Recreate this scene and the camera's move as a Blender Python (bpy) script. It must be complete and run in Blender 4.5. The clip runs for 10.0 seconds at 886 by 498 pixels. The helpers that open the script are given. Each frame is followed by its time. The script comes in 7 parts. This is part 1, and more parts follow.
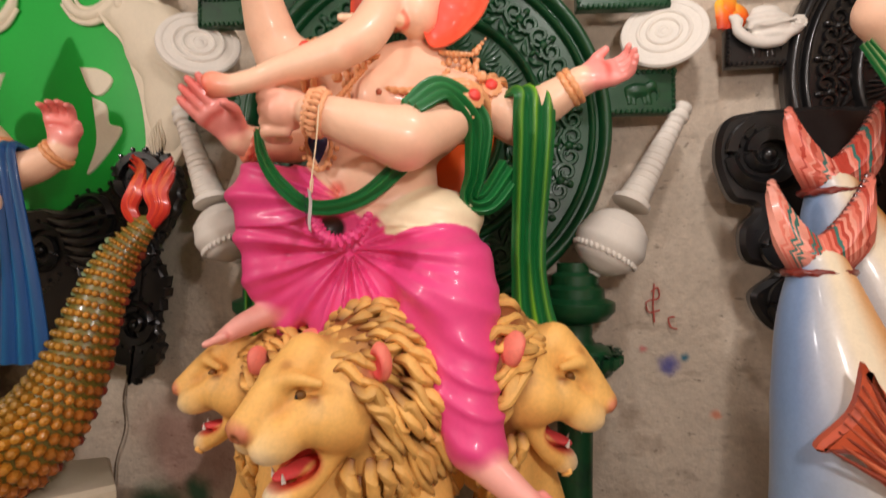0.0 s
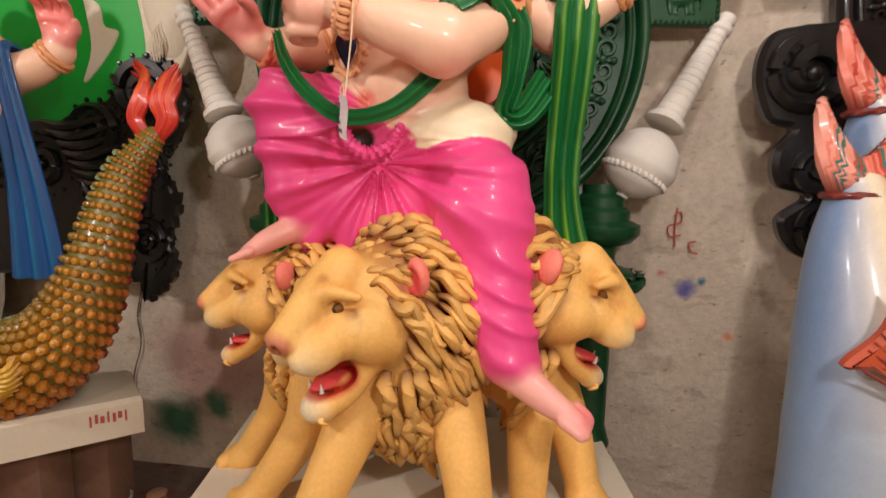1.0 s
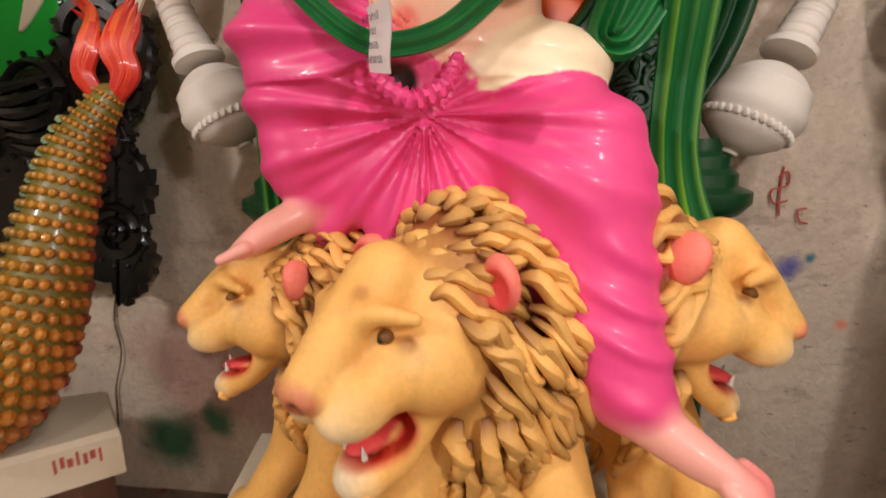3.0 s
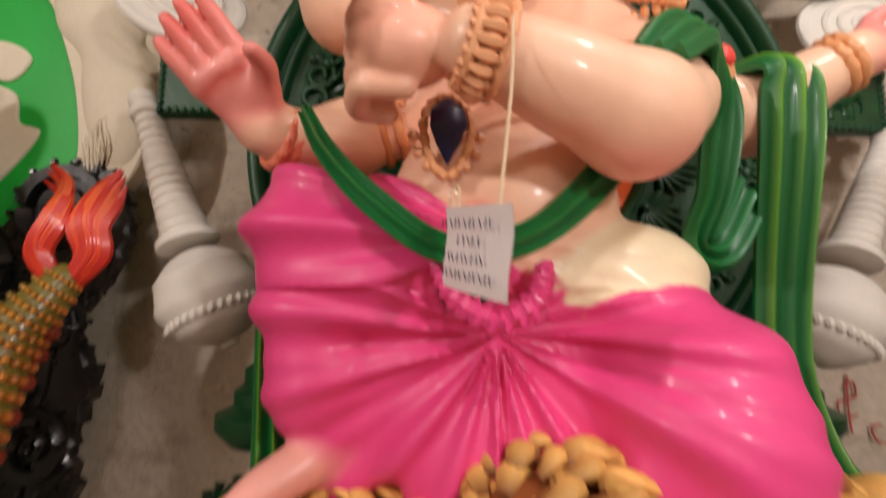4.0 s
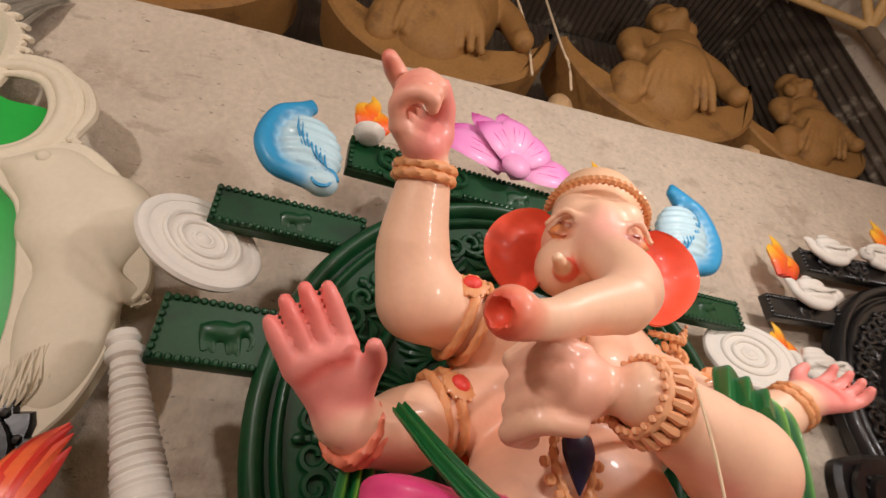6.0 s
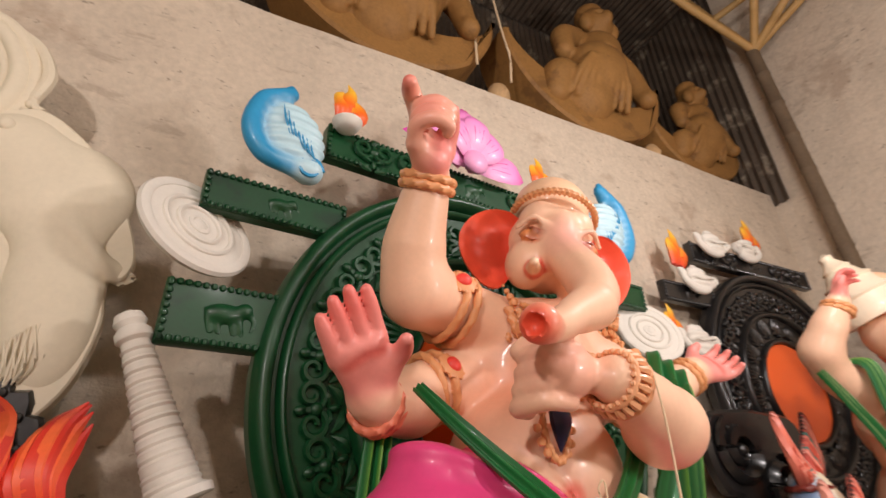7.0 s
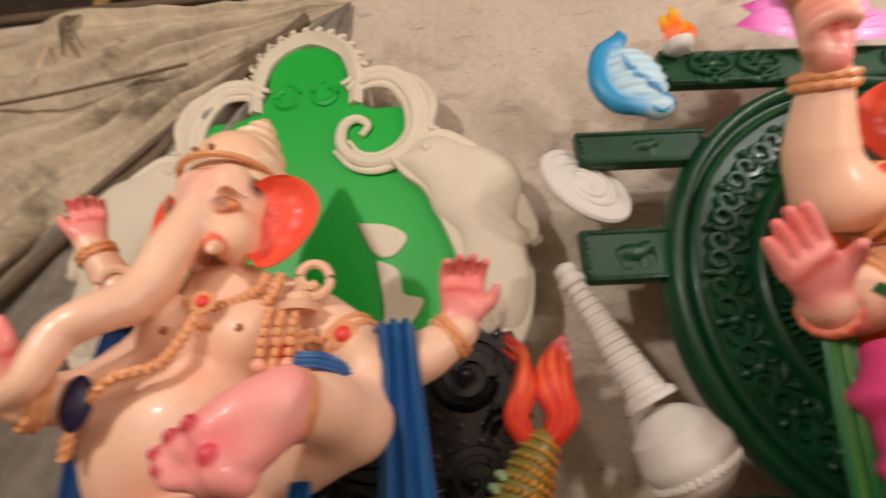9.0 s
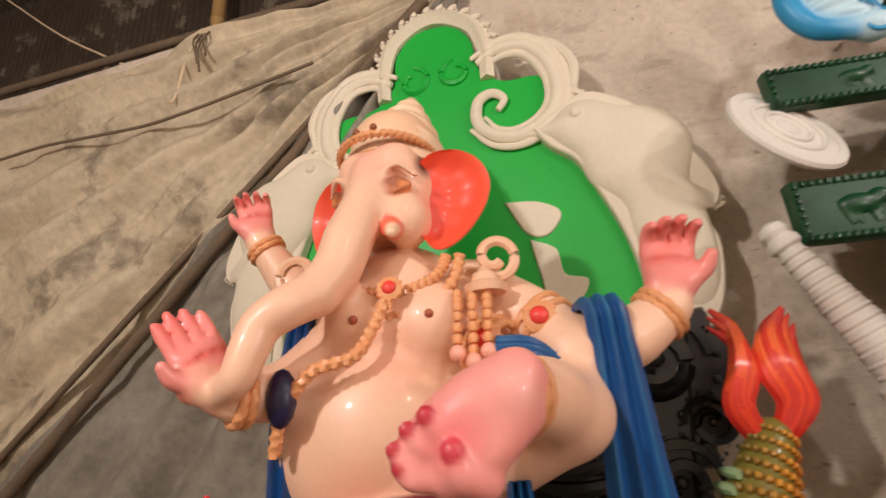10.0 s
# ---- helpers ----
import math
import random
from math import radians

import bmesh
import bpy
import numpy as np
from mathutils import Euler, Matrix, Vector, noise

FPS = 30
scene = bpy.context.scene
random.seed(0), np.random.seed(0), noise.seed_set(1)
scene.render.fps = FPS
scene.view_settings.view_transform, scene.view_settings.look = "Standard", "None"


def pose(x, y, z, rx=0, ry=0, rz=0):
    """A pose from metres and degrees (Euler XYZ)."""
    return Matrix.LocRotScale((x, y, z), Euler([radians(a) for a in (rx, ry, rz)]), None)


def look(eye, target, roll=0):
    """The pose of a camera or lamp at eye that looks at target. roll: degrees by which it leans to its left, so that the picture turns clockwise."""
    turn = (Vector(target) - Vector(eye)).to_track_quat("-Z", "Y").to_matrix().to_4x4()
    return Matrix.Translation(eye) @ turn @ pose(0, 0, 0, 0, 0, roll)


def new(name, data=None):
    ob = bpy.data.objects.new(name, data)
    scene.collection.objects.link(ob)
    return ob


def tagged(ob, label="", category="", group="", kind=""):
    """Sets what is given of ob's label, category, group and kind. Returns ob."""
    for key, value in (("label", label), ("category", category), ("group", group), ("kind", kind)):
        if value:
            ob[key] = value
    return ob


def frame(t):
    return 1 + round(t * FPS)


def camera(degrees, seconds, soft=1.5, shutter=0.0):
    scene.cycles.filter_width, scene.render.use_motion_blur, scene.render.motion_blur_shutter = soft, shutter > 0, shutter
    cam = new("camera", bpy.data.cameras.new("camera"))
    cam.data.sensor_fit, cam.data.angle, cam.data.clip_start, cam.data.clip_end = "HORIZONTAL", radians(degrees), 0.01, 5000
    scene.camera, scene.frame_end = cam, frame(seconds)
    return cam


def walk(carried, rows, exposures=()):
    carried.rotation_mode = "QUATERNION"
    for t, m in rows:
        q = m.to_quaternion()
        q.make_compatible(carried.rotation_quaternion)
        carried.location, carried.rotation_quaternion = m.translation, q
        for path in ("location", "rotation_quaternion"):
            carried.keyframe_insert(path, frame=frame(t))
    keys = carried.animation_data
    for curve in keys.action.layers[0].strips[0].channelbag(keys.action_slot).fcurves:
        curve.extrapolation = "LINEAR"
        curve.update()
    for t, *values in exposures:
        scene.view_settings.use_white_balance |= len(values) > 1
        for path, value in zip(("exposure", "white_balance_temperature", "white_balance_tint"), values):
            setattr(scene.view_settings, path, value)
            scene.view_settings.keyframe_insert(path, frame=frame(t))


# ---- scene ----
cam = camera(82.7, 10.0, shutter=0.5)
PATH = [
    (0, (0.012, -0.007, 1.496), (0.001, 1.993, 1.501), -0.1),
    (0.5, (-0.107, 0.006, 1.466), (-0.043, 1.998, 1.297), 0.3),
    (1, (-0.129, 0.04, 1.448), (-0.104, 2.021, 1.175), 0.9),
    (1.5, (-0.127, 0.182, 1.429), (-0.167, 2.15, 1.071), -1.3),
    (2, (-0.138, 0.339, 1.422), (-0.232, 2.292, 0.998), -2.1),
    (2.2, (-0.151, 0.376, 1.413), (-0.264, 2.317, 0.948), -1.9),
    (3.5, (-0.439, 0.707, 1.45), (-0.278, 2.693, 1.279), -0.3),
    (4, (-0.523, 0.875, 1.542), (-0.31, 2.848, 1.784), 0.3),
    (4.5, (-0.624, 0.971, 1.633), (-0.288, 2.823, 2.309), 0.0),
    (5, (-0.787, 1.021, 1.685), (-0.285, 2.735, 2.585), 0.6),
    (5.5, (-0.927, 1.026, 1.701), (-0.309, 2.62, 2.739), 1.7),
    (5.7, (-0.973, 1.003, 1.694), (-0.327, 2.559, 2.772), 1.7),
    (6.8, (-1.315, 0.884, 1.685), (-0.319, 2.334, 2.637), -1.7),
    (7, (-1.387, 0.888, 1.687), (-0.303, 2.294, 2.608), -2.3),
    (7.5, (-1.449, 0.85, 1.686), (-0.237, 2.187, 2.548), -2.7),
    (8, (-1.482, 0.792, 1.672), (-0.384, 2.254, 2.483), -2.0),
    (8.5, (-1.567, 0.772, 1.665), (-0.978, 2.561, 2.337), -1.5),
    (9, (-1.85, 0.795, 1.681), (-1.681, 2.671, 2.353), -3.2),
    (9.5, (-1.995, 0.828, 1.685), (-2.081, 2.709, 2.358), -3.3),
    (10, (-2.118, 0.951, 1.691), (-2.29, 2.825, 2.367), -4.0),
]
walk(cam, [(t, look(eye, target, roll)) for t, eye, target, roll in PATH],
     exposures=[(0, 0.0), (2, 0.16), (3.5, 0.12), (4.5, -0.19), (5, -0.2), (5.5, -0.17), (7, 0.04), (8, 0.1), (8.5, 0.05), (9.5, 0.15), (10, 0.2)])

# ---- light ----
world = bpy.data.worlds.new("workshop_world")
scene.world = world
world.use_nodes = True
world.node_tree.nodes["Background"].inputs[0].default_value = (1.0, 0.92, 0.86, 1)
world.node_tree.nodes["Background"].inputs[1].default_value = 0.13


def lamp(place, watts, colour=(1.0, 0.92, 0.90)):
    """A bare work lamp hanging in the workshop, behind the viewer."""
    data = bpy.data.lights.new("work_lamp", "POINT")
    data.shadow_soft_size, data.energy, data.color = 0.09, watts, colour
    ob = new("work_lamp", data)
    ob.location = place
    return ob


lamp((0.7, 0.75, 3.35), 62)
lamp((-0.85, -0.5, 3.55), 48)
lamp((0.55, -0.35, 2.15), 78)
lamp((-4.0, -0.7, 3.3), 245)


# ---- materials ----
def lin(r, g, b):
    """A colour given as display values 0 to 255, as linear light."""
    return tuple((c / 255 / 12.92) if c / 255 <= 0.04045 else ((c / 255 + 0.055) / 1.055) ** 2.4 for c in (r, g, b))


def material(name, colour=(0.5, 0.5, 0.5), rough=0.5, metal=0.0, attr=False, grain=0.12, scale=14.0, bump=0.15, fine=120.0,
             stain=None, stain_scale=2.0, stain_at=0.56, coat=0.0, spec=0.5, bump_scale=None, depth=0.004):
    """A painted or raw surface: base colour (or the mesh's own paint), two scales of variation, stains and fine relief."""
    m = bpy.data.materials.new(name)
    m.use_nodes = True
    nt = m.node_tree
    n, link = nt.nodes, nt.links
    b = n["Principled BSDF"]
    b.inputs["Roughness"].default_value, b.inputs["Metallic"].default_value = rough, metal
    b.inputs["Coat Weight"].default_value = coat
    b.inputs["Coat Roughness"].default_value = 0.12
    b.inputs["Specular IOR Level"].default_value = spec
    tc = n.new("ShaderNodeTexCoord")

    def noise_node(s, detail=5.0, rg=0.6):
        k = n.new("ShaderNodeTexNoise")
        k.inputs["Scale"].default_value, k.inputs["Detail"].default_value, k.inputs["Roughness"].default_value = s, detail, rg
        link.new(tc.outputs["Object"], k.inputs["Vector"])
        return k

    big, small = noise_node(scale), noise_node(fine, 3.0)
    if attr:
        a = n.new("ShaderNodeAttribute")
        a.attribute_name = "paint"
        src = a.outputs["Color"]
    else:
        a = n.new("ShaderNodeRGB")
        a.outputs[0].default_value = (*colour, 1)
        src = a.outputs[0]
    mr = n.new("ShaderNodeMapRange")
    mr.inputs["From Min"].default_value, mr.inputs["From Max"].default_value = 0.25, 0.75
    mr.inputs["To Min"].default_value, mr.inputs["To Max"].default_value = 1 - grain, 1 + grain
    add = n.new("ShaderNodeMath")
    add.operation = "ADD"
    half = n.new("ShaderNodeMath")
    half.operation = "MULTIPLY"
    half.inputs[1].default_value = 0.5
    link.new(big.outputs["Fac"], add.inputs[0])
    link.new(small.outputs["Fac"], add.inputs[1])
    link.new(add.outputs[0], half.inputs[0])
    link.new(half.outputs[0], mr.inputs["Value"])
    mul = n.new("ShaderNodeVectorMath")
    mul.operation = "SCALE"
    link.new(src, mul.inputs[0])
    link.new(mr.outputs[0], mul.inputs["Scale"])
    out = mul.outputs[0]
    if stain is not None:
        sn = noise_node(stain_scale, 8.0, 0.65)
        ramp = n.new("ShaderNodeValToRGB")
        ramp.color_ramp.elements[0].position, ramp.color_ramp.elements[1].position = stain_at, stain_at + 0.08
        ramp.color_ramp.elements[1].color = (0.85, 0.85, 0.85, 1)
        link.new(sn.outputs["Fac"], ramp.inputs[0])
        mix = n.new("ShaderNodeMix")
        mix.data_type = "RGBA"
        mix.inputs[7].default_value = (*stain, 1)
        link.new(ramp.outputs[0], mix.inputs[0])
        link.new(out, mix.inputs[6])
        out = mix.outputs[2]
    link.new(out, b.inputs["Base Color"])
    rr = n.new("ShaderNodeMapRange")
    rr.inputs["To Min"].default_value, rr.inputs["To Max"].default_value = max(rough - 0.1, 0.03), min(rough + 0.12, 1)
    link.new(big.outputs["Fac"], rr.inputs["Value"])
    link.new(rr.outputs[0], b.inputs["Roughness"])
    if bump:
        bn = noise_node(bump_scale or fine * 0.6, 6.0, 0.65)
        bp = n.new("ShaderNodeBump")
        bp.inputs["Strength"].default_value, bp.inputs["Distance"].default_value = bump, depth
        link.new(bn.outputs["Fac"], bp.inputs["Height"])
        link.new(bp.outputs[0], b.inputs["Normal"])
    return m


SKIN = lin(244, 198, 166)
BLUSH = lin(238, 110, 95)
PALM = lin(240, 148, 138)
EAR = lin(245, 92, 62)
TAN = lin(228, 160, 108)
PINK = lin(232, 70, 134)
FOOT = lin(242, 172, 158)
SASH = lin(8, 98, 42)
SASH_L = lin(20, 125, 55)
LIME = lin(120, 175, 25)
LION = lin(242, 187, 102)
LION_D = lin(138, 76, 32)
LION_L = lin(240, 222, 185)
RED = lin(200, 35, 35)
GEMRED = lin(235, 70, 60)
BLUE = lin(15, 75, 135)
WHITE = lin(222, 216, 205)
GREEN = lin(14, 78, 40)
BLACK = lin(26, 25, 25)
CLAY = lin(150, 108, 56)
ORANGE = lin(245, 100, 30)
FISHRED = lin(232, 74, 34)
NAVY = lin(25, 22, 60)

M_IDOL = material("idol_paint", attr=True, rough=0.44, grain=0.06, scale=6, bump=0.08, fine=60, coat=0.12)
M_LION = material("lion_paint", attr=True, rough=0.58, grain=0.16, scale=9, bump=0.2, fine=80, coat=0.0)
M_FISH = material("fish_paint", attr=True, rough=0.36, grain=0.10, scale=16, bump=0.1, fine=90, coat=0.2)
M_GREEN = material("green_carved_paint", tuple(c * 0.72 for c in GREEN), rough=0.4, grain=0.25, scale=9, bump=0.2, fine=80, coat=0.1, stain=lin(9, 46, 26), stain_scale=5)
M_BLACK = material("black_gloss_paint", BLACK, rough=0.3, grain=0.3, scale=9, bump=0.25, fine=60, coat=0.3)
M_PLASTER = material("white_plaster", WHITE, rough=0.75, grain=0.06, scale=8, bump=0.2, fine=70)
M_CREAM = material("cream_plaster", lin(226, 214, 190), rough=0.7, grain=0.07, scale=5, bump=0.15, fine=50)
M_SCREEN = material("bright_green_paint", lin(8, 172, 55), rough=0.45, grain=0.08, scale=3, bump=0.05, fine=60)
M_PAINTED = material("relief_paint", attr=True, rough=0.42, grain=0.08, scale=12, bump=0.1, fine=80, coat=0.1)
M_WALL = material("grey_cement_plaster", lin(208, 192, 172), rough=0.92, grain=0.2, scale=2.2, bump=1.0, fine=30, bump_scale=9, depth=0.022, stain=lin(184, 164, 144), stain_scale=2.4, stain_at=0.58)


def chain(m, colour, factor):
    """Lays one more coat of colour over a material's base colour, as thick as factor's output."""
    nt = m.node_tree
    base = nt.nodes["Principled BSDF"].inputs["Base Color"]
    mix = nt.nodes.new("ShaderNodeMix")
    mix.data_type = "RGBA"
    mix.inputs[7].default_value = (*colour, 1)
    nt.links.new(factor, mix.inputs[0])
    nt.links.new(base.links[0].from_socket, mix.inputs[6])
    nt.links.new(mix.outputs[2], base)


def pits(m, colour, scale=(16, 16, 34), at=0.66, amount=0.55):
    """Small dark trowel pits and drag marks, longer along the wall than they are high."""
    n, link = m.node_tree.nodes, m.node_tree.links
    tc, mp, k, mr = n.new("ShaderNodeTexCoord"), n.new("ShaderNodeMapping"), n.new("ShaderNodeTexNoise"), n.new("ShaderNodeMapRange")
    mp.inputs["Scale"].default_value = scale
    mp.inputs["Rotation"].default_value = (0, radians(-8), 0)
    k.inputs["Scale"].default_value, k.inputs["Detail"].default_value, k.inputs["Roughness"].default_value = 1.0, 6.0, 0.62
    mr.inputs["From Min"].default_value, mr.inputs["From Max"].default_value, mr.inputs["To Max"].default_value = at, at + 0.07, amount
    link.new(tc.outputs["Object"], mp.inputs["Vector"])
    link.new(mp.outputs[0], k.inputs["Vector"])
    link.new(k.outputs["Fac"], mr.inputs["Value"])
    chain(m, colour, mr.outputs[0])


def spray(m, place, r, colour, amount, ragged=0.5):
    """A soft spot of sprayed or wiped paint round a place."""
    n, link = m.node_tree.nodes, m.node_tree.links
    tc, k, sub, sc, add, ds, mr = (n.new("ShaderNode" + q) for q in ("TexCoord", "TexNoise", "VectorMath", "VectorMath", "VectorMath", "VectorMath", "MapRange"))
    k.inputs["Scale"].default_value, k.inputs["Detail"].default_value = 0.9 / r, 5.0
    sub.operation, sc.operation, add.operation, ds.operation = "SUBTRACT", "SCALE", "ADD", "DISTANCE"
    sub.inputs[1].default_value = (0.5, 0.5, 0.5)
    sc.inputs["Scale"].default_value = ragged * r * 2
    ds.inputs[1].default_value = place
    mr.interpolation_type = "SMOOTHSTEP"
    mr.inputs["From Min"].default_value, mr.inputs["From Max"].default_value = r, r * 0.25
    mr.inputs["To Min"].default_value, mr.inputs["To Max"].default_value = 0.0, amount
    link.new(tc.outputs["Object"], k.inputs["Vector"])
    link.new(k.outputs["Color"], sub.inputs[0])
    link.new(sub.outputs[0], sc.inputs[0])
    link.new(tc.outputs["Object"], add.inputs[0])
    link.new(sc.outputs[0], add.inputs[1])
    link.new(add.outputs[0], ds.inputs[0])
    link.new(ds.outputs["Value"], mr.inputs["Value"])
    chain(m, colour, mr.outputs[0])


pits(M_WALL, lin(108, 90, 76), at=0.63, amount=0.6)
pits(M_WALL, lin(150, 130, 112), (3.2, 3.2, 9), 0.6, 0.4)
for place, r, colour, amount in (((1.11, 2.47, 0.93), 0.075, lin(52, 60, 150), 0.9), ((1.18, 2.458, 0.965), 0.038, lin(20, 105, 130), 0.95), ((0.99, 2.489, 1.003), 0.03, lin(205, 80, 90), 0.8),
                                 ((1.32, 2.434, 0.695), 0.04, lin(225, 130, 95), 0.75), ((-1.5, 2.9, 0.42), 0.42, lin(150, 70, 66), 0.5), ((-1.68, 2.937, -0.04), 0.25, lin(40, 98, 66), 0.95),
                                 ((-1.42, 2.892, 0.1), 0.14, lin(34, 104, 76), 0.9), ((-1.15, 2.85, 0.25), 0.3, lin(140, 62, 58), 0.4)):
    spray(M_WALL, place, r, colour, amount)
M_FLOOR = material("dirty_cement_floor", lin(110, 95, 84), rough=0.85, grain=0.3, scale=3, bump=0.6, fine=30, depth=0.01, stain=lin(110, 40, 34), stain_scale=2.2)
M_TARP = material("dusty_tarpaulin", lin(190, 174, 146), rough=0.7, grain=0.4, scale=2.2, bump=0.5, fine=18, bump_scale=9, depth=0.02, stain=lin(120, 108, 90), stain_scale=1.6)
M_GREYTARP = material("grey_tarpaulin", lin(138, 130, 116), rough=0.55, grain=0.45, scale=3, bump=0.5, fine=18, bump_scale=9, depth=0.02)
M_TIN = material("rusty_corrugated_tin", lin(86, 74, 62), rough=0.6, metal=0.3, grain=0.4, scale=4, bump=0.3, fine=40, stain=lin(150, 138, 120), stain_scale=3.0)
M_CLAY = material("raw_brown_clay", CLAY, rough=0.7, grain=0.25, scale=7, bump=0.4, fine=45, depth=0.008, stain=lin(120, 84, 44), stain_scale=4)
M_PALECLAY = material("pale_dry_clay", lin(196, 160, 116), rough=0.8, grain=0.25, scale=9, bump=0.4, fine=45)
M_BAMBOO = material("bamboo", lin(186, 148, 92), rough=0.6, grain=0.2, scale=6, bump=0.2, fine=60)
M_WOOD = material("weathered_wood", lin(110, 92, 72), rough=0.8, grain=0.3, scale=7, bump=0.4, fine=50)
M_STRING = material("jute_string", lin(225, 200, 165), rough=0.9, grain=0.1)
M_PAPER = material("white_paper_tag", lin(240, 232, 232), rough=0.8, grain=0.04, bump=0.1)
M_INK = material("ink", lin(40, 45, 70), rough=0.7, grain=0.1, bump=0)
M_ORANGE = material("orange_disc_paint", ORANGE, rough=0.35, grain=0.08, scale=4, coat=0.2)
M_MAROON = material("dark_red_cloth", lin(120, 25, 20), rough=0.6, grain=0.15)
M_RED = material("red_paint", lin(215, 40, 50), rough=0.4, grain=0.1)
M_GREYCLOTH = material("grey_rag", lin(128, 122, 112), rough=0.95, grain=0.2, fine=200, bump=0.4)
M_PLASTIC = material("white_enamel", lin(205, 200, 190), rough=0.4, grain=0.08)
M_BLUECAP = material("blue_plastic", lin(30, 75, 120), rough=0.35, grain=0.05)
M_SLURRY = material("plaster_slurry", lin(165, 125, 100), rough=0.4, grain=0.1)
M_REDSPILL = material("red_paint_smear", lin(190, 90, 80), rough=0.8, grain=0.2, scale=20)
M_BRICK = material("bare_brown_render", lin(132, 98, 78), rough=0.9, grain=0.2, scale=6, bump=0.5, fine=30)

# ---- modelling helpers ----
def V(*a):
    return np.array(a, float)


def unit(v):
    v = np.asarray(v, float)
    return v / max(np.linalg.norm(v), 1e-9)


def spline(pts, n):
    """n points along a smooth curve through the given points (any width of row)."""
    p = np.asarray(pts, float)
    if len(p) == 2:
        return p[0] + (p[1] - p[0]) * np.linspace(0, 1, n)[:, None]
    q = np.vstack([2 * p[0] - p[1], p, 2 * p[-1] - p[-2]])
    u = np.linspace(0, len(p) - 1 - 1e-9, n)
    i = u.astype(int)
    f = (u - i)[:, None]
    a, b, c, d = q[i], q[i + 1], q[i + 2], q[i + 3]
    return 0.5 * (2 * b + (c - a) * f + (2 * a - 5 * b + 4 * c - d) * f ** 2 + (3 * b - a - 3 * c + d) * f ** 3)


class Shell:
    """A mesh gathered from many small pieces, with a paint colour at each vertex."""

    def __init__(self, m=None):
        self.v, self.f, self.c, self.n, self.p = [], [], [], 0, []
        self.m = Matrix() if m is None else m

    def add(self, v, f, col):
        v = np.asarray(v, float)
        self.v.append(v)
        self.f.extend([tuple(int(k) + self.n for k in q) for q in f])
        col = np.asarray(col, float)
        self.c.append(np.tile(col, (len(v), 1)) if col.ndim == 1 else col)
        self.n += len(v)

    def sweep(self, pts, radii, col, n=None, sides=8, flat=1.0, up=(0, 0, 1), rope=0.0, turns=0, closed=False, spin=0.0, col2=None, ripple=0):
        """A tube along a smooth curve; flat squashes it along its own up; rope and turns twist ridges round it."""
        n = n or max(6, len(pts) * 5)
        p = spline(list(pts) + [pts[0]], n + 1)[:-1] if closed else spline(pts, n)
        r = np.interp(np.linspace(0, 1, n), np.linspace(0, 1, len(np.atleast_1d(radii))), np.atleast_1d(radii))
        t = (np.roll(p, -1, 0) - np.roll(p, 1, 0)) if closed else np.gradient(p, axis=0)
        t /= np.linalg.norm(t, axis=1)[:, None] + 1e-9
        s = np.cross(t, np.asarray(up, float))
        bad = np.linalg.norm(s, axis=1) < 1e-3
        s[bad] = np.cross(t[bad], V(0.3, 1, 0.2))
        s /= np.linalg.norm(s, axis=1)[:, None]
        w = np.cross(s, t)
        a = np.linspace(0, 2 * np.pi, sides, endpoint=False)
        u = np.linspace(0, 1, n, endpoint=not closed)[:, None]
        rr = r[:, None] * (1 + rope * np.sin(a[None] * 2 + u * turns * 2 * np.pi)) if rope else r[:, None] * np.ones((1, sides))
        if ripple:
            rr = rr * (1 + 0.2 * np.cos(a[None] * ripple))
        ca, sa = np.cos(a[None] + spin), np.sin(a[None] + spin)
        v = p[:, None] + s[:, None] * (ca * rr)[..., None] + w[:, None] * (sa * rr * flat)[..., None]
        f = []
        m = n if closed else n - 1
        for i in range(m):
            j = (i + 1) % n
            for k in range(sides):
                l = (k + 1) % sides
                f.append((i * sides + k, i * sides + l, j * sides + l, j * sides + k))
        if not closed:
            f.append(tuple(range(sides))[::-1])
            f.append(tuple((n - 1) * sides + k for k in range(sides)))
        c = np.asarray(col, float)
        if c.ndim == 2:
            c = np.stack([np.interp(np.linspace(0, 1, n), np.linspace(0, 1, len(c)), c[:, q]) for q in range(3)], 1)
            c = np.repeat(c, sides, 0)
        if col2 is not None:
            mask = (np.cos(a * (ripple or 2)) * np.ones((n, 1)) > 0.3).reshape(-1, 1)
            c = np.where(mask, np.asarray(col2)[None], c if c.ndim == 2 else c[None])
        self.add(v.reshape(-1, 3), f, c)

    def ball(self, c, r, col, seg=10, rot=None):
        r = np.ones(3) * r
        th, ph = np.meshgrid(np.linspace(0, np.pi, seg // 2 + 2), np.linspace(0, 2 * np.pi, seg, endpoint=False), indexing="ij")
        v = np.stack([np.sin(th) * np.cos(ph), np.sin(th) * np.sin(ph), np.cos(th)], -1).reshape(-1, 3) * r
        if rot is not None:
            v = v @ np.asarray(rot).T
        f = []
        rows = seg // 2 + 2
        for i in range(rows - 1):
            for k in range(seg):
                l = (k + 1) % seg
                f.append((i * seg + k, (i + 1) * seg + k, (i + 1) * seg + l, i * seg + l))
        self.add(v + np.asarray(c), f, col)

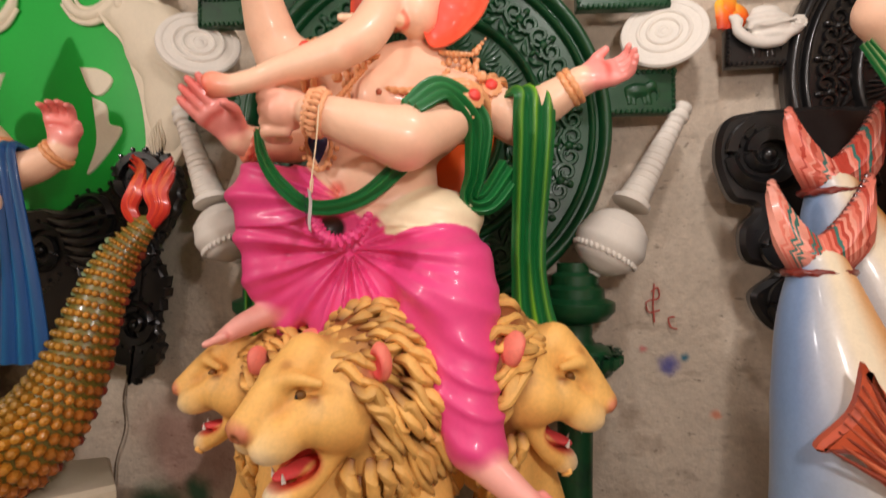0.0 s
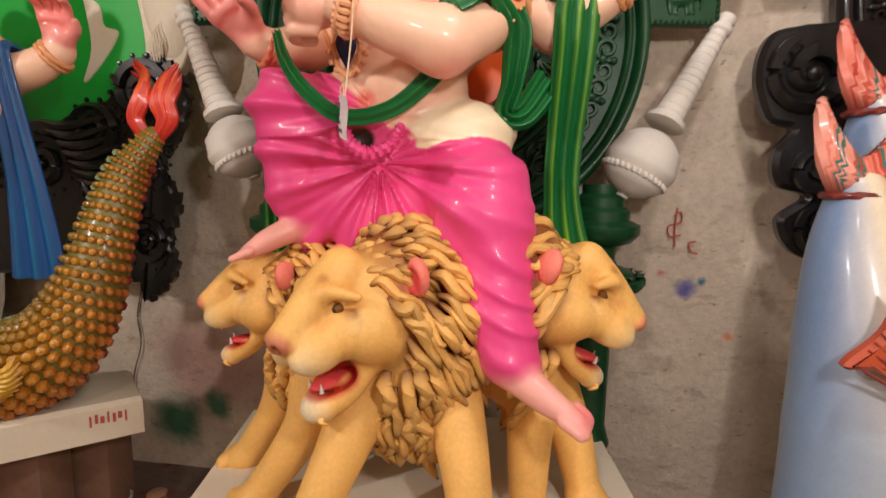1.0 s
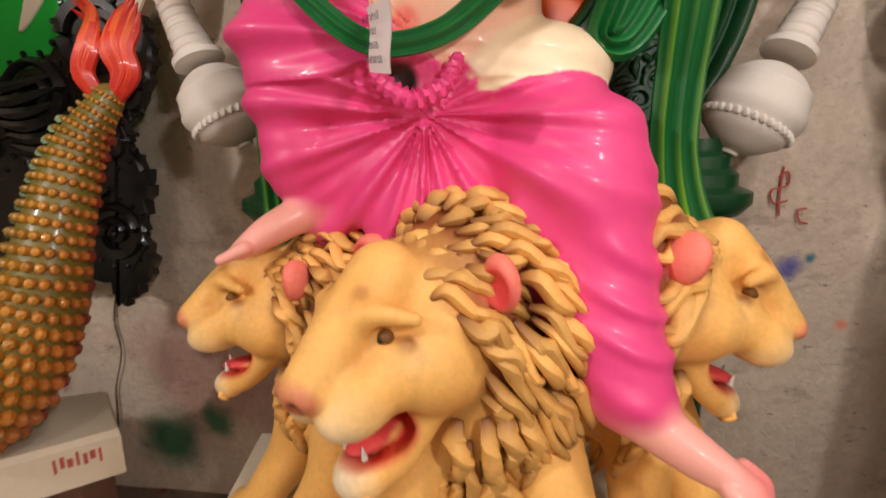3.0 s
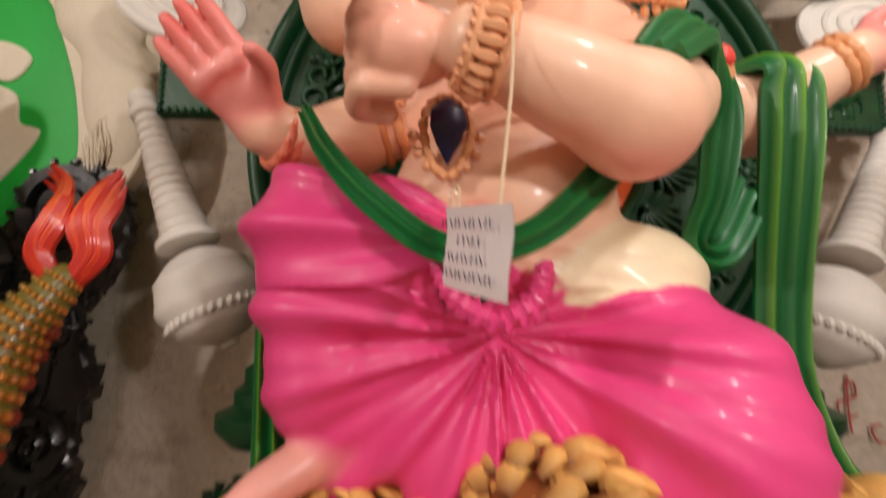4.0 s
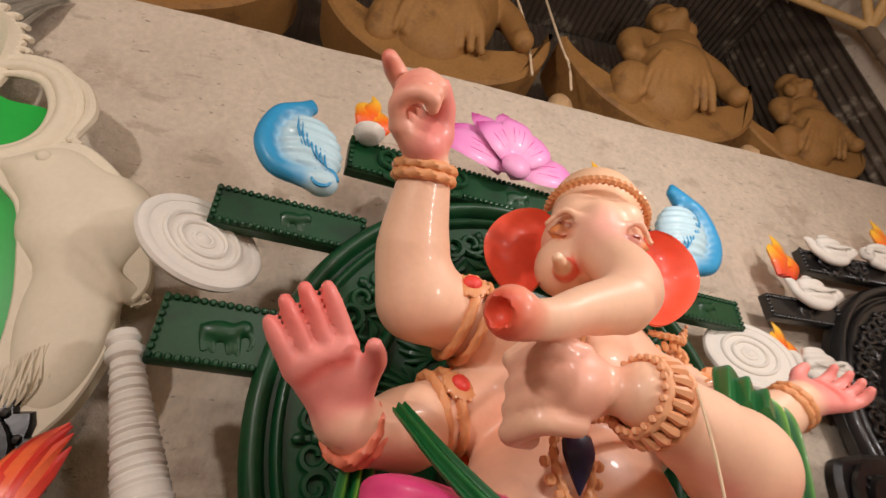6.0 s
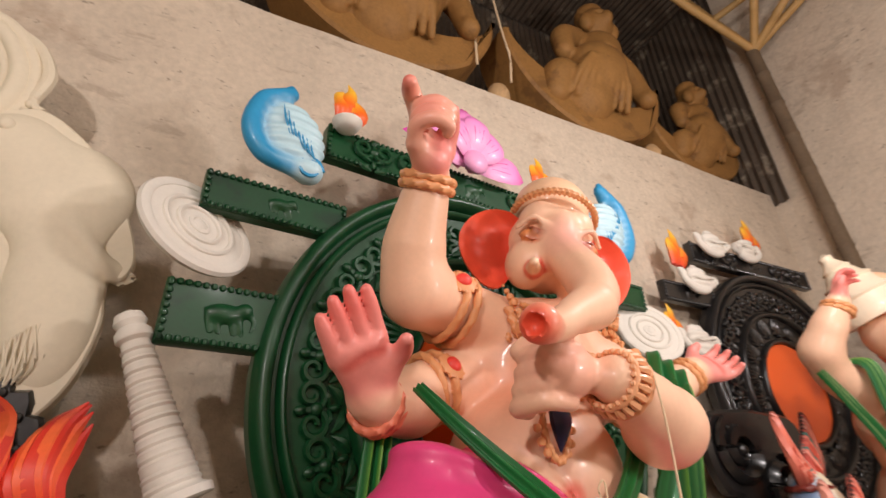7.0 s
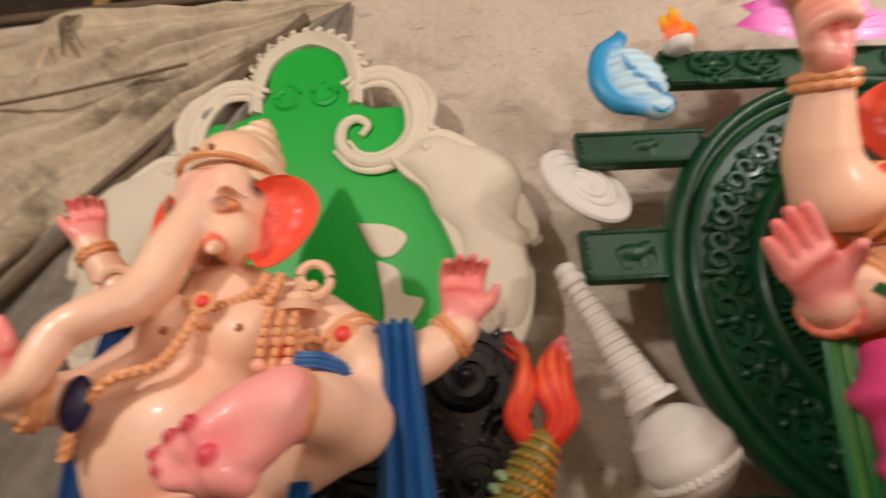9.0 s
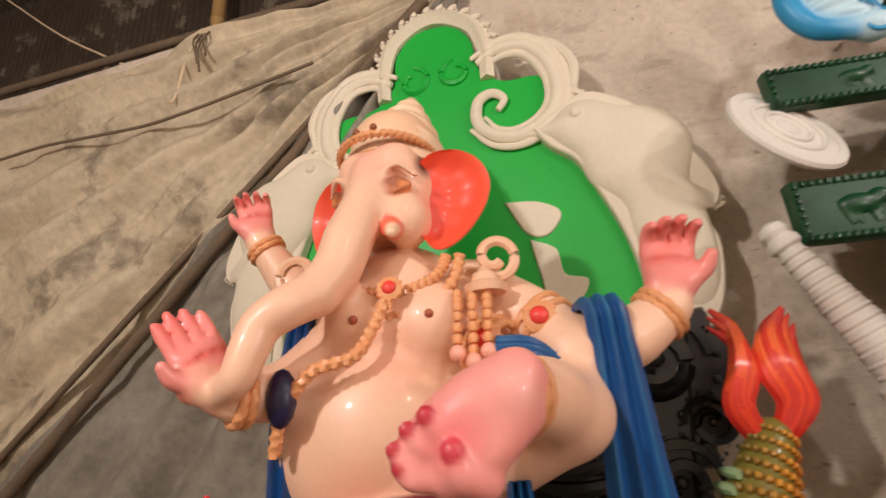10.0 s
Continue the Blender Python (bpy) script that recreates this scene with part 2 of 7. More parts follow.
    def lathe(self, axis0, axis1, profile, col, seg=32, tooth=0.0, teeth=0):
        """Turns a profile of (along, radius) pairs round the line axis0-axis1; along runs in metres from axis0."""
        a0 = np.asarray(axis0, float)
        t = unit(np.asarray(axis1, float) - a0)
        s = unit(np.cross(t, V(0, 0, 1) if abs(t[2]) < 0.9 else V(1, 0, 0)))
        w = np.cross(s, t)
        a = np.linspace(0, 2 * np.pi, seg, endpoint=False)
        pr = np.asarray(profile, float)
        rad = pr[:, 1][:, None] * (1 + tooth * np.sin(a * teeth)[None]) if teeth else pr[:, 1][:, None] * np.ones((1, seg))
        v = a0 + pr[:, 0][:, None, None] * t + s * (rad * np.cos(a))[..., None] + w * (rad * np.sin(a))[..., None]
        f = []
        for i in range(len(pr) - 1):
            for k in range(seg):
                l = (k + 1) % seg
                f.append((i * seg + k, i * seg + l, (i + 1) * seg + l, (i + 1) * seg + k))
        f.append(tuple(range(seg))[::-1])
        f.append(tuple((len(pr) - 1) * seg + k for k in range(seg)))
        c = np.asarray(col, float)
        self.add(v.reshape(-1, 3), f, np.repeat(c, seg, 0) if c.ndim == 2 else c)

    def box(self, m, size, col, bevel=0.006):
        """A box with chamfered edges; m is its pose, size its three lengths."""
        bm = bmesh.new()
        bmesh.ops.create_cube(bm, size=1)
        bmesh.ops.scale(bm, vec=size, verts=bm.verts)
        if bevel:
            bmesh.ops.bevel(bm, geom=list(bm.edges), offset=min(bevel, min(size) * 0.3), segments=2, affect="EDGES", profile=0.5)
        bm.transform(m)
        v = [x.co[:] for x in bm.verts]
        bm.verts.index_update()
        f = [[x.index for x in q.verts] for q in bm.faces]
        bm.free()
        self.add(v, f, col)

    def slab(self, outline, m, depth, col, bevel=0.008):
        """A flat board with the given outline (x, y pairs), depth thick towards its own +z, rim chamfered; m is its pose."""
        o = np.asarray(outline, float)
        k = len(o)
        c = o.mean(0)
        d = np.roll(o, -1, 0) - np.roll(o, 1, 0)
        area = 0.5 * np.sum(o[:, 0] * np.roll(o[:, 1], -1) - np.roll(o[:, 0], -1) * o[:, 1])
        nrm = np.stack([-d[:, 1], d[:, 0]], 1) * (1 if area > 0 else -1)
        nrm /= np.linalg.norm(nrm, axis=1)[:, None] + 1e-9
        inner = o + nrm * bevel
        rings = [(o, 0), (o, depth - bevel), (inner, depth)]
        v = np.vstack([np.column_stack([r, np.full(k, z)]) for r, z in rings])
        f = []
        for i in range(2):
            for a in range(k):
                b = (a + 1) % k
                f.append((i * k + a, i * k + b, (i + 1) * k + b, (i + 1) * k + a))
        f.append(tuple(range(2 * k, 3 * k)))
        f.append(tuple(range(k))[::-1])
        self.add(transform(v, m), f, col)

    def put(self, name, mat, parent=None, label="", smooth=True):
        me = bpy.data.meshes.new(name)
        v = np.vstack(self.v)
        me.from_pydata(v.tolist(), [], self.f)
        att = me.color_attributes.new("paint", "FLOAT_COLOR", "POINT")
        att.data.foreach_set("color", np.column_stack([np.vstack(self.c), np.ones(len(v))]).astype(np.float32).ravel())
        me.materials.append(mat)
        if smooth:
            me.shade_smooth()
            me.set_sharp_from_angle(angle=radians(42))
        ob = new(name, me)
        if parent:
            ob.parent = parent
        if label:
            ob["label"] = label
        return ob


def transform(v, m):
    a = np.array(m)
    return np.asarray(v, float) @ a[:3, :3].T + a[:3, 3]


class Clay(Shell):
    """Soft clay: balls and limbs that melt into one another, skinned on a fine lattice, then Shell pieces added on top."""

    def at(self, q):
        return transform(np.asarray(q, float).reshape(-1, 3), self.m)

    def lump(self, c, r, col, k=0.03, rot=(0, 0, 0), cut=False, kc=0.02, fold=None):
        """An ellipsoid; cut carves it away; fold(points) adds relief to its surface."""
        e = np.array((self.m.to_3x3().normalized() @ Euler([radians(a) for a in rot]).to_matrix()))
        s = abs(self.m.determinant()) ** (1 / 3)
        r = np.ones(3) * r * s
        self.p.append(dict(kind=0, c=self.at(c)[0], r=r, e=e, col=np.asarray(col, float), k=k * s, cut=cut, kc=kc * s, lo=None, fold=fold))

    def limb(self, pts, radii, col, k=0.03, n=None, kc=0.02, cut=False, fold=None):
        """A round limb along a smooth curve."""
        s = abs(self.m.determinant()) ** (1 / 3)
        n = n or (2 if len(pts) == 2 else len(pts) * 7)
        p = spline(self.at(pts), n)
        r = np.interp(np.linspace(0, 1, n), np.linspace(0, 1, len(radii)), radii) * s
        self.p.append(dict(kind=1, p=p, rr=r, col=np.asarray(col, float), k=k * s, cut=cut, kc=kc * s, fold=fold))

    def box_of(self, q):
        if q["kind"] == 0:
            ext = np.sqrt(((q["e"] * q["r"]) ** 2).sum(1))
            return q["c"] - ext, q["c"] + ext
        return (q["p"] - q["rr"][:, None]).min(0), (q["p"] + q["rr"][:, None]).max(0)

    def dist(self, q, x):
        if q["kind"] == 0:
            l = (x - q["c"].astype(np.float32)) @ q["e"].astype(np.float32)
            k0 = np.linalg.norm(l / q["r"], axis=-1)
            k1 = np.linalg.norm(l / q["r"] ** 2, axis=-1)
            d = k0 * (k0 - 1) / np.maximum(k1, 1e-6)
            d = np.where(k0 < 1e-4, -q["r"].min(), d)
        else:
            d = None
            for a, b, ra, rb in zip(q["p"][:-1], q["p"][1:], q["rr"][:-1], q["rr"][1:]):
                ab = b - a
                h = np.clip(((x - a) @ ab) / max(ab @ ab, 1e-12), 0, 1)
                e = np.linalg.norm(x - a - h[..., None] * ab, axis=-1) - (ra + (rb - ra) * h)
                d = e if d is None else np.minimum(d, e)
        if q["fold"] is not None:
            d = d - q["fold"](x)
        return d

    def skin(self, h):
        lo = np.min([self.box_of(q)[0] for q in self.p if not q["cut"]], 0) - 4 * h
        hi = np.max([self.box_of(q)[1] for q in self.p if not q["cut"]], 0) + 4 * h
        n = np.ceil((hi - lo) / h).astype(int) + 1
        g = np.full(n, 0.3, np.float32)
        axes = [(lo[i] + h * np.arange(n[i])).astype(np.float32) for i in range(3)]
        for q in self.p:
            a, b = self.box_of(q)
            pad = q["k"] + 3 * h + (0.02 if q["fold"] is not None else 0)
            i0 = np.clip(np.floor((a - pad - lo) / h).astype(int), 0, n)
            i1 = np.clip(np.ceil((b + pad - lo) / h).astype(int) + 1, 0, n)
            sl = tuple(slice(s, e) for s, e in zip(i0, i1))
            if min(i1 - i0) <= 0:
                continue
            x = np.stack(np.meshgrid(*[ax[s] for ax, s in zip(axes, sl)], indexing="ij"), -1)
            d = self.dist(q, x).astype(np.float32)
            o = g[sl]
            k = max(q["k"], 1e-5)
            if q["cut"]:
                u = np.maximum(k - np.abs(o + d), 0) / k
                g[sl] = np.maximum(o, -d) + u * u * k / 4
            else:
                u = np.maximum(k - np.abs(o - d), 0) / k
                g[sl] = np.minimum(o, d) - u * u * k / 4
        ins = g < 0
        cnt = np.zeros(n - 1, np.int8)
        for dx in (0, 1):
            for dy in (0, 1):
                for dz in (0, 1):
                    cnt += ins[dx:n[0] - 1 + dx, dy:n[1] - 1 + dy, dz:n[2] - 1 + dz]
        cell = np.argwhere((cnt > 0) & (cnt < 8))
        idx = np.full(n - 1, -1, np.int32)
        idx[tuple(cell.T)] = np.arange(len(cell))
        corner = np.array([(x, y, z) for x in (0, 1) for y in (0, 1) for z in (0, 1)])
        val = np.stack([g[tuple((cell + c).T)] for c in corner], 1)
        acc, num = np.zeros((len(cell), 3)), np.zeros(len(cell))
        for i in range(8):
            for j in range(i + 1, 8):
                if np.abs(corner[i] - corner[j]).sum() != 1:
                    continue
                hit = (val[:, i] < 0) != (val[:, j] < 0)
                t = val[:, i] / np.where(hit, val[:, i] - val[:, j], 1)
                pt = corner[i] + t[:, None] * (corner[j] - corner[i])
                acc += np.where(hit[:, None], pt, 0)
                num += hit
        v = lo + h * (cell + acc / num[:, None])
        faces = []
        for ax in range(3):
            s0, s1 = [slice(None)] * 3, [slice(None)] * 3
            s0[ax], s1[ax] = slice(0, n[ax] - 1), slice(1, n[ax])
            a, b = ins[tuple(s0)], ins[tuple(s1)]
            e = np.argwhere(a != b)
            u, w = (ax + 1) % 3, (ax + 2) % 3
            e = e[(e[:, u] > 0) & (e[:, w] > 0)]
            du, dw = np.eye(3, dtype=int)[u], np.eye(3, dtype=int)[w]
            q = np.stack([idx[tuple((e - du - dw).T)], idx[tuple((e - dw).T)], idx[tuple(e.T)], idx[tuple((e - du).T)]], 1)
            out = a[tuple(e.T)]
            q[~out] = q[~out][:, ::-1]
            faces.append(q)
        col = np.zeros((len(v), 3))
        best = np.full(len(v), 9.0)
        x = v.astype(np.float32)
        for q in self.p:
            a, b = self.box_of(q)
            pad = q["k"] + q["kc"] + 4 * h
            near = np.all((v > a - pad) & (v < b + pad), axis=1)
            if not near.any():
                continue
            d = self.dist(q, x[near])
            if q["cut"]:
                wgt = np.clip(1 - np.abs(d) / (q["kc"] + h), 0, 1)[:, None]
                col[near] = col[near] * (1 - wgt) + q["col"] * wgt
                continue
            wgt = np.clip(0.5 + 0.5 * (best[near] - d) / max(q["kc"], 1e-4), 0, 1)[:, None]
            col[near] = col[near] * (1 - wgt) + q["col"] * wgt
            best[near] = np.minimum(best[near], d)
        self.add(v, np.vstack(faces), col)
        self.where = v
        return self

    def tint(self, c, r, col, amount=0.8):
        """Airbrushed paint, crease shading too: colours what lies within r of c."""
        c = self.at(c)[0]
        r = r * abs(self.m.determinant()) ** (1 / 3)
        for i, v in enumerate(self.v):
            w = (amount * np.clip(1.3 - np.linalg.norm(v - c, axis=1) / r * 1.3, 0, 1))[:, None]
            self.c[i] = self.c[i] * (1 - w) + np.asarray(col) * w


def thing(name, label, category, group="", kind="", place=(0, 0, 0)):
    ob = new(name)
    ob.location = place
    return tagged(ob, label, category, group, kind)


def upright(origin, yaw=0.0):
    """The pose of a board: its own x runs along the wall, its own y up, its own z out of the wall towards the viewer; yaw turns it about the vertical."""
    return Matrix.Translation(origin) @ Euler((radians(90), 0, radians(yaw))).to_matrix().to_4x4()

# ---- the workshop shell ----
YAW = -9.5
K = 0.167


def wall_y(x, off=0.0):
    """The back wall's face, off metres in front of it."""
    return 2.655 - K * x - off


def board(name, m, size, mat, bevel=0.0):
    s = Shell()
    s.box(m, size, (0.5, 0.5, 0.5), bevel)
    return tagged(s.put(name, mat, smooth=bool(bevel)), kind="structure")


def rough_wall(name, length, height, thick, m, mat, seed, label):
    """A hand-plastered wall, uneven on its face; its own x along it, y up, z out."""
    nx, nz = int(length / 0.06), int(height / 0.06)
    v, f = [], []
    for j in range(nz + 1):
        for i in range(nx + 1):
            x, y = length * i / nx, height * j / nz
            d = 0.014 * noise.noise((x * 1.7 + seed, y * 1.7, 0.3)) + 0.007 * noise.noise((x * 6, y * 6 + seed, 1.3))
            v.append((x, y, d - 0.012))
    w = nx + 1
    for j in range(nz):
        for i in range(nx):
            f.append((j * w + i, j * w + i + 1, (j + 1) * w + i + 1, (j + 1) * w + i))
    s = Shell()
    s.add(transform(v, m), f, (0.5, 0.5, 0.5))
    s.box(m @ Matrix.Translation((length / 2, height / 2, -thick / 2 - 0.03)), (length, height, thick), (0.5, 0.5, 0.5), 0)
    return tagged(s.put(name, mat), label, "wall", kind="structure")


FLOOR_Z = -0.32
WALL_TOP = 4.07
TARP_TOP = 3.93
left_x = -9.0
rough_wall("wall_back", 12.6, WALL_TOP - FLOOR_Z, 0.2, upright((left_x, wall_y(left_x), FLOOR_Z), YAW), M_WALL, 3.0,
           "grey hand-plastered cement wall with stains and paint marks")
corner = Vector((3.26, wall_y(3.26), FLOOR_Z))
rough_wall("wall_right", 6.6, 7.0, 0.2, upright(corner + Vector((0.165, 0.986, 0)) * 0.1, YAW - 90), M_WALL, 9.0, "tall bare cement plaster wall")
rough_wall("wall_front", 14.5, 7.0, 0.2, upright((3.4, -3.4, FLOOR_Z), 180 + YAW), M_WALL, 5.0, "plain cement wall closing the workshop")
rough_wall("wall_left", 9.5, 7.0, 0.2, upright((-9.6, -2.6, FLOOR_Z), 90 + YAW), M_WALL, 7.0, "plain cement wall closing the workshop")
fl = Shell()
nf = 60
fv = [(-11 + 16 * i / nf, -5 + 10 * j / nf, FLOOR_Z + 0.012 * noise.noise((i * 0.7, j * 0.7, 2))) for j in range(nf + 1) for i in range(nf + 1)]
fl.add(fv, [(j * (nf + 1) + i, j * (nf + 1) + i + 1, (j + 1) * (nf + 1) + i + 1, (j + 1) * (nf + 1) + i) for j in range(nf) for i in range(nf)], (0.5, 0.5, 0.5))
tagged(fl.put("floor", M_FLOOR), "dirty cement floor with paint spills", "floor", kind="structure")


def corrugated(name, length, height, m, mat, label, pitch=0.076, sheets=1):
    """Corrugated sheet metal: its own x across the ribs, y along them; every sheet laps over the next."""
    s = Shell()
    per = length / sheets
    for q in range(sheets):
        n = int(per * 1.04 / pitch * 8)
        x = np.linspace(q * per, q * per + per * 1.04, n)
        z = 0.011 * np.cos(x / pitch * 2 * np.pi) + 0.006 * (q % 2)
        v = np.vstack([np.column_stack([x, np.full(n, y), z + dz]) for dz in (0, -0.002) for y in (-0.03 * (q % 3), height)])
        f = [(i, i + 1, n + i + 1, n + i) for i in range(n - 1)] + [(2 * n + i, 3 * n + i, 3 * n + i + 1, 2 * n + i + 1) for i in range(n - 1)]
        s.add(transform(v, m), f, (0.5, 0.5, 0.5))
    return tagged(s.put(name, mat), label, "tin sheet", kind="structure")


# loft behind the wall's top, tin gable and roof
corrugated("wall_tin", 18.5, 3.8, upright((left_x - 4, wall_y(left_x - 4) + 1.15, 3.6), YAW), M_TIN, "rusty corrugated tin sheets behind the loft", sheets=21)
corrugated("wall_tin_end", 1.5, 3.2, upright(corner + Vector((0.165, 0.986, 4.3)) + Vector((0.165, 0.986, 0)) * 0.4, YAW - 90), M_TIN, "dark corrugated tin closing the loft's end", sheets=2)
corrugated("ceiling", 16, 9.6, Matrix.Translation((-10.6, -4.2, 6.7)) @ Euler((0, 0, radians(YAW))).to_matrix().to_4x4(), M_TIN, "dark corrugated tin roof", sheets=8)
board("loft_floor", Matrix.Translation((-0.9, wall_y(-0.9) + 0.68, 4.12)) @ Euler((0, 0, radians(YAW))).to_matrix().to_4x4(), (9.0, 0.8, 0.07), M_WOOD, 0.01)


def pole(name, a, b, r, mat=M_BAMBOO, label="knotted bamboo pole", nodes=0.32, group="bamboo poles"):
    """A bamboo pole with swollen nodes."""
    a, b = V(*a), V(*b)
    ln = np.linalg.norm(b - a)
    k = max(2, int(ln / nodes))
    prof = []
    for i in range(k):
        o = ln * i / k
        prof += [(o, r * 0.97), (o + 0.012, r * 1.12), (o + 0.03, r), (o + ln / k * 0.6, r * 0.98)]
    prof.append((ln, r * 0.97))
    s = Shell()
    s.lathe(a, b, prof, (0.5, 0.5, 0.5), 12)
    return tagged(s.put(name, mat), label, "pole", group)


pole("bamboo_pole", (3.05, 1.72, 2.6), (3.02, 1.76, 5.42), 0.055, M_WOOD, "upright weathered pole by the bare wall")
top = V(3.02, 1.74, 5.38)
for q in ((1.1, 2.35, 6.45), (3.1, -0.6, 6.5), (1.9, 0.9, 6.5), (3.05, 2.15, 6.6), (2.3, -0.2, 6.3)):
    pole("bamboo_pole", top, q, 0.036, label="bamboo roof strut tied to the pole top")
pole("bamboo_pole", (2.9, 1.9, 5.9), (2.95, -1.8, 6.0), 0.034, label="bamboo roof purlin under the tin")
pole("bamboo_pole", (2.2, 2.35, 6.2), (2.3, -1.8, 6.3), 0.034, label="bamboo roof purlin under the tin")

# ---- the main idol, one painted mesh ----
def hand(cl, wrist, tips, palm_n, side, size, col=PALM, curl=0.0, thumb=None, spread=0.16, rk=1.0):
    """An open hand: wrist to finger tips; palm_n out of the palm, side from little finger to index."""
    w, f = V(*wrist), unit(V(*tips) - V(*wrist))
    s = unit(V(*side) - f * (V(*side) @ f))
    p = unit(np.cross(s, f))
    if p @ V(*palm_n) < 0:
        p = -p
    pc = w + f * size * 0.30
    for q in (-0.75, -0.25, 0.25, 0.75):
        cl.limb([w + f * size * 0.05 + s * q * size * 0.1, pc + f * size * 0.2 + s * q * size * 0.24], [size * 0.12, size * 0.1], col, 0.03)
    cl.lump(w + f * size * 0.22 + s * size * 0.15 + p * size * 0.06, size * 0.11, col, 0.03)
    for i, (q, ln) in enumerate(zip((-0.8, -0.28, 0.25, 0.78), (0.40, 0.49, 0.52, 0.46))):
        b = pc + f * size * 0.18 + s * q * size * 0.26
        d = unit(f + s * q * spread)
        pts = [b, b + d * size * ln * 0.4 + p * curl * size * 0.05, b + d * size * ln * (0.75 - 0.2 * curl) + p * curl * size * 0.18,
               b + d * size * ln * (1.0 - 0.5 * curl) + p * curl * size * 0.36]
        cl.limb(pts, [size * 0.076 * rk, size * 0.07 * rk, size * 0.066 * rk, size * 0.05 * rk], col, 0.004)
    tb = w + f * size * 0.22 + s * size * 0.2 + p * size * 0.05
    for o, ln in ((0.42, 0.24),):
        q = w + f * size * o + p * size * 0.118
        cl.limb([q - s * size * ln, q + f * size * 0.03, q + s * size * ln * 0.7], [size * 0.008, size * 0.013, size * 0.008], lin(222, 104, 94), 0.004, cut=True, kc=0.008)
    te = V(*thumb) if thumb is not None else tb + (f * 0.28 + s * 0.18 + p * 0.12) * size
    cl.limb([tb, (tb + te) / 2 + s * size * 0.05, te], [size * 0.1, size * 0.09, size * 0.062], col, 0.02)


def bangle(cl, c, axis, r, thick, col=TAN, ropes=2, step=None, beads=0):
    """Rope bangles round a limb."""
    t = unit(axis)
    s = unit(np.cross(t, V(0.1, 0.2, 1)))
    w = np.cross(s, t)
    step = step or thick * 1.7
    for i in range(ropes):
        o = V(*c) + t * (i - (ropes - 1) / 2) * step
        pts = [o + (s * math.cos(a) + w * math.sin(a)) * r for a in np.linspace(0, 2 * math.pi, 18, endpoint=False)]
        cl.sweep(pts, [thick], col, n=150, sides=10, closed=True, rope=0.1, turns=13, up=t)
    for i in range(beads):
        a = 2 * math.pi * i / beads
        cl.ball(V(*c) + t * (ropes / 2 * step + thick * 0.3) + (s * math.cos(a) + w * math.sin(a)) * r, thick * 0.75, col, 6)


def jewel(cl, c, n, r, col=GEMRED, rim=TAN):
    """A round set stone in a beaded mount."""
    t = unit(n)
    s = unit(np.cross(t, V(0, 0.1, 1)))
    w = np.cross(s, t)
    rot = np.stack([s, w, t], 1)
    cl.ball(c, V(r * 1.25, r * 1.25, r * 0.4), rim, 12, rot)
    cl.ball(V(*c) + t * r * 0.25, V(r * 0.72, r * 0.72, r * 0.5), col, 12, rot)
    for a in np.linspace(0, 2 * math.pi, 12, endpoint=False):
        cl.ball(V(*c) + (s * math.cos(a) + w * math.sin(a)) * r * 1.15, r * 0.2, rim, 6)
    for k in range(3):
        cl.ball(V(*c) - V(0, 0, 1) * r * (1.35 + 0.35 * k), r * (0.3 - 0.06 * k), rim, 6)


def beads(cl, pts, r, col=TAN, gap=1.6):
    p = spline(pts, 120)
    d = np.concatenate([[0], np.cumsum(np.linalg.norm(np.diff(p, axis=0), axis=1))])
    for o in np.arange(0, d[-1], r * gap):
        cl.ball([np.interp(o, d, p[:, i]) for i in range(3)], r, col, 6)


def band(cl, pts, width, thick, normal, col, col2=LIME, pleats=3, n=60):
    """A pleated sash: a broad band along a curve; normal faces out of it; col2 streaks its ridges."""
    p = spline(pts, n)
    t = np.gradient(p, axis=0)
    t /= np.linalg.norm(t, axis=1)[:, None] + 1e-9
    nn = spline(normal, n) if np.ndim(normal) == 2 else np.tile(np.asarray(normal, float), (n, 1))
    s = np.cross(nn, t)
    s /= np.linalg.norm(s, axis=1)[:, None] + 1e-9
    o = np.cross(t, s)
    wd = np.interp(np.linspace(0, 1, n), np.linspace(0, 1, len(np.atleast_1d(width))), np.atleast_1d(width))
    m = 8 * pleats + 1
    u = np.linspace(-1, 1, m)
    ridge = np.cos(u * np.pi * pleats) * 0.5 + 0.5
    rows = []
    for sgn in (1, -1):
        h = (thick * (0.35 + ridge) * (1 - 0.5 * u ** 4)) if sgn == 1 else np.full(m, -0.2 * thick)
        rows.append(p[:, None] + s[:, None] * (u[None] * wd[:, None] / 2)[..., None] + o[:, None] * h[None, :, None])
    v = np.concatenate(rows).reshape(-1, 3)
    f, q = [], n * m
    for i in range(n - 1):
        for j in range(m - 1):
            a = i * m + j
            f += [(a, a + 1, a + m + 1, a + m), (q + a, q + a + m, q + a + m + 1, q + a + 1)]
        a = i * m
        f += [(a, a + m, q + a + m, q + a), (a + m - 1, q + a + m - 1, q + a + 2 * m - 1, a + 2 * m - 1)]
    for a in (0, (n - 1) * m):
        f += [(a + j, q + a + j, q + a + j + 1, a + j + 1) for j in range(m - 1)]
    g = (np.clip(ridge - 0.62, 0, 1) / 0.38) ** 1.5
    streak = 0.5 + 0.5 * np.sin(np.linspace(0, 9, n))[:, None] * np.cos(u * 2.3)[None]
    c = np.asarray(col)[None, None] * (1 - (g[None] * streak)[..., None]) + np.asarray(col2)[None, None] * (g[None] * streak)[..., None]
    cl.add(v, f, np.vstack([c.reshape(-1, 3), np.tile(col, (q, 1))]))


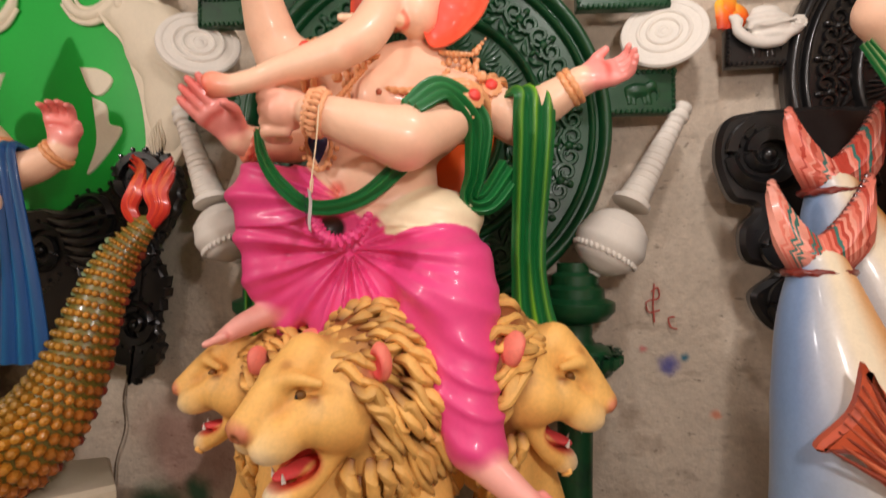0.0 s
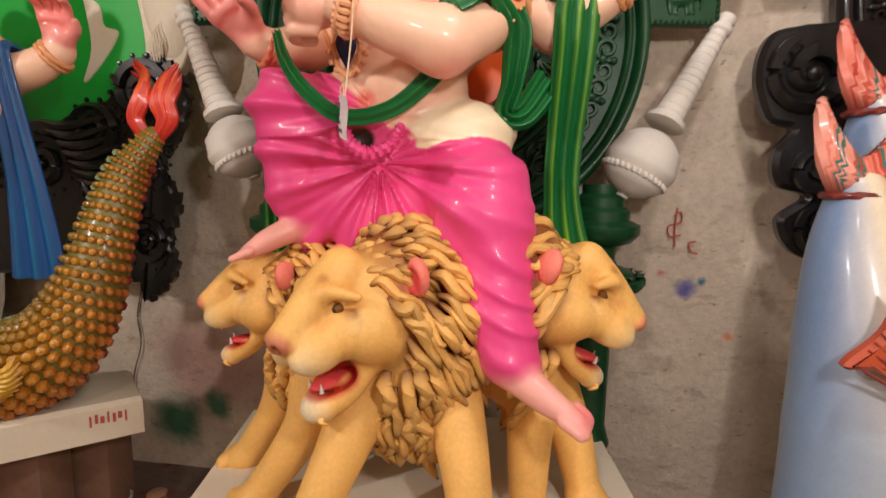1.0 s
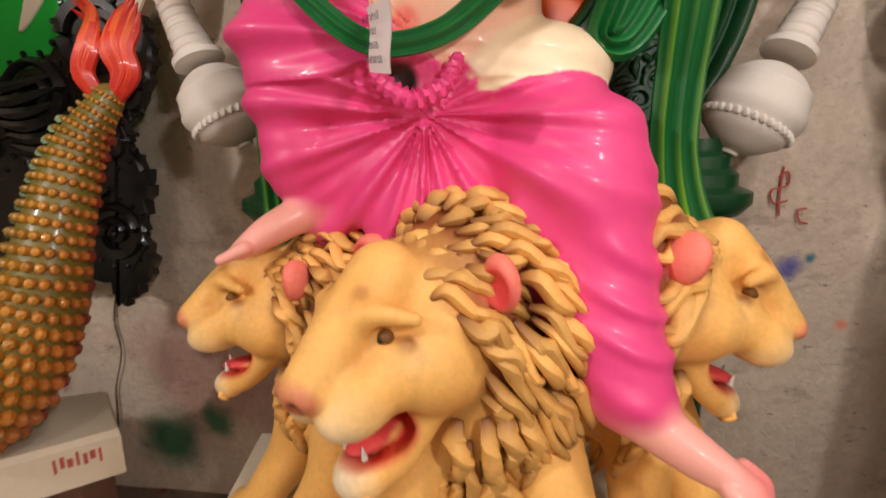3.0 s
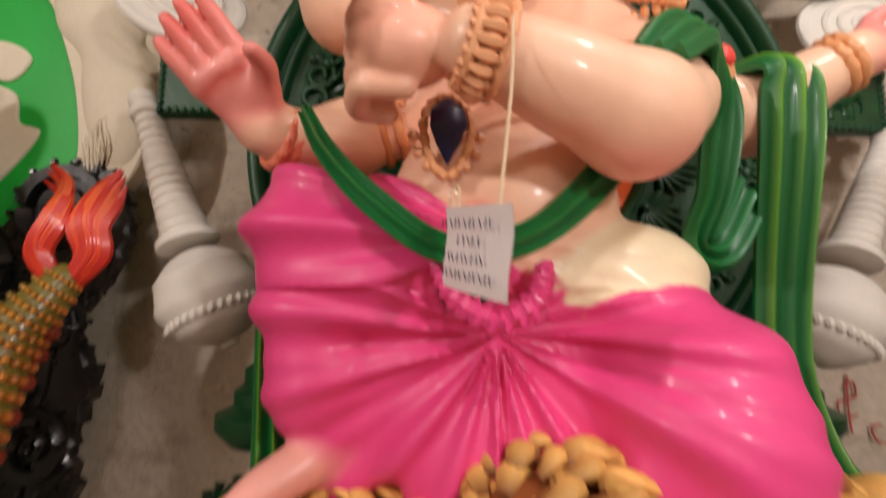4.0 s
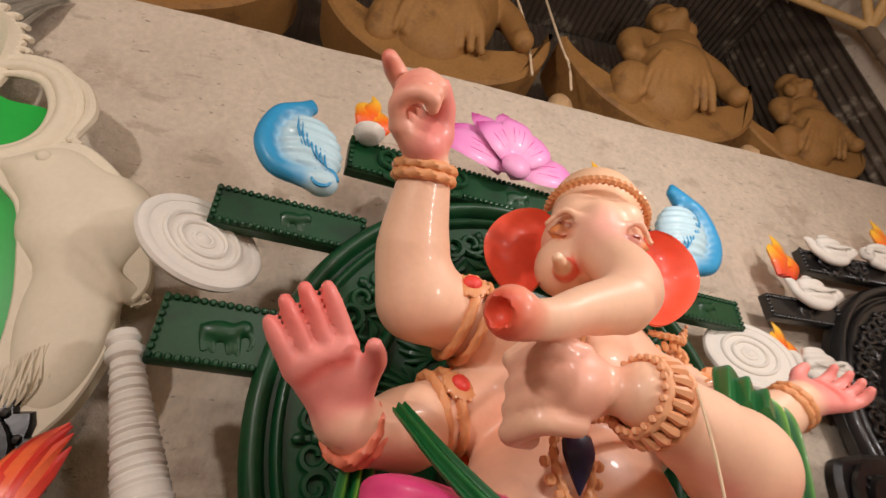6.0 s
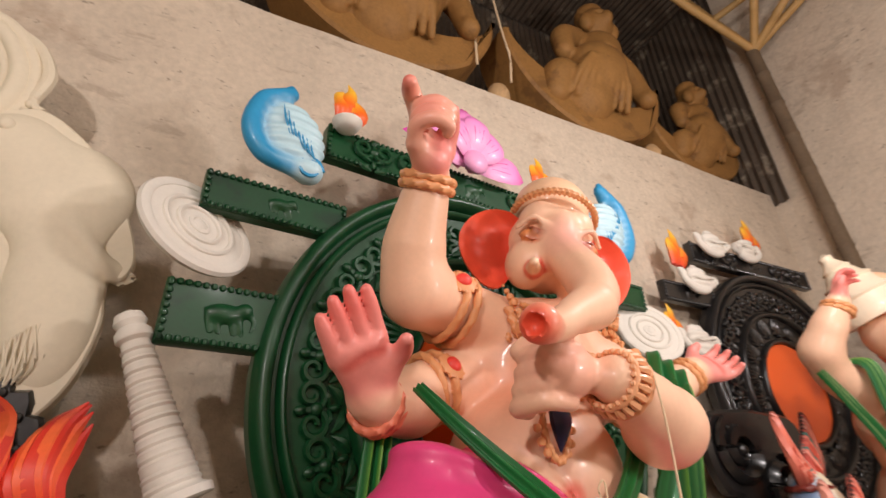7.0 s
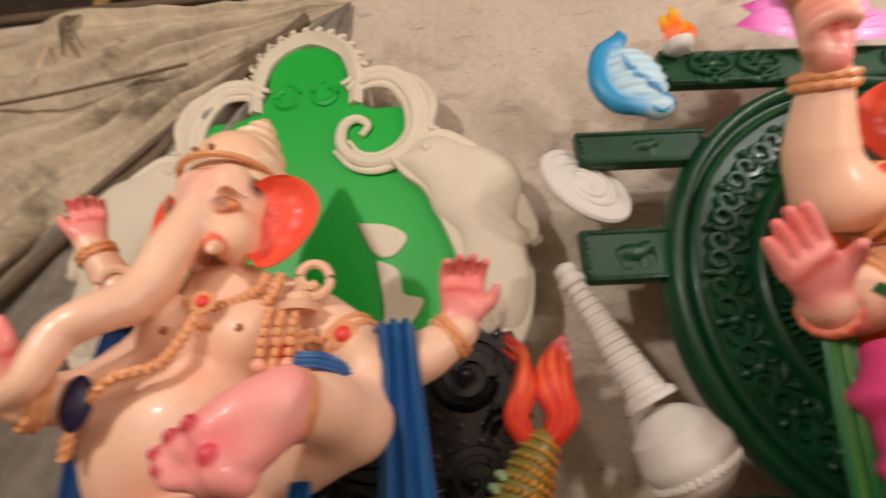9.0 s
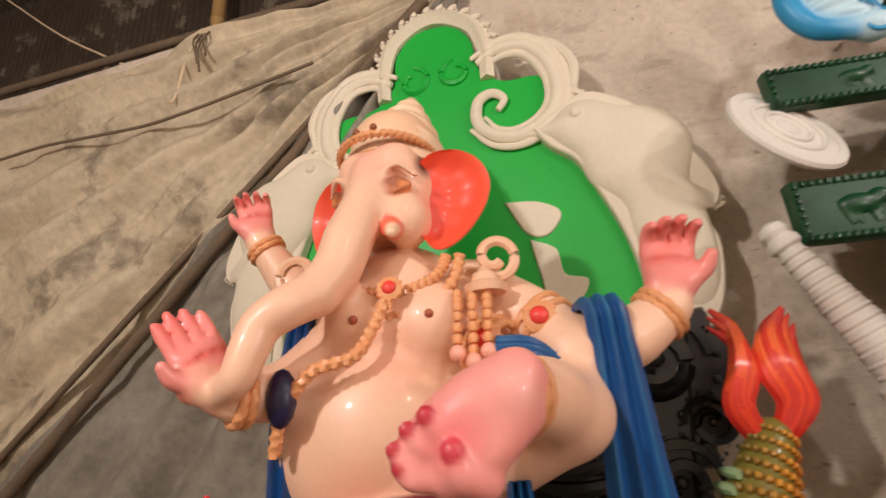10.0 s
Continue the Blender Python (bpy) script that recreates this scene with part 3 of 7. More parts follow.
def elephant_head(cl, c, yaw, pitch, size, trunk, trunk_r, tusk_len=0.16, right_tusk=True, crown=True, ear_out=1.0, roll=0):
    """An elephant head: skull, brow, cheeks, eyes, ears and, in world places, its trunk. Faces -y before turning."""
    m0 = cl.m
    cl.m = Matrix.Translation(c) @ Euler((radians(-pitch), radians(roll), radians(yaw))).to_matrix().to_4x4() @ Matrix.Scale(size, 4)
    hm = cl.m.copy()
    cl.lump((0, 0.1, 0.16), (0.6, 0.6, 0.64), SKIN, 0.08)
    for s in (1, -1):
        cl.lump((0.24 * s, -0.2, 0.42), (0.28, 0.28, 0.26), SKIN, 0.12)
        cl.lump((0.33 * s, -0.16, -0.3), (0.29, 0.34, 0.34), SKIN, 0.12)
    cl.lump((0, -0.34, 0.14), (0.22, 0.28, 0.4), SKIN, 0.1)
    for s in (1, -1):
        cl.lump((0.4 * s, -0.5, 0.0), (0.17, 0.1, 0.12), lin(232, 158, 120), 0.05, cut=True, kc=0.03)
        cl.lump((0.4 * s, -0.395, -0.005), (0.135, 0.1, 0.085), lin(226, 142, 84), 0.015, kc=0.02)
        cl.lump((0.385 * s, -0.475, -0.005), (0.05, 0.035, 0.055), lin(150, 80, 40), 0.006, kc=0.02)
        cl.limb([(0.25 * s, -0.49, -0.02), (0.4 * s, -0.505, 0.075), (0.54 * s, -0.39, 0.0)], [0.016, 0.024, 0.014], lin(150, 78, 48), 0.012, kc=0.012)
        cl.limb([(0.25 * s, -0.49, -0.03), (0.4 * s, -0.49, -0.085), (0.54 * s, -0.39, -0.02)], [0.012, 0.018, 0.012], lin(196, 118, 82), 0.012, kc=0.01)
        cl.limb([(0.2 * s, -0.52, 0.12), (0.4 * s, -0.5, 0.24), (0.58 * s, -0.34, 0.12)], [0.03, 0.045, 0.03], SKIN, 0.06)
    cl.m = m0
    tr = [hm @ Vector((0, -0.34, 0.15)), hm @ Vector((0, -0.52, -0.18))] + list(trunk)
    h = 5 if len(tr) > 6 else 3
    cl.limb([tuple(q) for q in tr[:h]], trunk_r[:h], SKIN, 0.05, n=24)
    cl.limb([tuple(q) for q in tr[h - 1:]], trunk_r[h - 1:], SKIN, 0.01, n=24)
    cl.m = hm
    for s in (1, -1):
        if s == 1 or right_tusk:
            cl.limb([(0.3 * s, -0.42, -0.5), (0.42 * s, -0.5 - tusk_len * 2.0, -0.66)], [0.1, 0.06], lin(246, 210, 175), 0.02)
            cl.limb([(0.29 * s, -0.4, -0.48), (0.315 * s, -0.5, -0.53)], [0.125, 0.112], lin(238, 110, 85), 0.02)
    if crown:
        cl.lump((0, 0.2, 0.9), (0.56, 0.56, 0.5), lin(244, 198, 160), 0.03)
    cl.m = m0
    return hm


def ear(cl, hm, s, out=1.0, back=0.45, size=1.0):
    """A broad fan-shaped ear, thin, cupped and furrowed, red inside, its rim curling forward."""
    rim = [(0.0, 0.34), (0.2, 0.5), (0.46, 0.52), (0.68, 0.38), (0.78, 0.12), (0.72, -0.18), (0.56, -0.46), (0.34, -0.68), (0.14, -0.72), (0.0, -0.5)]
    root = [(0.0, 0.26), (0.0, 0.22), (0.0, 0.16), (0.0, 0.1), (0.0, 0.02), (0.0, -0.06), (0.0, -0.16), (0.0, -0.26), (0.0, -0.34), (0.0, -0.4)]
    m, n = 37, 12
    a, b = spline(rim, m), spline(root, m)
    v = []
    for side in (0, 1):
        for i in range(n + 1):
            u = i / n
            for j in range(m):
                x, z = b[j] + (a[j] - b[j]) * u
                g = math.sin(math.pi * j / (m - 1))
                y = back * x + 0.13 * math.sin(math.pi * min(u * 1.1, 1)) * g - 0.13 * u ** 4 + 0.022 * math.cos(j * 1.25) * u * (1.15 - u) * g
                y += (0.045 + 0.02 * (1 - u)) if side else 0.0
                v.append(((0.5 + x * out) * s, y - 0.06, z * size))
    k = (n + 1) * m
    f = []
    for side in (0, 1):
        for i in range(n):
            for j in range(m - 1):
                q0 = side * k + i * m + j
                q = (q0, q0 + 1, q0 + m + 1, q0 + m)
                f.append(q[::-1] if (side == 0) == (s > 0) else q)
    edge = [n * m + j for j in range(m)]
    ends = [[i * m for i in range(n + 1)], [i * m + m - 1 for i in range(n + 1)], edge]
    for e in ends:
        f += [(p0, p1, p1 + k, p0 + k) for p0, p1 in zip(e[:-1], e[1:])]
    cols = np.tile(EAR, (2 * k, 1))
    deep = np.asarray(lin(222, 62, 44))
    for i in range(n + 1):
        w = 0.6 * (1 - i / n)
        cols[i * m:(i + 1) * m] = np.asarray(EAR) * (1 - w) + deep * w
    cols[k:] = lin(240, 130, 95)
    cl.add(transform(v, hm), f, cols)


KNOT = np.array([-0.33, 1.72, 1.58])


def drape(x):
    """Folds of the waist cloth, fanning out from its knot."""
    d = x - KNOT
    r = np.sqrt(d[..., 0] ** 2 + d[..., 2] ** 2) + 1e-4
    a = np.arctan2(d[..., 0], -d[..., 2] + 0.08 * np.sign(d[..., 2]))
    w = 0.5 + 0.5 * np.cos(a * 17 + 2.5 * np.sin(a * 3.1) + 1.2 * np.sin(r * 5))
    fine = 0.5 + 0.5 * np.cos(a * 31 + 5 * r + 2 * np.sin(a * 5))
    fan = (0.021 * w ** 1.7 + 0.005 * fine) * np.clip(r / 0.16, 0, 1)
    px, pz = x[..., 0], x[..., 2]
    q = pz + 0.5 * (px + 0.02) - 1.1 * (px - 0.1) ** 2 + 0.014 * np.sin(px * 14 + pz * 8)
    swag = (0.5 + 0.5 * np.cos(q * 2 * np.pi / 0.105 + 1.6 * np.sin(q * 17))) ** 2.2
    k = np.clip((px + 0.06) / 0.12, 0, 1) * np.clip((1.42 - pz) / 0.2, 0, 1)
    return fan * (1 - 0.75 * k) + 0.012 * swag * k - 0.013


def main_idol():
    cl = Clay()
    # torso
    cl.lump((-0.27, 1.97, 1.76), (0.25, 0.24, 0.24), SKIN, 0.05)
    cl.lump((-0.14, 2.0, 2.05), (0.25, 0.2, 0.22), SKIN, 0.06)
    cl.lump((-0.22, 1.87, 2.06), (0.115, 0.09, 0.10), SKIN, 0.05)
    cl.lump((-0.01, 1.86, 2.06), (0.115, 0.09, 0.10), SKIN, 0.05)
    cl.lump((-0.12, 2.0, 2.2), (0.2, 0.15, 0.12), SKIN, 0.06)
    cl.lump((-0.37, 1.735, 1.70), (0.016, 0.03, 0.02), BLUSH, 0.02, cut=True)
    cl.lump((-0.08, 1.93, 1.62), (0.24, 0.19, 0.12), LION_L, 0.03, kc=0.008)
    # legs in the pink cloth
    cl.limb([(-0.22, 1.98, 1.56), (-0.48, 1.9, 1.62), (-0.66, 1.9, 1.70)], [0.2, 0.17, 0.13], PINK, 0.06, n=32, kc=0.004, fold=drape)
    cl.limb([(-0.66, 1.9, 1.68), (-0.66, 1.92, 1.45), (-0.62, 1.95, 1.25)], [0.13, 0.11, 0.085], PINK, 0.06, n=32, kc=0.004, fold=drape)
    cl.limb([(-0.05, 1.95, 1.42), (0.0, 1.8, 1.4), (0.02, 1.72, 1.36)], [0.2, 0.19, 0.16], PINK, 0.08, n=32, kc=0.004, fold=drape)
    cl.limb([(0.03, 1.72, 1.36), (0.06, 1.65, 1.15), (0.1, 1.56, 0.9)], [0.155, 0.13, 0.105], PINK, 0.06, n=32, kc=0.004, fold=drape)
    cl.lump((-0.3, 1.92, 1.38), (0.3, 0.15, 0.24), PINK, 0.08, kc=0.004, fold=drape)
    cl.lump((-0.24, 1.84, 1.24), (0.26, 0.12, 0.2), PINK, 0.06, kc=0.004, fold=drape)
    cl.lump((-0.06, 1.66, 1.1), (0.09, 0.07, 0.22), PINK, 0.06, rot=(0, -20, 0), kc=0.004, fold=drape)
    # hole by the knot; its inner shade is put into the colour
    cl.lump((-0.385, 1.72, 1.575), (0.05, 0.06, 0.045), lin(20, 40, 30), 0.008, cut=True, kc=0.004)
    # feet
    cl.limb([(0.07, 1.56, 0.9), (0.12, 1.52, 0.86), (0.2, 1.45, 0.81), (0.28, 1.39, 0.77)], [0.056, 0.058, 0.046, 0.028], FOOT, 0.02)
    fd, fs = unit((0.21, -0.17, -0.13)), unit((0.56, 0.5, 0.25))
    for i in range(5):
        o = V(0.262, 1.405, 0.782) + fs * (i - 2) * 0.017
        cl.limb([o, o + fd * (0.05 - 0.005 * abs(i - 1)), o + fd * (0.066 - 0.006 * abs(i - 1)) - V(0, 0, 0.006)], [0.02, 0.0165, 0.012], FOOT, 0.006)
    cl.limb([(-0.6, 1.95, 1.28), (-0.66, 1.9, 1.26), (-0.74, 1.85, 1.22), (-0.8, 1.81, 1.18)], [0.05, 0.05, 0.042, 0.026], FOOT, 0.02)
    for i in range(4):
        cl.limb([(-0.78, 1.84 - 0.02 * i, 1.19), (-0.835, 1.82 - 0.02 * i, 1.165)], [0.017, 0.013], FOOT, 0.008)
    # raised arm with its closed hand
    cl.limb([(-0.3, 2.02, 2.18), (-0.46, 2.02, 2.22), (-0.62, 2.0, 2.25)], [0.12, 0.1, 0.095], SKIN, 0.05)
    cl.limb([(-0.635, 2.0, 2.245), (-0.672, 1.95, 2.36), (-0.69, 1.845, 2.52)], [0.1, 0.092, 0.062], SKIN, 0.04)
    w, f, pn, sd = V(-0.69, 1.83, 2.535), unit((-0.71, -0.52, 0.48)), unit((0.58, -0.81, 0.0)), unit((0.39, 0.28, 0.87))
    for i in range(4):
        b = w + f * (0.14 - 0.006 * i) + sd * (0.052 - 0.036 * i)
        cl.limb([w + f * 0.015 + sd * (0.022 - 0.014 * i), b], [0.037, 0.027], lin(243, 180, 156), 0.02)
        if i == 0:
            cl.limb([b, b + f * 0.05 + pn * 0.004, b + f * 0.09 + pn * 0.006 - sd * 0.012, b + f * 0.118 + pn * 0.016 - sd * 0.032], [0.027, 0.027, 0.026, 0.02], lin(243, 176, 152), 0.005)
        else:
            k = 1 - 0.06 * i
            cl.limb([b, b + f * 0.055 * k + pn * 0.02, b + f * 0.062 * k + pn * 0.068, b + f * 0.03 * k + pn * 0.098, b + f * 0.006 + pn * 0.09], [0.023, 0.0225, 0.021, 0.019, 0.016], lin(243, 176, 152), 0.004)
    cl.lump(w + f * 0.05 + pn * 0.034 + sd * 0.03, (0.046, 0.04, 0.042), PALM, 0.03)
    cl.lump(w + f * 0.055 + pn * 0.026 - sd * 0.03, (0.044, 0.036, 0.04), PALM, 0.03)
    cl.limb([w + f * 0.05 + pn * 0.045 + sd * 0.045, w + f * 0.1 + pn * 0.075 + sd * 0.055, w + f * 0.15 + pn * 0.1 + sd * 0.04], [0.033, 0.029, 0.019], PALM, 0.012)
    # blessing hand
    cl.limb([(-0.34, 2.06, 2.05), (-0.52, 2.08, 2.0), (-0.62, 2.06, 1.95)], [0.11, 0.09, 0.085], SKIN, 0.05)
    cl.limb([(-0.62, 2.06, 1.95), (-0.72, 2.0, 1.92), (-0.79, 1.96, 1.93)], [0.085, 0.07, 0.06], SKIN, 0.04)
    hand(cl, (-0.79, 1.95, 1.93), (-0.96, 1.82, 2.13), (0.25, -1, 0.1), (0.9, -0.2, 0.45), 0.27, thumb=(-0.79, 1.81, 2.03), spread=0.05, rk=1.05)
    # arm across the belly, with the fist
    cl.limb([(0.06, 1.92, 2.07), (0.01, 1.77, 1.96), (-0.12, 1.635, 1.86)], [0.1, 0.098, 0.096], SKIN, 0.04)
    cl.limb([(-0.12, 1.635, 1.86), (-0.26, 1.585, 1.89), (-0.40, 1.56, 1.93)], [0.096, 0.08, 0.056], SKIN, 0.04)
    cl.lump((-0.5, 1.62, 1.95), (0.085, 0.07, 0.065), SKIN, 0.03, rot=(0, -12, 20))
    for i in range(4):
        o = V(-0.565, 1.605 + 0.012 * i, 1.985 - 0.034 * i)
        cl.limb([o + V(0.06, -0.03, 0.0), o + V(-0.0, -0.02, 0.0), o + V(-0.012, 0.05, -0.005), o + V(0.035, 0.07, -0.005)], [0.022, 0.0225, 0.022, 0.02], SKIN, 0.004)
    cl.limb([(-0.48, 1.66, 2.0), (-0.53, 1.68, 2.02), (-0.57, 1.68, 2.0)], [0.03, 0.027, 0.022], SKIN, 0.01)
    # outstretched arm
    cl.limb([(0.06, 2.0, 2.14), (0.17, 1.95, 2.06), (0.29, 1.92, 1.99)], [0.105, 0.09, 0.085], SKIN, 0.05)
    cl.limb([(0.29, 1.92, 1.99), (0.4, 1.88, 2.05), (0.50, 1.84, 2.11)], [0.085, 0.075, 0.055], SKIN, 0.04)
    hand(cl, (0.50, 1.84, 2.11), (0.76, 1.77, 2.17), (0.0, -0.55, 0.8), (-0.2, 0.7, 0.7), 0.24, curl=0.55)
    # head
    hm = elephant_head(cl, (-0.13, 1.915, 2.46), -28, 0, 0.25,
                       [(-0.228, 1.71, 2.28), (-0.272, 1.662, 2.2), (-0.35, 1.62, 2.135), (-0.445, 1.588, 2.09), (-0.51, 1.565, 2.06), (-0.575, 1.545, 2.025), (-0.64, 1.52, 2.0), (-0.685, 1.505, 1.995)],
                       [0.05, 0.062, 0.07, 0.068, 0.06, 0.05, 0.041, 0.035, 0.032, 0.041], tusk_len=0.2, roll=14)
    cl.lump((-0.715, 1.495, 1.985), (0.022, 0.022, 0.02), RED, 0.006, cut=True, kc=0.01)
    cl.skin(0.0075)
    # airbrushed pinks, and reddish shading of creases put into the colour
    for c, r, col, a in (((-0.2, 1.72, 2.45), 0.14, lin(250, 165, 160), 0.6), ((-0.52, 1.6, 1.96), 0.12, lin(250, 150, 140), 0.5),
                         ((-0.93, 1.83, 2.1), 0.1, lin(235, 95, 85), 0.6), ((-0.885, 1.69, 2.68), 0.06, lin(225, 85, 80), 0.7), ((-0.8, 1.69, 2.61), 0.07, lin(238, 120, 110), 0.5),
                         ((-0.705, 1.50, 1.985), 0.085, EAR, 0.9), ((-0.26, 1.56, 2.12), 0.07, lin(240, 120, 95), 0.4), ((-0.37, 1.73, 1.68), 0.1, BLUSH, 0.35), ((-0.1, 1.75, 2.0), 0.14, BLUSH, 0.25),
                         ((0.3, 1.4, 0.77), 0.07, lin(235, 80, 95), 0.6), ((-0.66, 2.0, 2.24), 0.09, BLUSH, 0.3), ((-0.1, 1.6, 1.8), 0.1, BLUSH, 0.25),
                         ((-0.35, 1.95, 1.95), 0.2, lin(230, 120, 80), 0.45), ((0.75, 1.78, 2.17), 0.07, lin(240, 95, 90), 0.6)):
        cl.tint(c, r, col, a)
    for s in (1, -1):
        ear(cl, hm, s)
    # jewellery
    bangle(cl, (-0.692, 1.85, 2.515), (-0.02, -0.12, 0.2), 0.07, 0.014)
    bangle(cl, (-0.76, 1.985, 1.915), (-0.1, -0.08, 0.02), 0.062, 0.013, lin(232, 130, 100))
    ax = unit((-0.2, -0.01, 0.05))
    e1 = unit(np.cross(ax, V(0.1, 0.2, 1)))
    e2 = np.cross(e1, ax)
    for k in range(22):
        e = e1 * math.cos(2 * math.pi * k / 22) + e2 * math.sin(2 * math.pi * k / 22)
        o = V(-0.385, 1.565, 1.925)
        cl.sweep([o - ax * 0.018 + e * 0.064, o + e * 0.073, o + ax * 0.022 + e * 0.067], [0.005, 0.0105, 0.006], lin(236, 172, 126), n=8, sides=6)
    bangle(cl, (-0.366, 1.564, 1.92), ax, 0.068, 0.008, lin(236, 172, 126), ropes=1)
    bangle(cl, (-0.408, 1.566, 1.931), ax, 0.064, 0.009, lin(236, 172, 126), ropes=1, beads=22)
    bangle(cl, (0.475, 1.85, 2.095), (0.1, -0.04, 0.06), 0.06, 0.013)
    bangle(cl, (0.09, 1.56, 0.885), (0.1, -0.2, -0.5), 0.068, 0.009)
    bangle(cl, (-0.64, 1.93, 1.27), (-0.6, -0.4, -0.3), 0.056, 0.008)
    for c, ax, r, jn in (((-0.5, 2.015, 2.225), (-0.2, 0, 0.05), 0.107, (-0.25, -1, 0.5)), ((-0.53, 2.08, 2.0), (-0.2, 0.02, -0.06), 0.096, (0.1, -1, 0.5)),
                         ((0.17, 1.955, 2.07), (0.12, -0.04, -0.08), 0.1, (0.1, -1, 0.35)), ((0.06, 1.83, 2.0), (0.02, -0.16, -0.12), 0.107, (0.5, -1, 0.3))):
        bangle(cl, c, ax, r, 0.012, ropes=2, step=0.04)
        jewel(cl, V(*c) + unit(jn) * r * 1.02, jn, 0.035)
    for rad, drop, rr in ((0.17, 0.16, 0.012), (0.2, 0.24, 0.013)):
        pts = [(-0.12 + rad * 1.25 * math.cos(a), 1.92 - 0.13 * math.sin(a) ** 2 * 1.0 - 0.02, 2.22 - drop * math.sin(a)) for a in np.linspace(0, math.pi, 9)]
        cl.sweep(pts, [rr], TAN, n=90, sides=8, rope=0.25, turns=24)
    for k in range(9):
        a = math.pi * (k + 0.5) / 9
        cl.ball((-0.12 + 0.27 * math.cos(a), 1.845 - 0.04 * math.sin(a), 2.17 - 0.22 * math.sin(a)), 0.022, TAN, 7)
    for sx, cx, cy in ((-1, -0.27, 1.87), (1, 0.05, 1.85)):
        for row in range(3):
            for k in range(5):
                cl.ball((cx + sx * (0.028 * row) + 0.024 * (k - 2), cy + 0.012 * row + 0.006 * abs(k - 2), 2.2 - 0.028 * row - 0.004 * (k - 2) ** 2), V(0.012, 0.009, 0.016), TAN, 6)
        cl.sweep([(cx - 0.06, cy + 0.02, 2.235), (cx, cy - 0.012, 2.215), (cx + 0.065, cy + 0.02, 2.225)], [0.008, 0.011, 0.008], TAN, n=30, sides=7, rope=0.3, turns=9)
        for q in range(4):
            cl.ball((cx + sx * (0.075 + 0.012 * q), cy + 0.03, 2.24 + 0.016 * q), 0.016 - 0.0035 * q, TAN, 7)
    beads(cl, [(-0.28, 1.82, 2.16), (-0.36, 1.78, 2.05), (-0.43, 1.74, 1.96)], 0.011)
    beads(cl, [(0.02, 1.8, 2.14), (-0.12, 1.76, 1.99), (-0.38, 1.72, 1.93)], 0.011)
    cl.sweep([(-0.425, 1.722, 1.91), (-0.425, 1.712, 1.885), (-0.425, 1.71, 1.86), (-0.425, 1.715, 1.83), (-0.425, 1.722, 1.795)], [0.012, 0.032, 0.034, 0.022, 0.002], NAVY, n=20, sides=9, flat=0.55, up=(0, 1, 0))
    pts = [(-0.425 + 0.042 * math.sin(a), 1.728, 1.862 + 0.058 * math.cos(a) - 0.03 * (math.cos(a) < 0) * math.cos(a) ** 2) for a in np.linspace(0, 2 * math.pi, 14, endpoint=False)]
    cl.sweep(pts, [0.008], TAN, n=60, sides=7, closed=True, rope=0.3, turns=16, up=(0, 1, 0))
    for k in range(8):
        a = math.pi * (0.55 + 0.9 * k / 7)
        cl.ball((-0.425 + 0.06 * math.sin(a), 1.732, 1.86 + 0.08 * math.cos(a)), 0.011, TAN, 7)
    # forehead band with small stones
    hq = [hm @ Vector((0.6 * math.cos(a), 0.05 - 0.62 * math.sin(a), 0.62 + 0.1 * math.sin(a))) for a in np.linspace(0, math.pi, 9)]
    cl.sweep([tuple(q) for q in hq], [0.012], TAN, n=80, sides=7, rope=0.3, turns=26)
    # nipples
    for x in (-0.225, -0.01):
        cl.ball((x, 1.782, 2.06), 0.013, lin(170, 90, 60), 8)
    # sashes
    band(cl, [(-0.7, 1.9, 1.95), (-0.64, 1.79, 1.83), (-0.55, 1.705, 1.72), (-0.43, 1.675, 1.64), (-0.28, 1.70, 1.67), (-0.15, 1.72, 1.78), (-0.06, 1.74, 1.9)],
         [0.03, 0.042, 0.05, 0.05, 0.055, 0.065, 0.07], 0.012, [(-0.2, -1, 0.1), (0, -1, 0.1), (0.1, -1, 0)], SASH, SASH_L, pleats=2)
    band(cl, [(-0.1, 1.6, 1.95), (0.0, 1.66, 2.03), (0.12, 1.76, 1.95), (0.12, 1.8, 1.78), (0.1, 1.83, 1.68), (0.17, 1.85, 1.68), (0.26, 1.88, 1.8)],
         [0.1, 0.13, 0.12, 0.08, 0.07, 0.1, 0.12], 0.02, [(0, -0.6, 1), (0.3, -1, 0.3), (0.2, -1, 0), (0, -1, -0.2)], SASH, SASH_L)
    band(cl, [(0.24, 1.98, 2.04), (0.32, 1.84, 2.07), (0.335, 1.83, 1.95), (0.325, 1.88, 1.6), (0.325, 1.89, 1.4), (0.34, 1.84, 1.22), (0.37, 1.76, 1.12)],
         [0.14, 0.15, 0.155, 0.13, 0.13, 0.16, 0.24], 0.026, [(0, 0.1, 1), (0, -1, 0.3), (0, -1, 0)], SASH, n=90)
    band(cl, [(-0.73, 2.02, 1.9), (-0.76, 2.02, 1.6), (-0.76, 2.04, 1.3), (-0.74, 2.0, 1.12)], [0.07, 0.09, 0.1, 0.12], 0.02, (0, -1, 0), SASH)
    # waist roll
    cl.sweep([(-0.44, 1.73, 1.62), (-0.41, 1.69, 1.56), (-0.35, 1.675, 1.525), (-0.28, 1.69, 1.56), (-0.25, 1.73, 1.62)], [0.016, 0.02, 0.024, 0.02, 0.016], PINK, n=60, sides=8, rope=0.25, turns=14)
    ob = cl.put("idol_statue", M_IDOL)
    return tagged(ob, "painted elephant-headed idol in pink drape and green sashes", "statue")


main_idol()


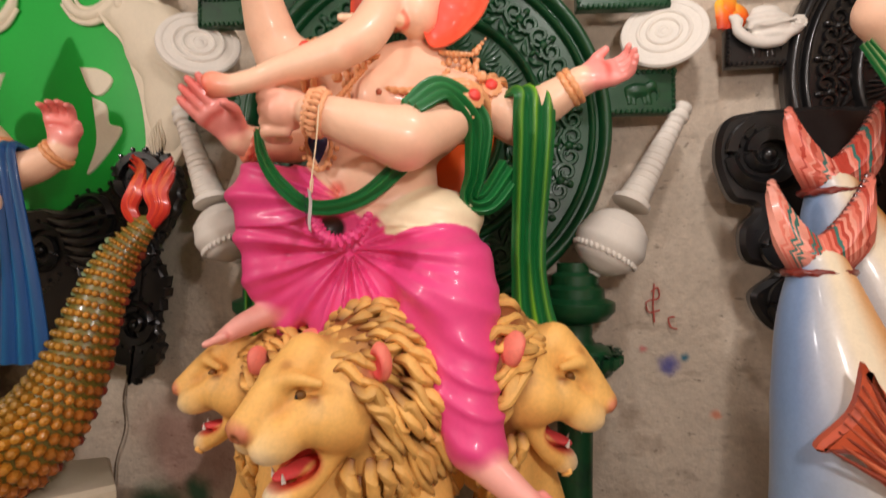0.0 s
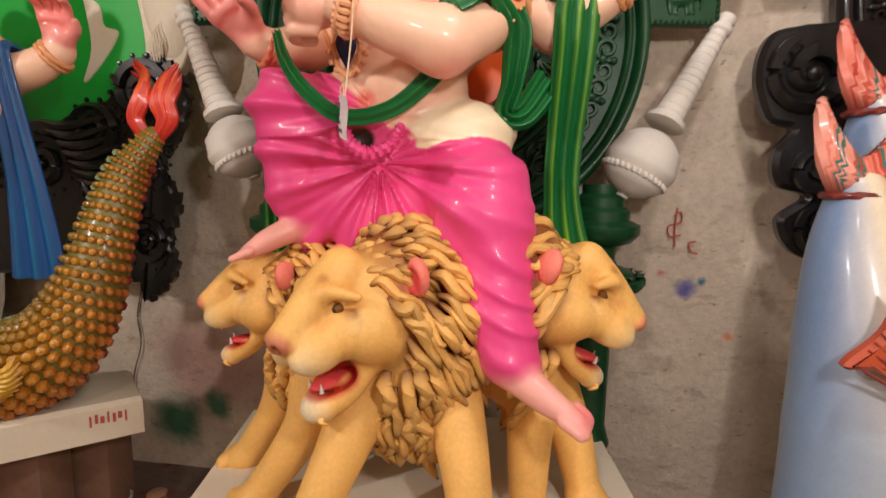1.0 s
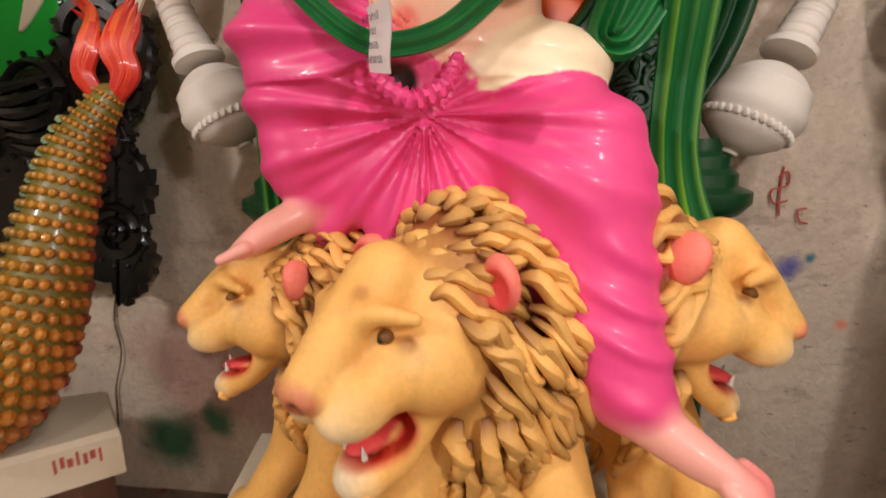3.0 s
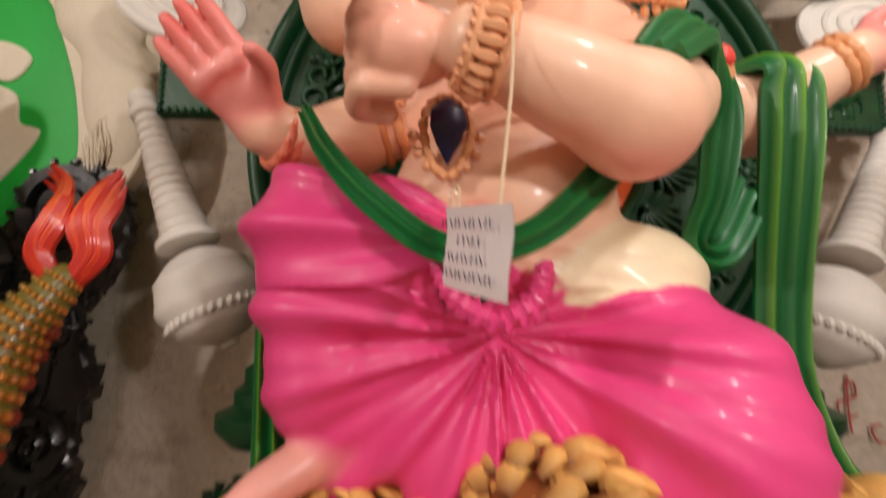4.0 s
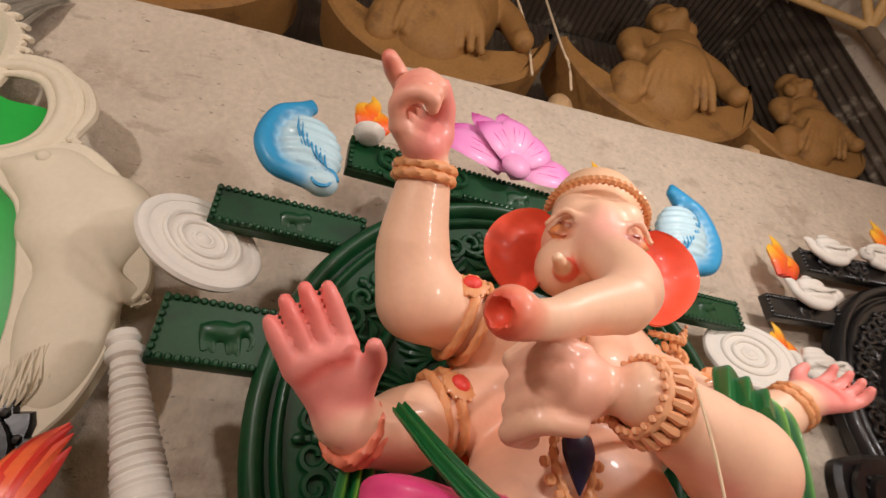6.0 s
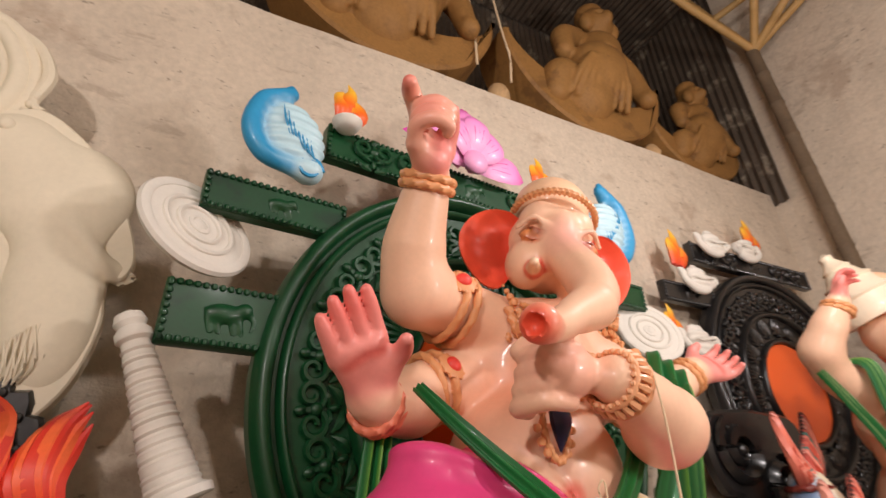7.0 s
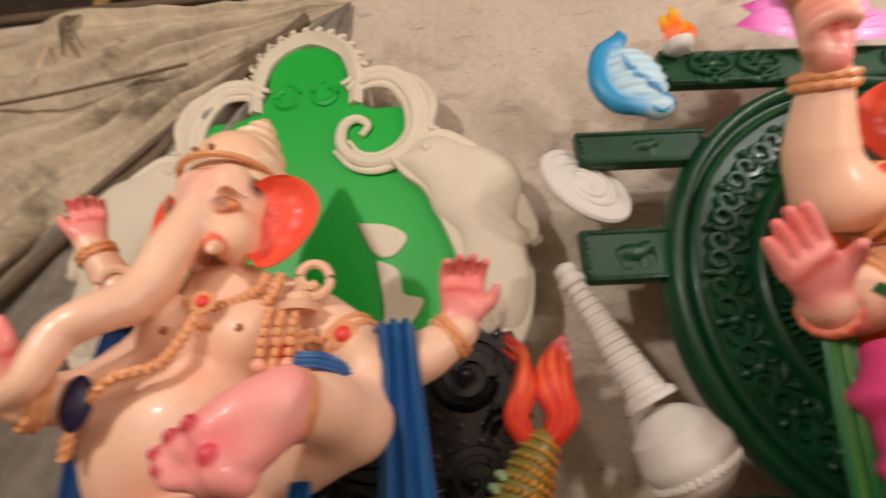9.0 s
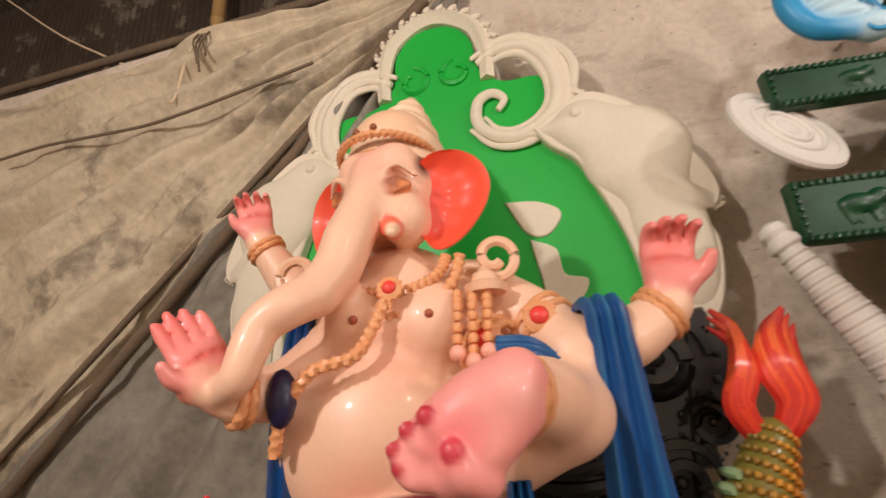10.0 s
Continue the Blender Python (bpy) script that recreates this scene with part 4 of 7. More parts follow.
# ---- lions ----
def lock(cl, hm, pts, r, shade, free=-9.0):
    p = [tuple(hm @ Vector(q)) for q in pts]
    if min(q[0] for q in p) < free:
        return
    s = hm.to_scale()[0]
    # brown root and tip colours: airbrush, plus the shade between locks painted in
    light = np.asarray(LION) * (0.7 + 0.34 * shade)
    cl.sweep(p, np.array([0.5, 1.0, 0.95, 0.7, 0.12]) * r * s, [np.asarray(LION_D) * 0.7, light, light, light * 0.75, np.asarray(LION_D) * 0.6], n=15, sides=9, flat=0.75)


def lion(centre, yaw, pitch, size, legs, chest, seed, free=-9.0):
    """A roaring lion: head facing -y before turning, mane of single locks, chest and legs in world places; free: no lock grows where x is less."""
    rnd = random.Random(seed)
    hm = Matrix.Translation(centre) @ Euler((radians(pitch), 0, radians(yaw))).to_matrix().to_4x4() @ Matrix.Scale(size, 4)
    cl = Clay()
    for c, r in chest:
        cl.lump(c, r, LION, 0.08)
    for leg in legs:
        a, b, c = (V(*q) for q in leg)
        cl.limb([a, b, c], [0.105, 0.08, 0.06], LION, 0.06)
        d = unit((c - b) * V(1, 1, 0))
        s = V(-d[1], d[0], 0)
        cl.lump(c + d * 0.02 + V(0, 0, -0.02), (0.075, 0.075, 0.05), LION, 0.03)
        for k in (-1.2, -0.4, 0.4, 1.2):
            cl.lump(c + d * 0.085 + s * 0.037 * k + V(0, 0, -0.03), (0.034, 0.034, 0.032), LION, 0.012)
    cl.m = hm
    # brown bed of the mane, painting in the dark between locks
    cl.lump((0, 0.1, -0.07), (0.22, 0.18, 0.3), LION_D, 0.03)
    cl.lump((0, 0.02, 0.02), (0.17, 0.17, 0.168), LION, 0.03, kc=0.03)
    for s in (1, -1):
        cl.lump((0.09 * s, -0.075, -0.05), (0.095, 0.1, 0.105), LION, 0.05)
        cl.limb([(0.02 * s, -0.225, 0.075), (0.07 * s, -0.2, 0.112), (0.128 * s, -0.14, 0.09)], [0.018, 0.024, 0.014], LION, 0.03)
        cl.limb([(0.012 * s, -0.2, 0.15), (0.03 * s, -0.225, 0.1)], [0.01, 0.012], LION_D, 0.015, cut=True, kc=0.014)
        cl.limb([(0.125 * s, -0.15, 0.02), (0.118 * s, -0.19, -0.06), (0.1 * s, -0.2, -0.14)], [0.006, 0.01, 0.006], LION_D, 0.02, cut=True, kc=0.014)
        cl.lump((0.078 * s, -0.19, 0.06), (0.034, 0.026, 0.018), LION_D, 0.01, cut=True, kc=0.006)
        cl.limb([(0.045 * s, -0.195, 0.036), (0.08 * s, -0.188, 0.032), (0.115 * s, -0.155, 0.042)], [0.008, 0.012, 0.008], LION, 0.01)
        cl.lump((0.052 * s, -0.262, -0.064), (0.06, 0.076, 0.056), lin(244, 204, 136), 0.035, kc=0.04)
        cl.limb([(0.085 * s, -0.1, -0.03), (0.058 * s, -0.24, -0.035)], [0.075, 0.056], LION, 0.04)
        cl.limb([(0.07 * s, -0.07, -0.12), (0.062 * s, -0.17, -0.215), (0.032 * s, -0.24, -0.255)], [0.05, 0.038, 0.034], LION, 0.025)
        cl.lump((0.07 * s, -0.165, -0.02), (0.052, 0.06, 0.06), LION, 0.03)
    cl.limb([(0, -0.1, 0.14), (0, -0.2, 0.082), (0, -0.305, 0.0)], [0.078, 0.066, 0.056], LION, 0.03)
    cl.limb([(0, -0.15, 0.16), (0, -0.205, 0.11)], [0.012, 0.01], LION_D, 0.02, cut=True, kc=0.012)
    cl.lump((0, -0.345, -0.006), (0.056, 0.026, 0.034), lin(205, 125, 90), 0.012, kc=0.012)
    for s in (1, -1):
        cl.lump((0.026 * s, -0.366, -0.016), (0.014, 0.015, 0.01), LION_D, 0.005, cut=True, kc=0.004)
    cl.lump((0, -0.255, -0.258), (0.05, 0.046, 0.042), lin(240, 222, 185), 0.03, kc=0.03)
    cl.lump((0, -0.225, -0.16), (0.115, 0.115, 0.054), RED, 0.008, cut=True, kc=0.012)
    cl.lump((0, -0.18, -0.192), (0.042, 0.085, 0.018), lin(225, 75, 75), 0.008, kc=0.006)
    for s in (1, -1):
        cl.lump((0.2 * s, 0.035, 0.115), (0.058, 0.034, 0.062), lin(238, 130, 110), 0.012, rot=(0, 0, -30 * s), kc=0.01)
        cl.lump((0.205 * s, -0.01, 0.112), (0.04, 0.034, 0.043), lin(222, 70, 72), 0.01, cut=True, rot=(0, 0, -30 * s), kc=0.012)
    cl.m = Matrix()
    cl.skin(0.0065)
    cl.m = hm
    # soft tints: pale muzzle, dark brow furrow and cheek lines
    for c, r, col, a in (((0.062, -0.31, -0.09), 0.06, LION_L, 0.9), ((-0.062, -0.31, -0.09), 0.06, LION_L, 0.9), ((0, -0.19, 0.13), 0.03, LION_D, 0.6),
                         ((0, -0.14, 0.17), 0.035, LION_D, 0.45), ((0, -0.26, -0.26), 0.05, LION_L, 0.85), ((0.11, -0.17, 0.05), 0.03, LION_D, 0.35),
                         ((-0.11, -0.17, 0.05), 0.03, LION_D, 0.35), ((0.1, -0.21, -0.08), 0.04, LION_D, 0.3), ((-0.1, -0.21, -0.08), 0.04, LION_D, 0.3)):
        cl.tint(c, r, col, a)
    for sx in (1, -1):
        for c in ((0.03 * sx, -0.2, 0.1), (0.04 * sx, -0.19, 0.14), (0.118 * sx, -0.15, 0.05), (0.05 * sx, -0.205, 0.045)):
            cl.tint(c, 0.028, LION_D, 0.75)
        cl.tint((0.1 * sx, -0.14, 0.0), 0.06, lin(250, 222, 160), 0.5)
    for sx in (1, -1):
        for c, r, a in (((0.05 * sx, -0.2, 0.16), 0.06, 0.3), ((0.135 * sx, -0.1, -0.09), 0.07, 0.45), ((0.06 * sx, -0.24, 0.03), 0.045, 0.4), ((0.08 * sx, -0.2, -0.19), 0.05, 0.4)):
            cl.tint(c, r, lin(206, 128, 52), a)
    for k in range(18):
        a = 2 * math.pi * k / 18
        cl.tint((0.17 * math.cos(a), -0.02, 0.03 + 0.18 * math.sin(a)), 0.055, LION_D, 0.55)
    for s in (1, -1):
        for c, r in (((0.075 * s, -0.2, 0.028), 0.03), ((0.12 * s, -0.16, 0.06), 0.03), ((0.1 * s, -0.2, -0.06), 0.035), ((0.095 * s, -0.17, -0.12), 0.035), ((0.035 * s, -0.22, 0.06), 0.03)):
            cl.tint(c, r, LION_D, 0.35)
    cl.m = Matrix()
    for s in (1, -1):
        cl.ball(hm @ Vector((0.078 * s, -0.178, 0.058)), 0.017 * size, lin(120, 80, 30), 10)
        cl.ball(hm @ Vector((0.079 * s, -0.19, 0.057)), 0.008 * size, BLACK, 8)
        for k in range(4):
            pts = [hm @ Vector((s * (0.03 + 0.012 * q), -0.305 + 0.016 * q, -0.035 - 0.014 * k - 0.002 * q)) for q in range(6)]
            cl.sweep([tuple(q) for q in pts], [0.0025 * size], lin(190, 150, 100), n=8, sides=5)
        for x, y, ln in ((0.036, -0.275, 0.036), (0.016, -0.29, 0.016), (0.046, -0.23, 0.02)):
            cl.lathe(hm @ Vector((x * s, y, -0.098)), hm @ Vector((x * s, y - 0.004, -0.2)), [(0, 0.009 * size), (ln * 0.5 * size, 0.006 * size), (ln * size, 0.001)], WHITE, 8)
        cl.lathe(hm @ Vector((0.032 * s, -0.245, -0.2)), hm @ Vector((0.032 * s, -0.25, 0)), [(0, 0.008 * size), (0.015 * size, 0.005 * size), (0.03 * size, 0.001)], WHITE, 8)
    # chin tuft
    for k in range(11):
        x = (k - 5) * 0.009
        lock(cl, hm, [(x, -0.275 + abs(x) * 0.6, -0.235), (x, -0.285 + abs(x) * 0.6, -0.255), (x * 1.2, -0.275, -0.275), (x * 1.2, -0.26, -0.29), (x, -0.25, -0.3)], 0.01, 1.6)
    # breast of the mane: rows of long locks hanging below the jaw
    for row in range(5):
        zz = -0.17 - 0.062 * row
        k = math.sqrt(max(0.1, 1 - ((zz + 0.07) / 0.4) ** 2))
        for q in range(15):
            th = radians(-112 + 16 * (q + 0.5 * (row % 2)) + rnd.uniform(-4, 4))
            if abs(th) < 0.55 and zz > -0.25:
                continue
            e = Vector((math.sin(th), -math.cos(th), 0))
            b = Vector((0.24 * e.x * k, 0.09 + 0.2 * e.y * k, zz))
            ln = rnd.uniform(0.12, 0.17)
            wv = Vector((-e.y, e.x, 0)) * rnd.uniform(-0.03, 0.03)
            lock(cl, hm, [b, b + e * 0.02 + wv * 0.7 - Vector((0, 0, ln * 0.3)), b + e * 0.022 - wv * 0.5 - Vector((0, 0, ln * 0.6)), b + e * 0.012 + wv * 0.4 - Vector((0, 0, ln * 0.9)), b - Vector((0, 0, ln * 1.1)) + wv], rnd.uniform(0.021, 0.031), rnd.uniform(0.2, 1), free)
    # mane, ring after ring of locks
    for ring in range(10):
        count = (26, 28, 30, 30, 28, 24, 20, 24, 22, 18)[ring]
        for k in range(count):
            th = 2 * math.pi * (k + 0.5 * (ring % 2) + rnd.uniform(-0.3, 0.3)) / count
            e = Vector((math.cos(th), 0, math.sin(th)))
            low = max(0, -e.z)
            rad = (0.178, 0.2, 0.225, 0.245, 0.25, 0.24, 0.21, 0.172, 0.16, 0.142)[ring]
            y = (-0.01, 0.02, 0.05, 0.085, 0.125, 0.165, 0.2, -0.04, -0.07, -0.098)[ring]
            if low > 0.75 and ring < 3 or ring == 7 and e.z < 0.25 or ring > 7 and e.z < (0.62, 0.82)[ring - 8]:
                continue
            b = Vector((e.x * rad, y, e.z * rad * (1.08 + (0.85 if ring > 2 else 0.4) * low) - 0.015))
            ln = rnd.uniform(0.13, 0.21) * (1 + 0.4 * low)
            out = Vector((e.x * 0.3, 0.32, e.z * 0.3)) + Vector((0, 0, -0.95 + 0.55 * max(0, e.z)))
            out.normalize()
            wv = Vector((-e.z, 0, e.x)) * rnd.uniform(-0.036, 0.036) + Vector((rnd.uniform(-0.012, 0.012), rnd.uniform(-0.012, 0.012), 0))
            pts = [b - e * 0.01, b + e * 0.022 + out * ln * 0.25 + wv * 0.8, b + e * 0.026 + out * ln * 0.55 - wv * 0.6, b + e * 0.022 + out * ln * 0.85 + wv * 0.4, b + e * 0.006 + out * ln * 1.05 + wv]
            if abs(b.x) > 0.15 and 0.03 < b.z < 0.18 and ring < 3:
                continue
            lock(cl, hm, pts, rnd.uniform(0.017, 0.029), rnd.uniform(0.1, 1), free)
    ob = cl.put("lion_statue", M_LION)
    return tagged(ob, "roaring golden lion with pink ears and a carved curling mane", "statue", "lions under the idol")


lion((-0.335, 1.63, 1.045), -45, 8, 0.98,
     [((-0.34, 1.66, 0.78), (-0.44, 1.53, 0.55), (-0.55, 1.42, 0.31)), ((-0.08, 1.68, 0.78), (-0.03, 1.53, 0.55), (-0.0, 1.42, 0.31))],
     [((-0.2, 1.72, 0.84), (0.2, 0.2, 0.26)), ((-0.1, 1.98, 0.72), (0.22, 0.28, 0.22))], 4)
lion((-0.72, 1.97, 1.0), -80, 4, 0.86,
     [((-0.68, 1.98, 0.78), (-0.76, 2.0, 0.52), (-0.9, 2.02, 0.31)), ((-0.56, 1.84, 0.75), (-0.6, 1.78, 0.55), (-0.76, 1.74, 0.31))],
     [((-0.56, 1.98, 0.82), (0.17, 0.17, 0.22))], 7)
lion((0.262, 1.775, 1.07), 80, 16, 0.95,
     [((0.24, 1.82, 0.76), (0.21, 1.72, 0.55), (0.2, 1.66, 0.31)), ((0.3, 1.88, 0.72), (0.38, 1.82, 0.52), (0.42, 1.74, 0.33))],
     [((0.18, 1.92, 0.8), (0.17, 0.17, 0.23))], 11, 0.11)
sb = Shell()
sb.slab([(-1.02, 1.2), (0.62, 1.15), (0.66, 2.42), (-1.06, 2.5)], Matrix.Translation((0, 0, FLOOR_Z)), 0.59, WHITE, 0.02)
tagged(sb.put("plaster_plinth", M_CREAM), "unpainted white plaster base under the lions", "plinth")


# ---- carved thrones ----
def rosette_mesh(name, mat, kind=0):
    """A carved motif: two facing scrolls, a boss and leaves; unit size about 1."""
    s = Shell()
    c = (0.5, 0.5, 0.5)
    if kind == 0:
        for sx in (1, -1):
            pts = []
            for k in range(16):
                a = k / 15 * 3.6 * math.pi * 0.75
                r = 0.3 * (1 - k / 15 * 0.72)
                pts.append((sx * (0.26 + r * math.cos(a + 2.6)), 0.12 + r * math.sin(a + 2.6), 0.05))
            s.sweep(pts, [0.05, 0.075, 0.06, 0.05], c, n=30, sides=6)
            s.sweep([(sx * 0.05, -0.45, 0.02), (sx * 0.25, -0.4, 0.06), (sx * 0.42, -0.22, 0.03)], [0.04, 0.1, 0.02], c, n=10, sides=6, flat=0.6)
            s.sweep([(sx * 0.03, -0.2, 0.02), (sx * 0.2, -0.18, 0.06), (sx * 0.33, -0.05, 0.03)], [0.03, 0.07, 0.02], c, n=8, sides=6)
        s.ball((0, 0.05, 0.06), V(0.13, 0.13, 0.1), c, 10)
        s.ball((0, 0.33, 0.05), V(0.1, 0.12, 0.08), c, 8)
        s.ball((0, -0.3, 0.05), V(0.07, 0.12, 0.07), c, 8)
    else:
        for k in range(9):
            a = math.pi * (0.06 + 0.88 * k / 8)
            s.sweep([(0, -0.35, 0.04), (0.35 * math.cos(a), -0.35 + 0.4 * math.sin(a), 0.08), (0.52 * math.cos(a), -0.35 + 0.8 * math.sin(a), 0.03)],
                    [0.03, 0.075, 0.03], c, n=8, sides=6, flat=0.7)
        s.ball((0, -0.36, 0.06), V(0.12, 0.1, 0.1), c, 8)
    ob = s.put(name, mat)
    me = ob.data
    bpy.data.objects.remove(ob)
    return me


def ring(name, m, r0, r1, depth, mat, parent, label="", round_top=True):
    """A moulded ring lying in a board's plane."""
    s = Shell()
    n, k = 96, 7
    v = []
    for i in range(n):
        a = 2 * math.pi * i / n
        for j in range(k):
            u = j / (k - 1)
            r = r0 + (r1 - r0) * u
            v.append((r * math.cos(a), r * math.sin(a), depth * (math.sin(math.pi * u) ** 0.5 if round_top else (0 if j in (0, k - 1) else 1))))
    f = [(i * k + j, i * k + j + 1, ((i + 1) % n) * k + j + 1, ((i + 1) % n) * k + j) for i in range(n) for j in range(k - 1)]
    s.add(transform(v, m), [q[::-1] for q in f], (0.5, 0.5, 0.5))
    return s.put(name, mat, parent, label)


def arm_board(m, x0, x1, z0, z1, mat, parent, motif):
    """A projecting arm of the throne: board, beaded border and a low relief beast."""
    s = Shell()
    s.slab([(x0, z0), (x1, z0), (x1, z1), (x0, z1)], m, 0.05, (0.5,) * 3, 0.008)
    b = s.put("arm_board", mat, parent)
    s = Shell()
    r = 0.011
    for x in np.arange(x0 + r, x1, r * 2.1):
        for z in (z0 + r, z1 - r):
            s.ball(m @ Vector((x, z, 0.052)), r, (0.5,) * 3, 6)
    for z in np.arange(z0 + r, z1, r * 2.1):
        for x in (x0 + r, x1 - r):
            s.ball(m @ Vector((x, z, 0.052)), r, (0.5,) * 3, 6)
    s.put("beading", mat, b, "beaded border")
    c = Clay()
    cx, cz, h = (x0 + x1) / 2, (z0 + z1) / 2, (z1 - z0)
    c.m = m @ Matrix.Translation((cx, cz, 0.045)) @ Matrix.Scale(h, 4)
    g = (0.5,) * 3
    c.lump((0, 0.03, 0), (0.3, 0.17, 0.14), g, 0.08)
    c.lump((0.3, 0.12, 0.02), (0.13, 0.13, 0.12), g, 0.08)
    c.limb([(0.36, 0.1, 0.02), (0.46, -0.05, 0.03), (0.42, -0.2, 0.03)], [0.06, 0.045, 0.03], g, 0.03)
    for x in (-0.22, -0.1, 0.12, 0.24):
        c.limb([(x, -0.05, 0.0), (x + motif * 0.05, -0.27, 0.0)], [0.07, 0.055], g, 0.03)
    c.limb([(-0.28, 0.08, 0), (-0.4, 0.12, 0), (-0.42, -0.05, 0)], [0.03, 0.03, 0.02], g, 0.03)
    c.skin(0.008)
    c.put("relief", mat, b, "low relief of an animal")
    return b


def throne(name, m, k, mat, hub_mat, label, pedestal=True):
    """A round carved throne back with projecting arms and turned pillars; m is the pose of the wheel's centre, k its scale."""
    t = thing(name, label, "throne")
    m = m @ Matrix.Scale(k, 4)
    a = np.linspace(0, 2 * np.pi, 72, endpoint=False)
    s = Shell()
    s.slab(np.column_stack([0.86 * np.cos(a), 0.86 * np.sin(a)]), m @ Matrix.Translation((0, 0, -0.05)), 0.06, (0.5,) * 3, 0.01)
    s.put("backing", mat, t)
    for nm, r0, r1, d in (("outer_rim", 0.8, 0.862, 0.05), ("inner_rim", 0.755, 0.79, 0.035), ("middle_rim", 0.525, 0.57, 0.045), ("hub_rim", 0.33, 0.37, 0.04)):
        ring(nm, m @ Matrix.Translation((0, 0, 0.008)), r0, r1, d, mat, t)
    s = Shell()
    s.slab(np.column_stack([0.33 * np.cos(a), 0.33 * np.sin(a)]), m @ Matrix.Translation((0, 0, 0.005)), 0.018, (0.5,) * 3, 0.004)
    s.put("hub_disc", hub_mat, t, "smooth orange painted disc")
    me, me2 = rosette_mesh("rosette", mat), rosette_mesh("palmette", mat, 1)
    for n, r, q, sc in ((26, 0.66, me, 0.17), (18, 0.45, me2, 0.16)):
        for i in range(n):
            an = 2 * math.pi * (i + 0.5) / n
            ob = new("rosette" if q is me else "palmette", q)
            ob.parent = t
            ob.matrix_local = m @ Euler((0, 0, an - math.pi / 2)).to_matrix().to_4x4() @ Matrix.Translation((0, r, 0.012)) @ Matrix.Scale(sc, 4)
    for x0, x1, z0, z1 in ((-1.09, -0.6, 0.52, 0.66), (0.7, 1.12, 0.54, 0.68), (-1.13, -0.8, 0.07, 0.26), (0.8, 1.14, 0.06, 0.26)):
        arm_board(m @ Matrix.Translation((0, 0, -0.04 if abs(x0) < 1.1 and abs(x1) < 1.1 else -0.03)), x0, x1, z0, z1, mat, t, 1)
    top = arm_board(m @ Matrix.Translation((0, 0, -0.045)), -0.70, 0.72, 0.87, 1.02, mat, t, -1)
    for x in (-0.5, -0.3, 0.3, 0.5):
        ob = new("scroll", me)
        ob.parent = top
        ob.matrix_local = m @ Matrix.Translation((x, 0.94, 0.005)) @ Matrix.Scale(0.17, 4)
    if pedestal:
        for x in (-0.72, 0.69):
            s = Shell()
            o = m @ Vector((x, 0, 0.02))
            z0 = -0.2
            prof = [(0, 0.11), (0.38, 0.11), (0.39, 0.085), (0.45, 0.1), (0.5, 0.085), (0.54, 0.075), (1.0, 0.08), (1.05, 0.095), (1.1, 0.075), (1.14, 0.12), (1.18, 0.165), (1.23, 0.175),
                    (1.29, 0.15), (1.31, 0.09), (1.34, 0.075), (1.4, 0.08), (1.42, 0.14), (1.46, 0.175), (1.5, 0.175), (1.52, 0.13), (1.56, 0.13), (1.58, 0.105), (1.62, 0.105), (1.64, 0.08), (1.68, 0.08)]
            pr = [(FLOOR_Z - z0, 0.11)] + [(h * 0.975, r) for h, r in prof[1:]]
            s.lathe((o.x, o.y, z0), (o.x, o.y, 3), pr, (0.5,) * 3, 40, tooth=0.03, teeth=20)
            pl = s.put("pillar", mat, t, "turned baluster pillar with leaf capital")
            s = Shell()
            for q in range(18):
                an = 2 * math.pi * q / 18
                e = V(math.cos(an), math.sin(an), 0)
                b = V(o.x, o.y, z0)
                s.sweep([b + e * 0.13 + V(0, 0, 1.17), b + e * 0.185 + V(0, 0, 1.2), b + e * 0.19 + V(0, 0, 1.25)], [0.015, 0.026, 0.02], (0.5,) * 3, n=6, sides=6)
            s.put("leaf_ring", mat, pl)
    return t


throne("green_throne", upright((-0.09, 2.345, 2.05), -3.5), 1.0, M_GREEN, M_ORANGE, "dark green carved wheel-shaped throne back with orange centre")
throne("black_throne", upright((2.3, 2.13, 2.26), YAW), 0.91, M_BLACK, M_ORANGE, "glossy black carved wheel-shaped throne back with orange centre", False)


def disc_ornament(c, n, r, label):
    """A plaster war discus: dished plate, notched rim, two raised rings and a boss."""
    n = unit(n)
    c = V(*c)
    k = r / 0.19
    t = thing("plaster_discus", label, "ornament", "plaster discs")
    for name, prof, teeth in (("plate", [(-0.02, 0.165), (0.008, 0.168), (0.0105, 0.15), (0.008, 0.1), (0.009, 0.05), (0.009, 0.001)], 0),
                              ("rim", [(-0.022, 0.158), (-0.014, 0.184), (0.0, 0.191), (0.012, 0.185), (0.017, 0.17), (0.012, 0.157), (0.006, 0.156)], 64),
                              ("ring", [(0.004, 0.122), (0.016, 0.119), (0.02, 0.112), (0.016, 0.105), (0.004, 0.102)], 0),
                              ("ring", [(0.004, 0.079), (0.016, 0.076), (0.02, 0.07), (0.016, 0.064), (0.004, 0.061)], 0),
                              ("boss", [(0.004, 0.04), (0.013, 0.036), (0.016, 0.026), (0.013, 0.022), (0.02, 0.012), (0.021, 0.001)], 0)):
        s = Shell()
        s.lathe(c, c + n, [(a * k, b * k) for a, b in prof], WHITE, 128 if teeth else 64, tooth=0.022 if teeth else 0, teeth=teeth)
        s.put(name, M_PLASTER, t)
    return t


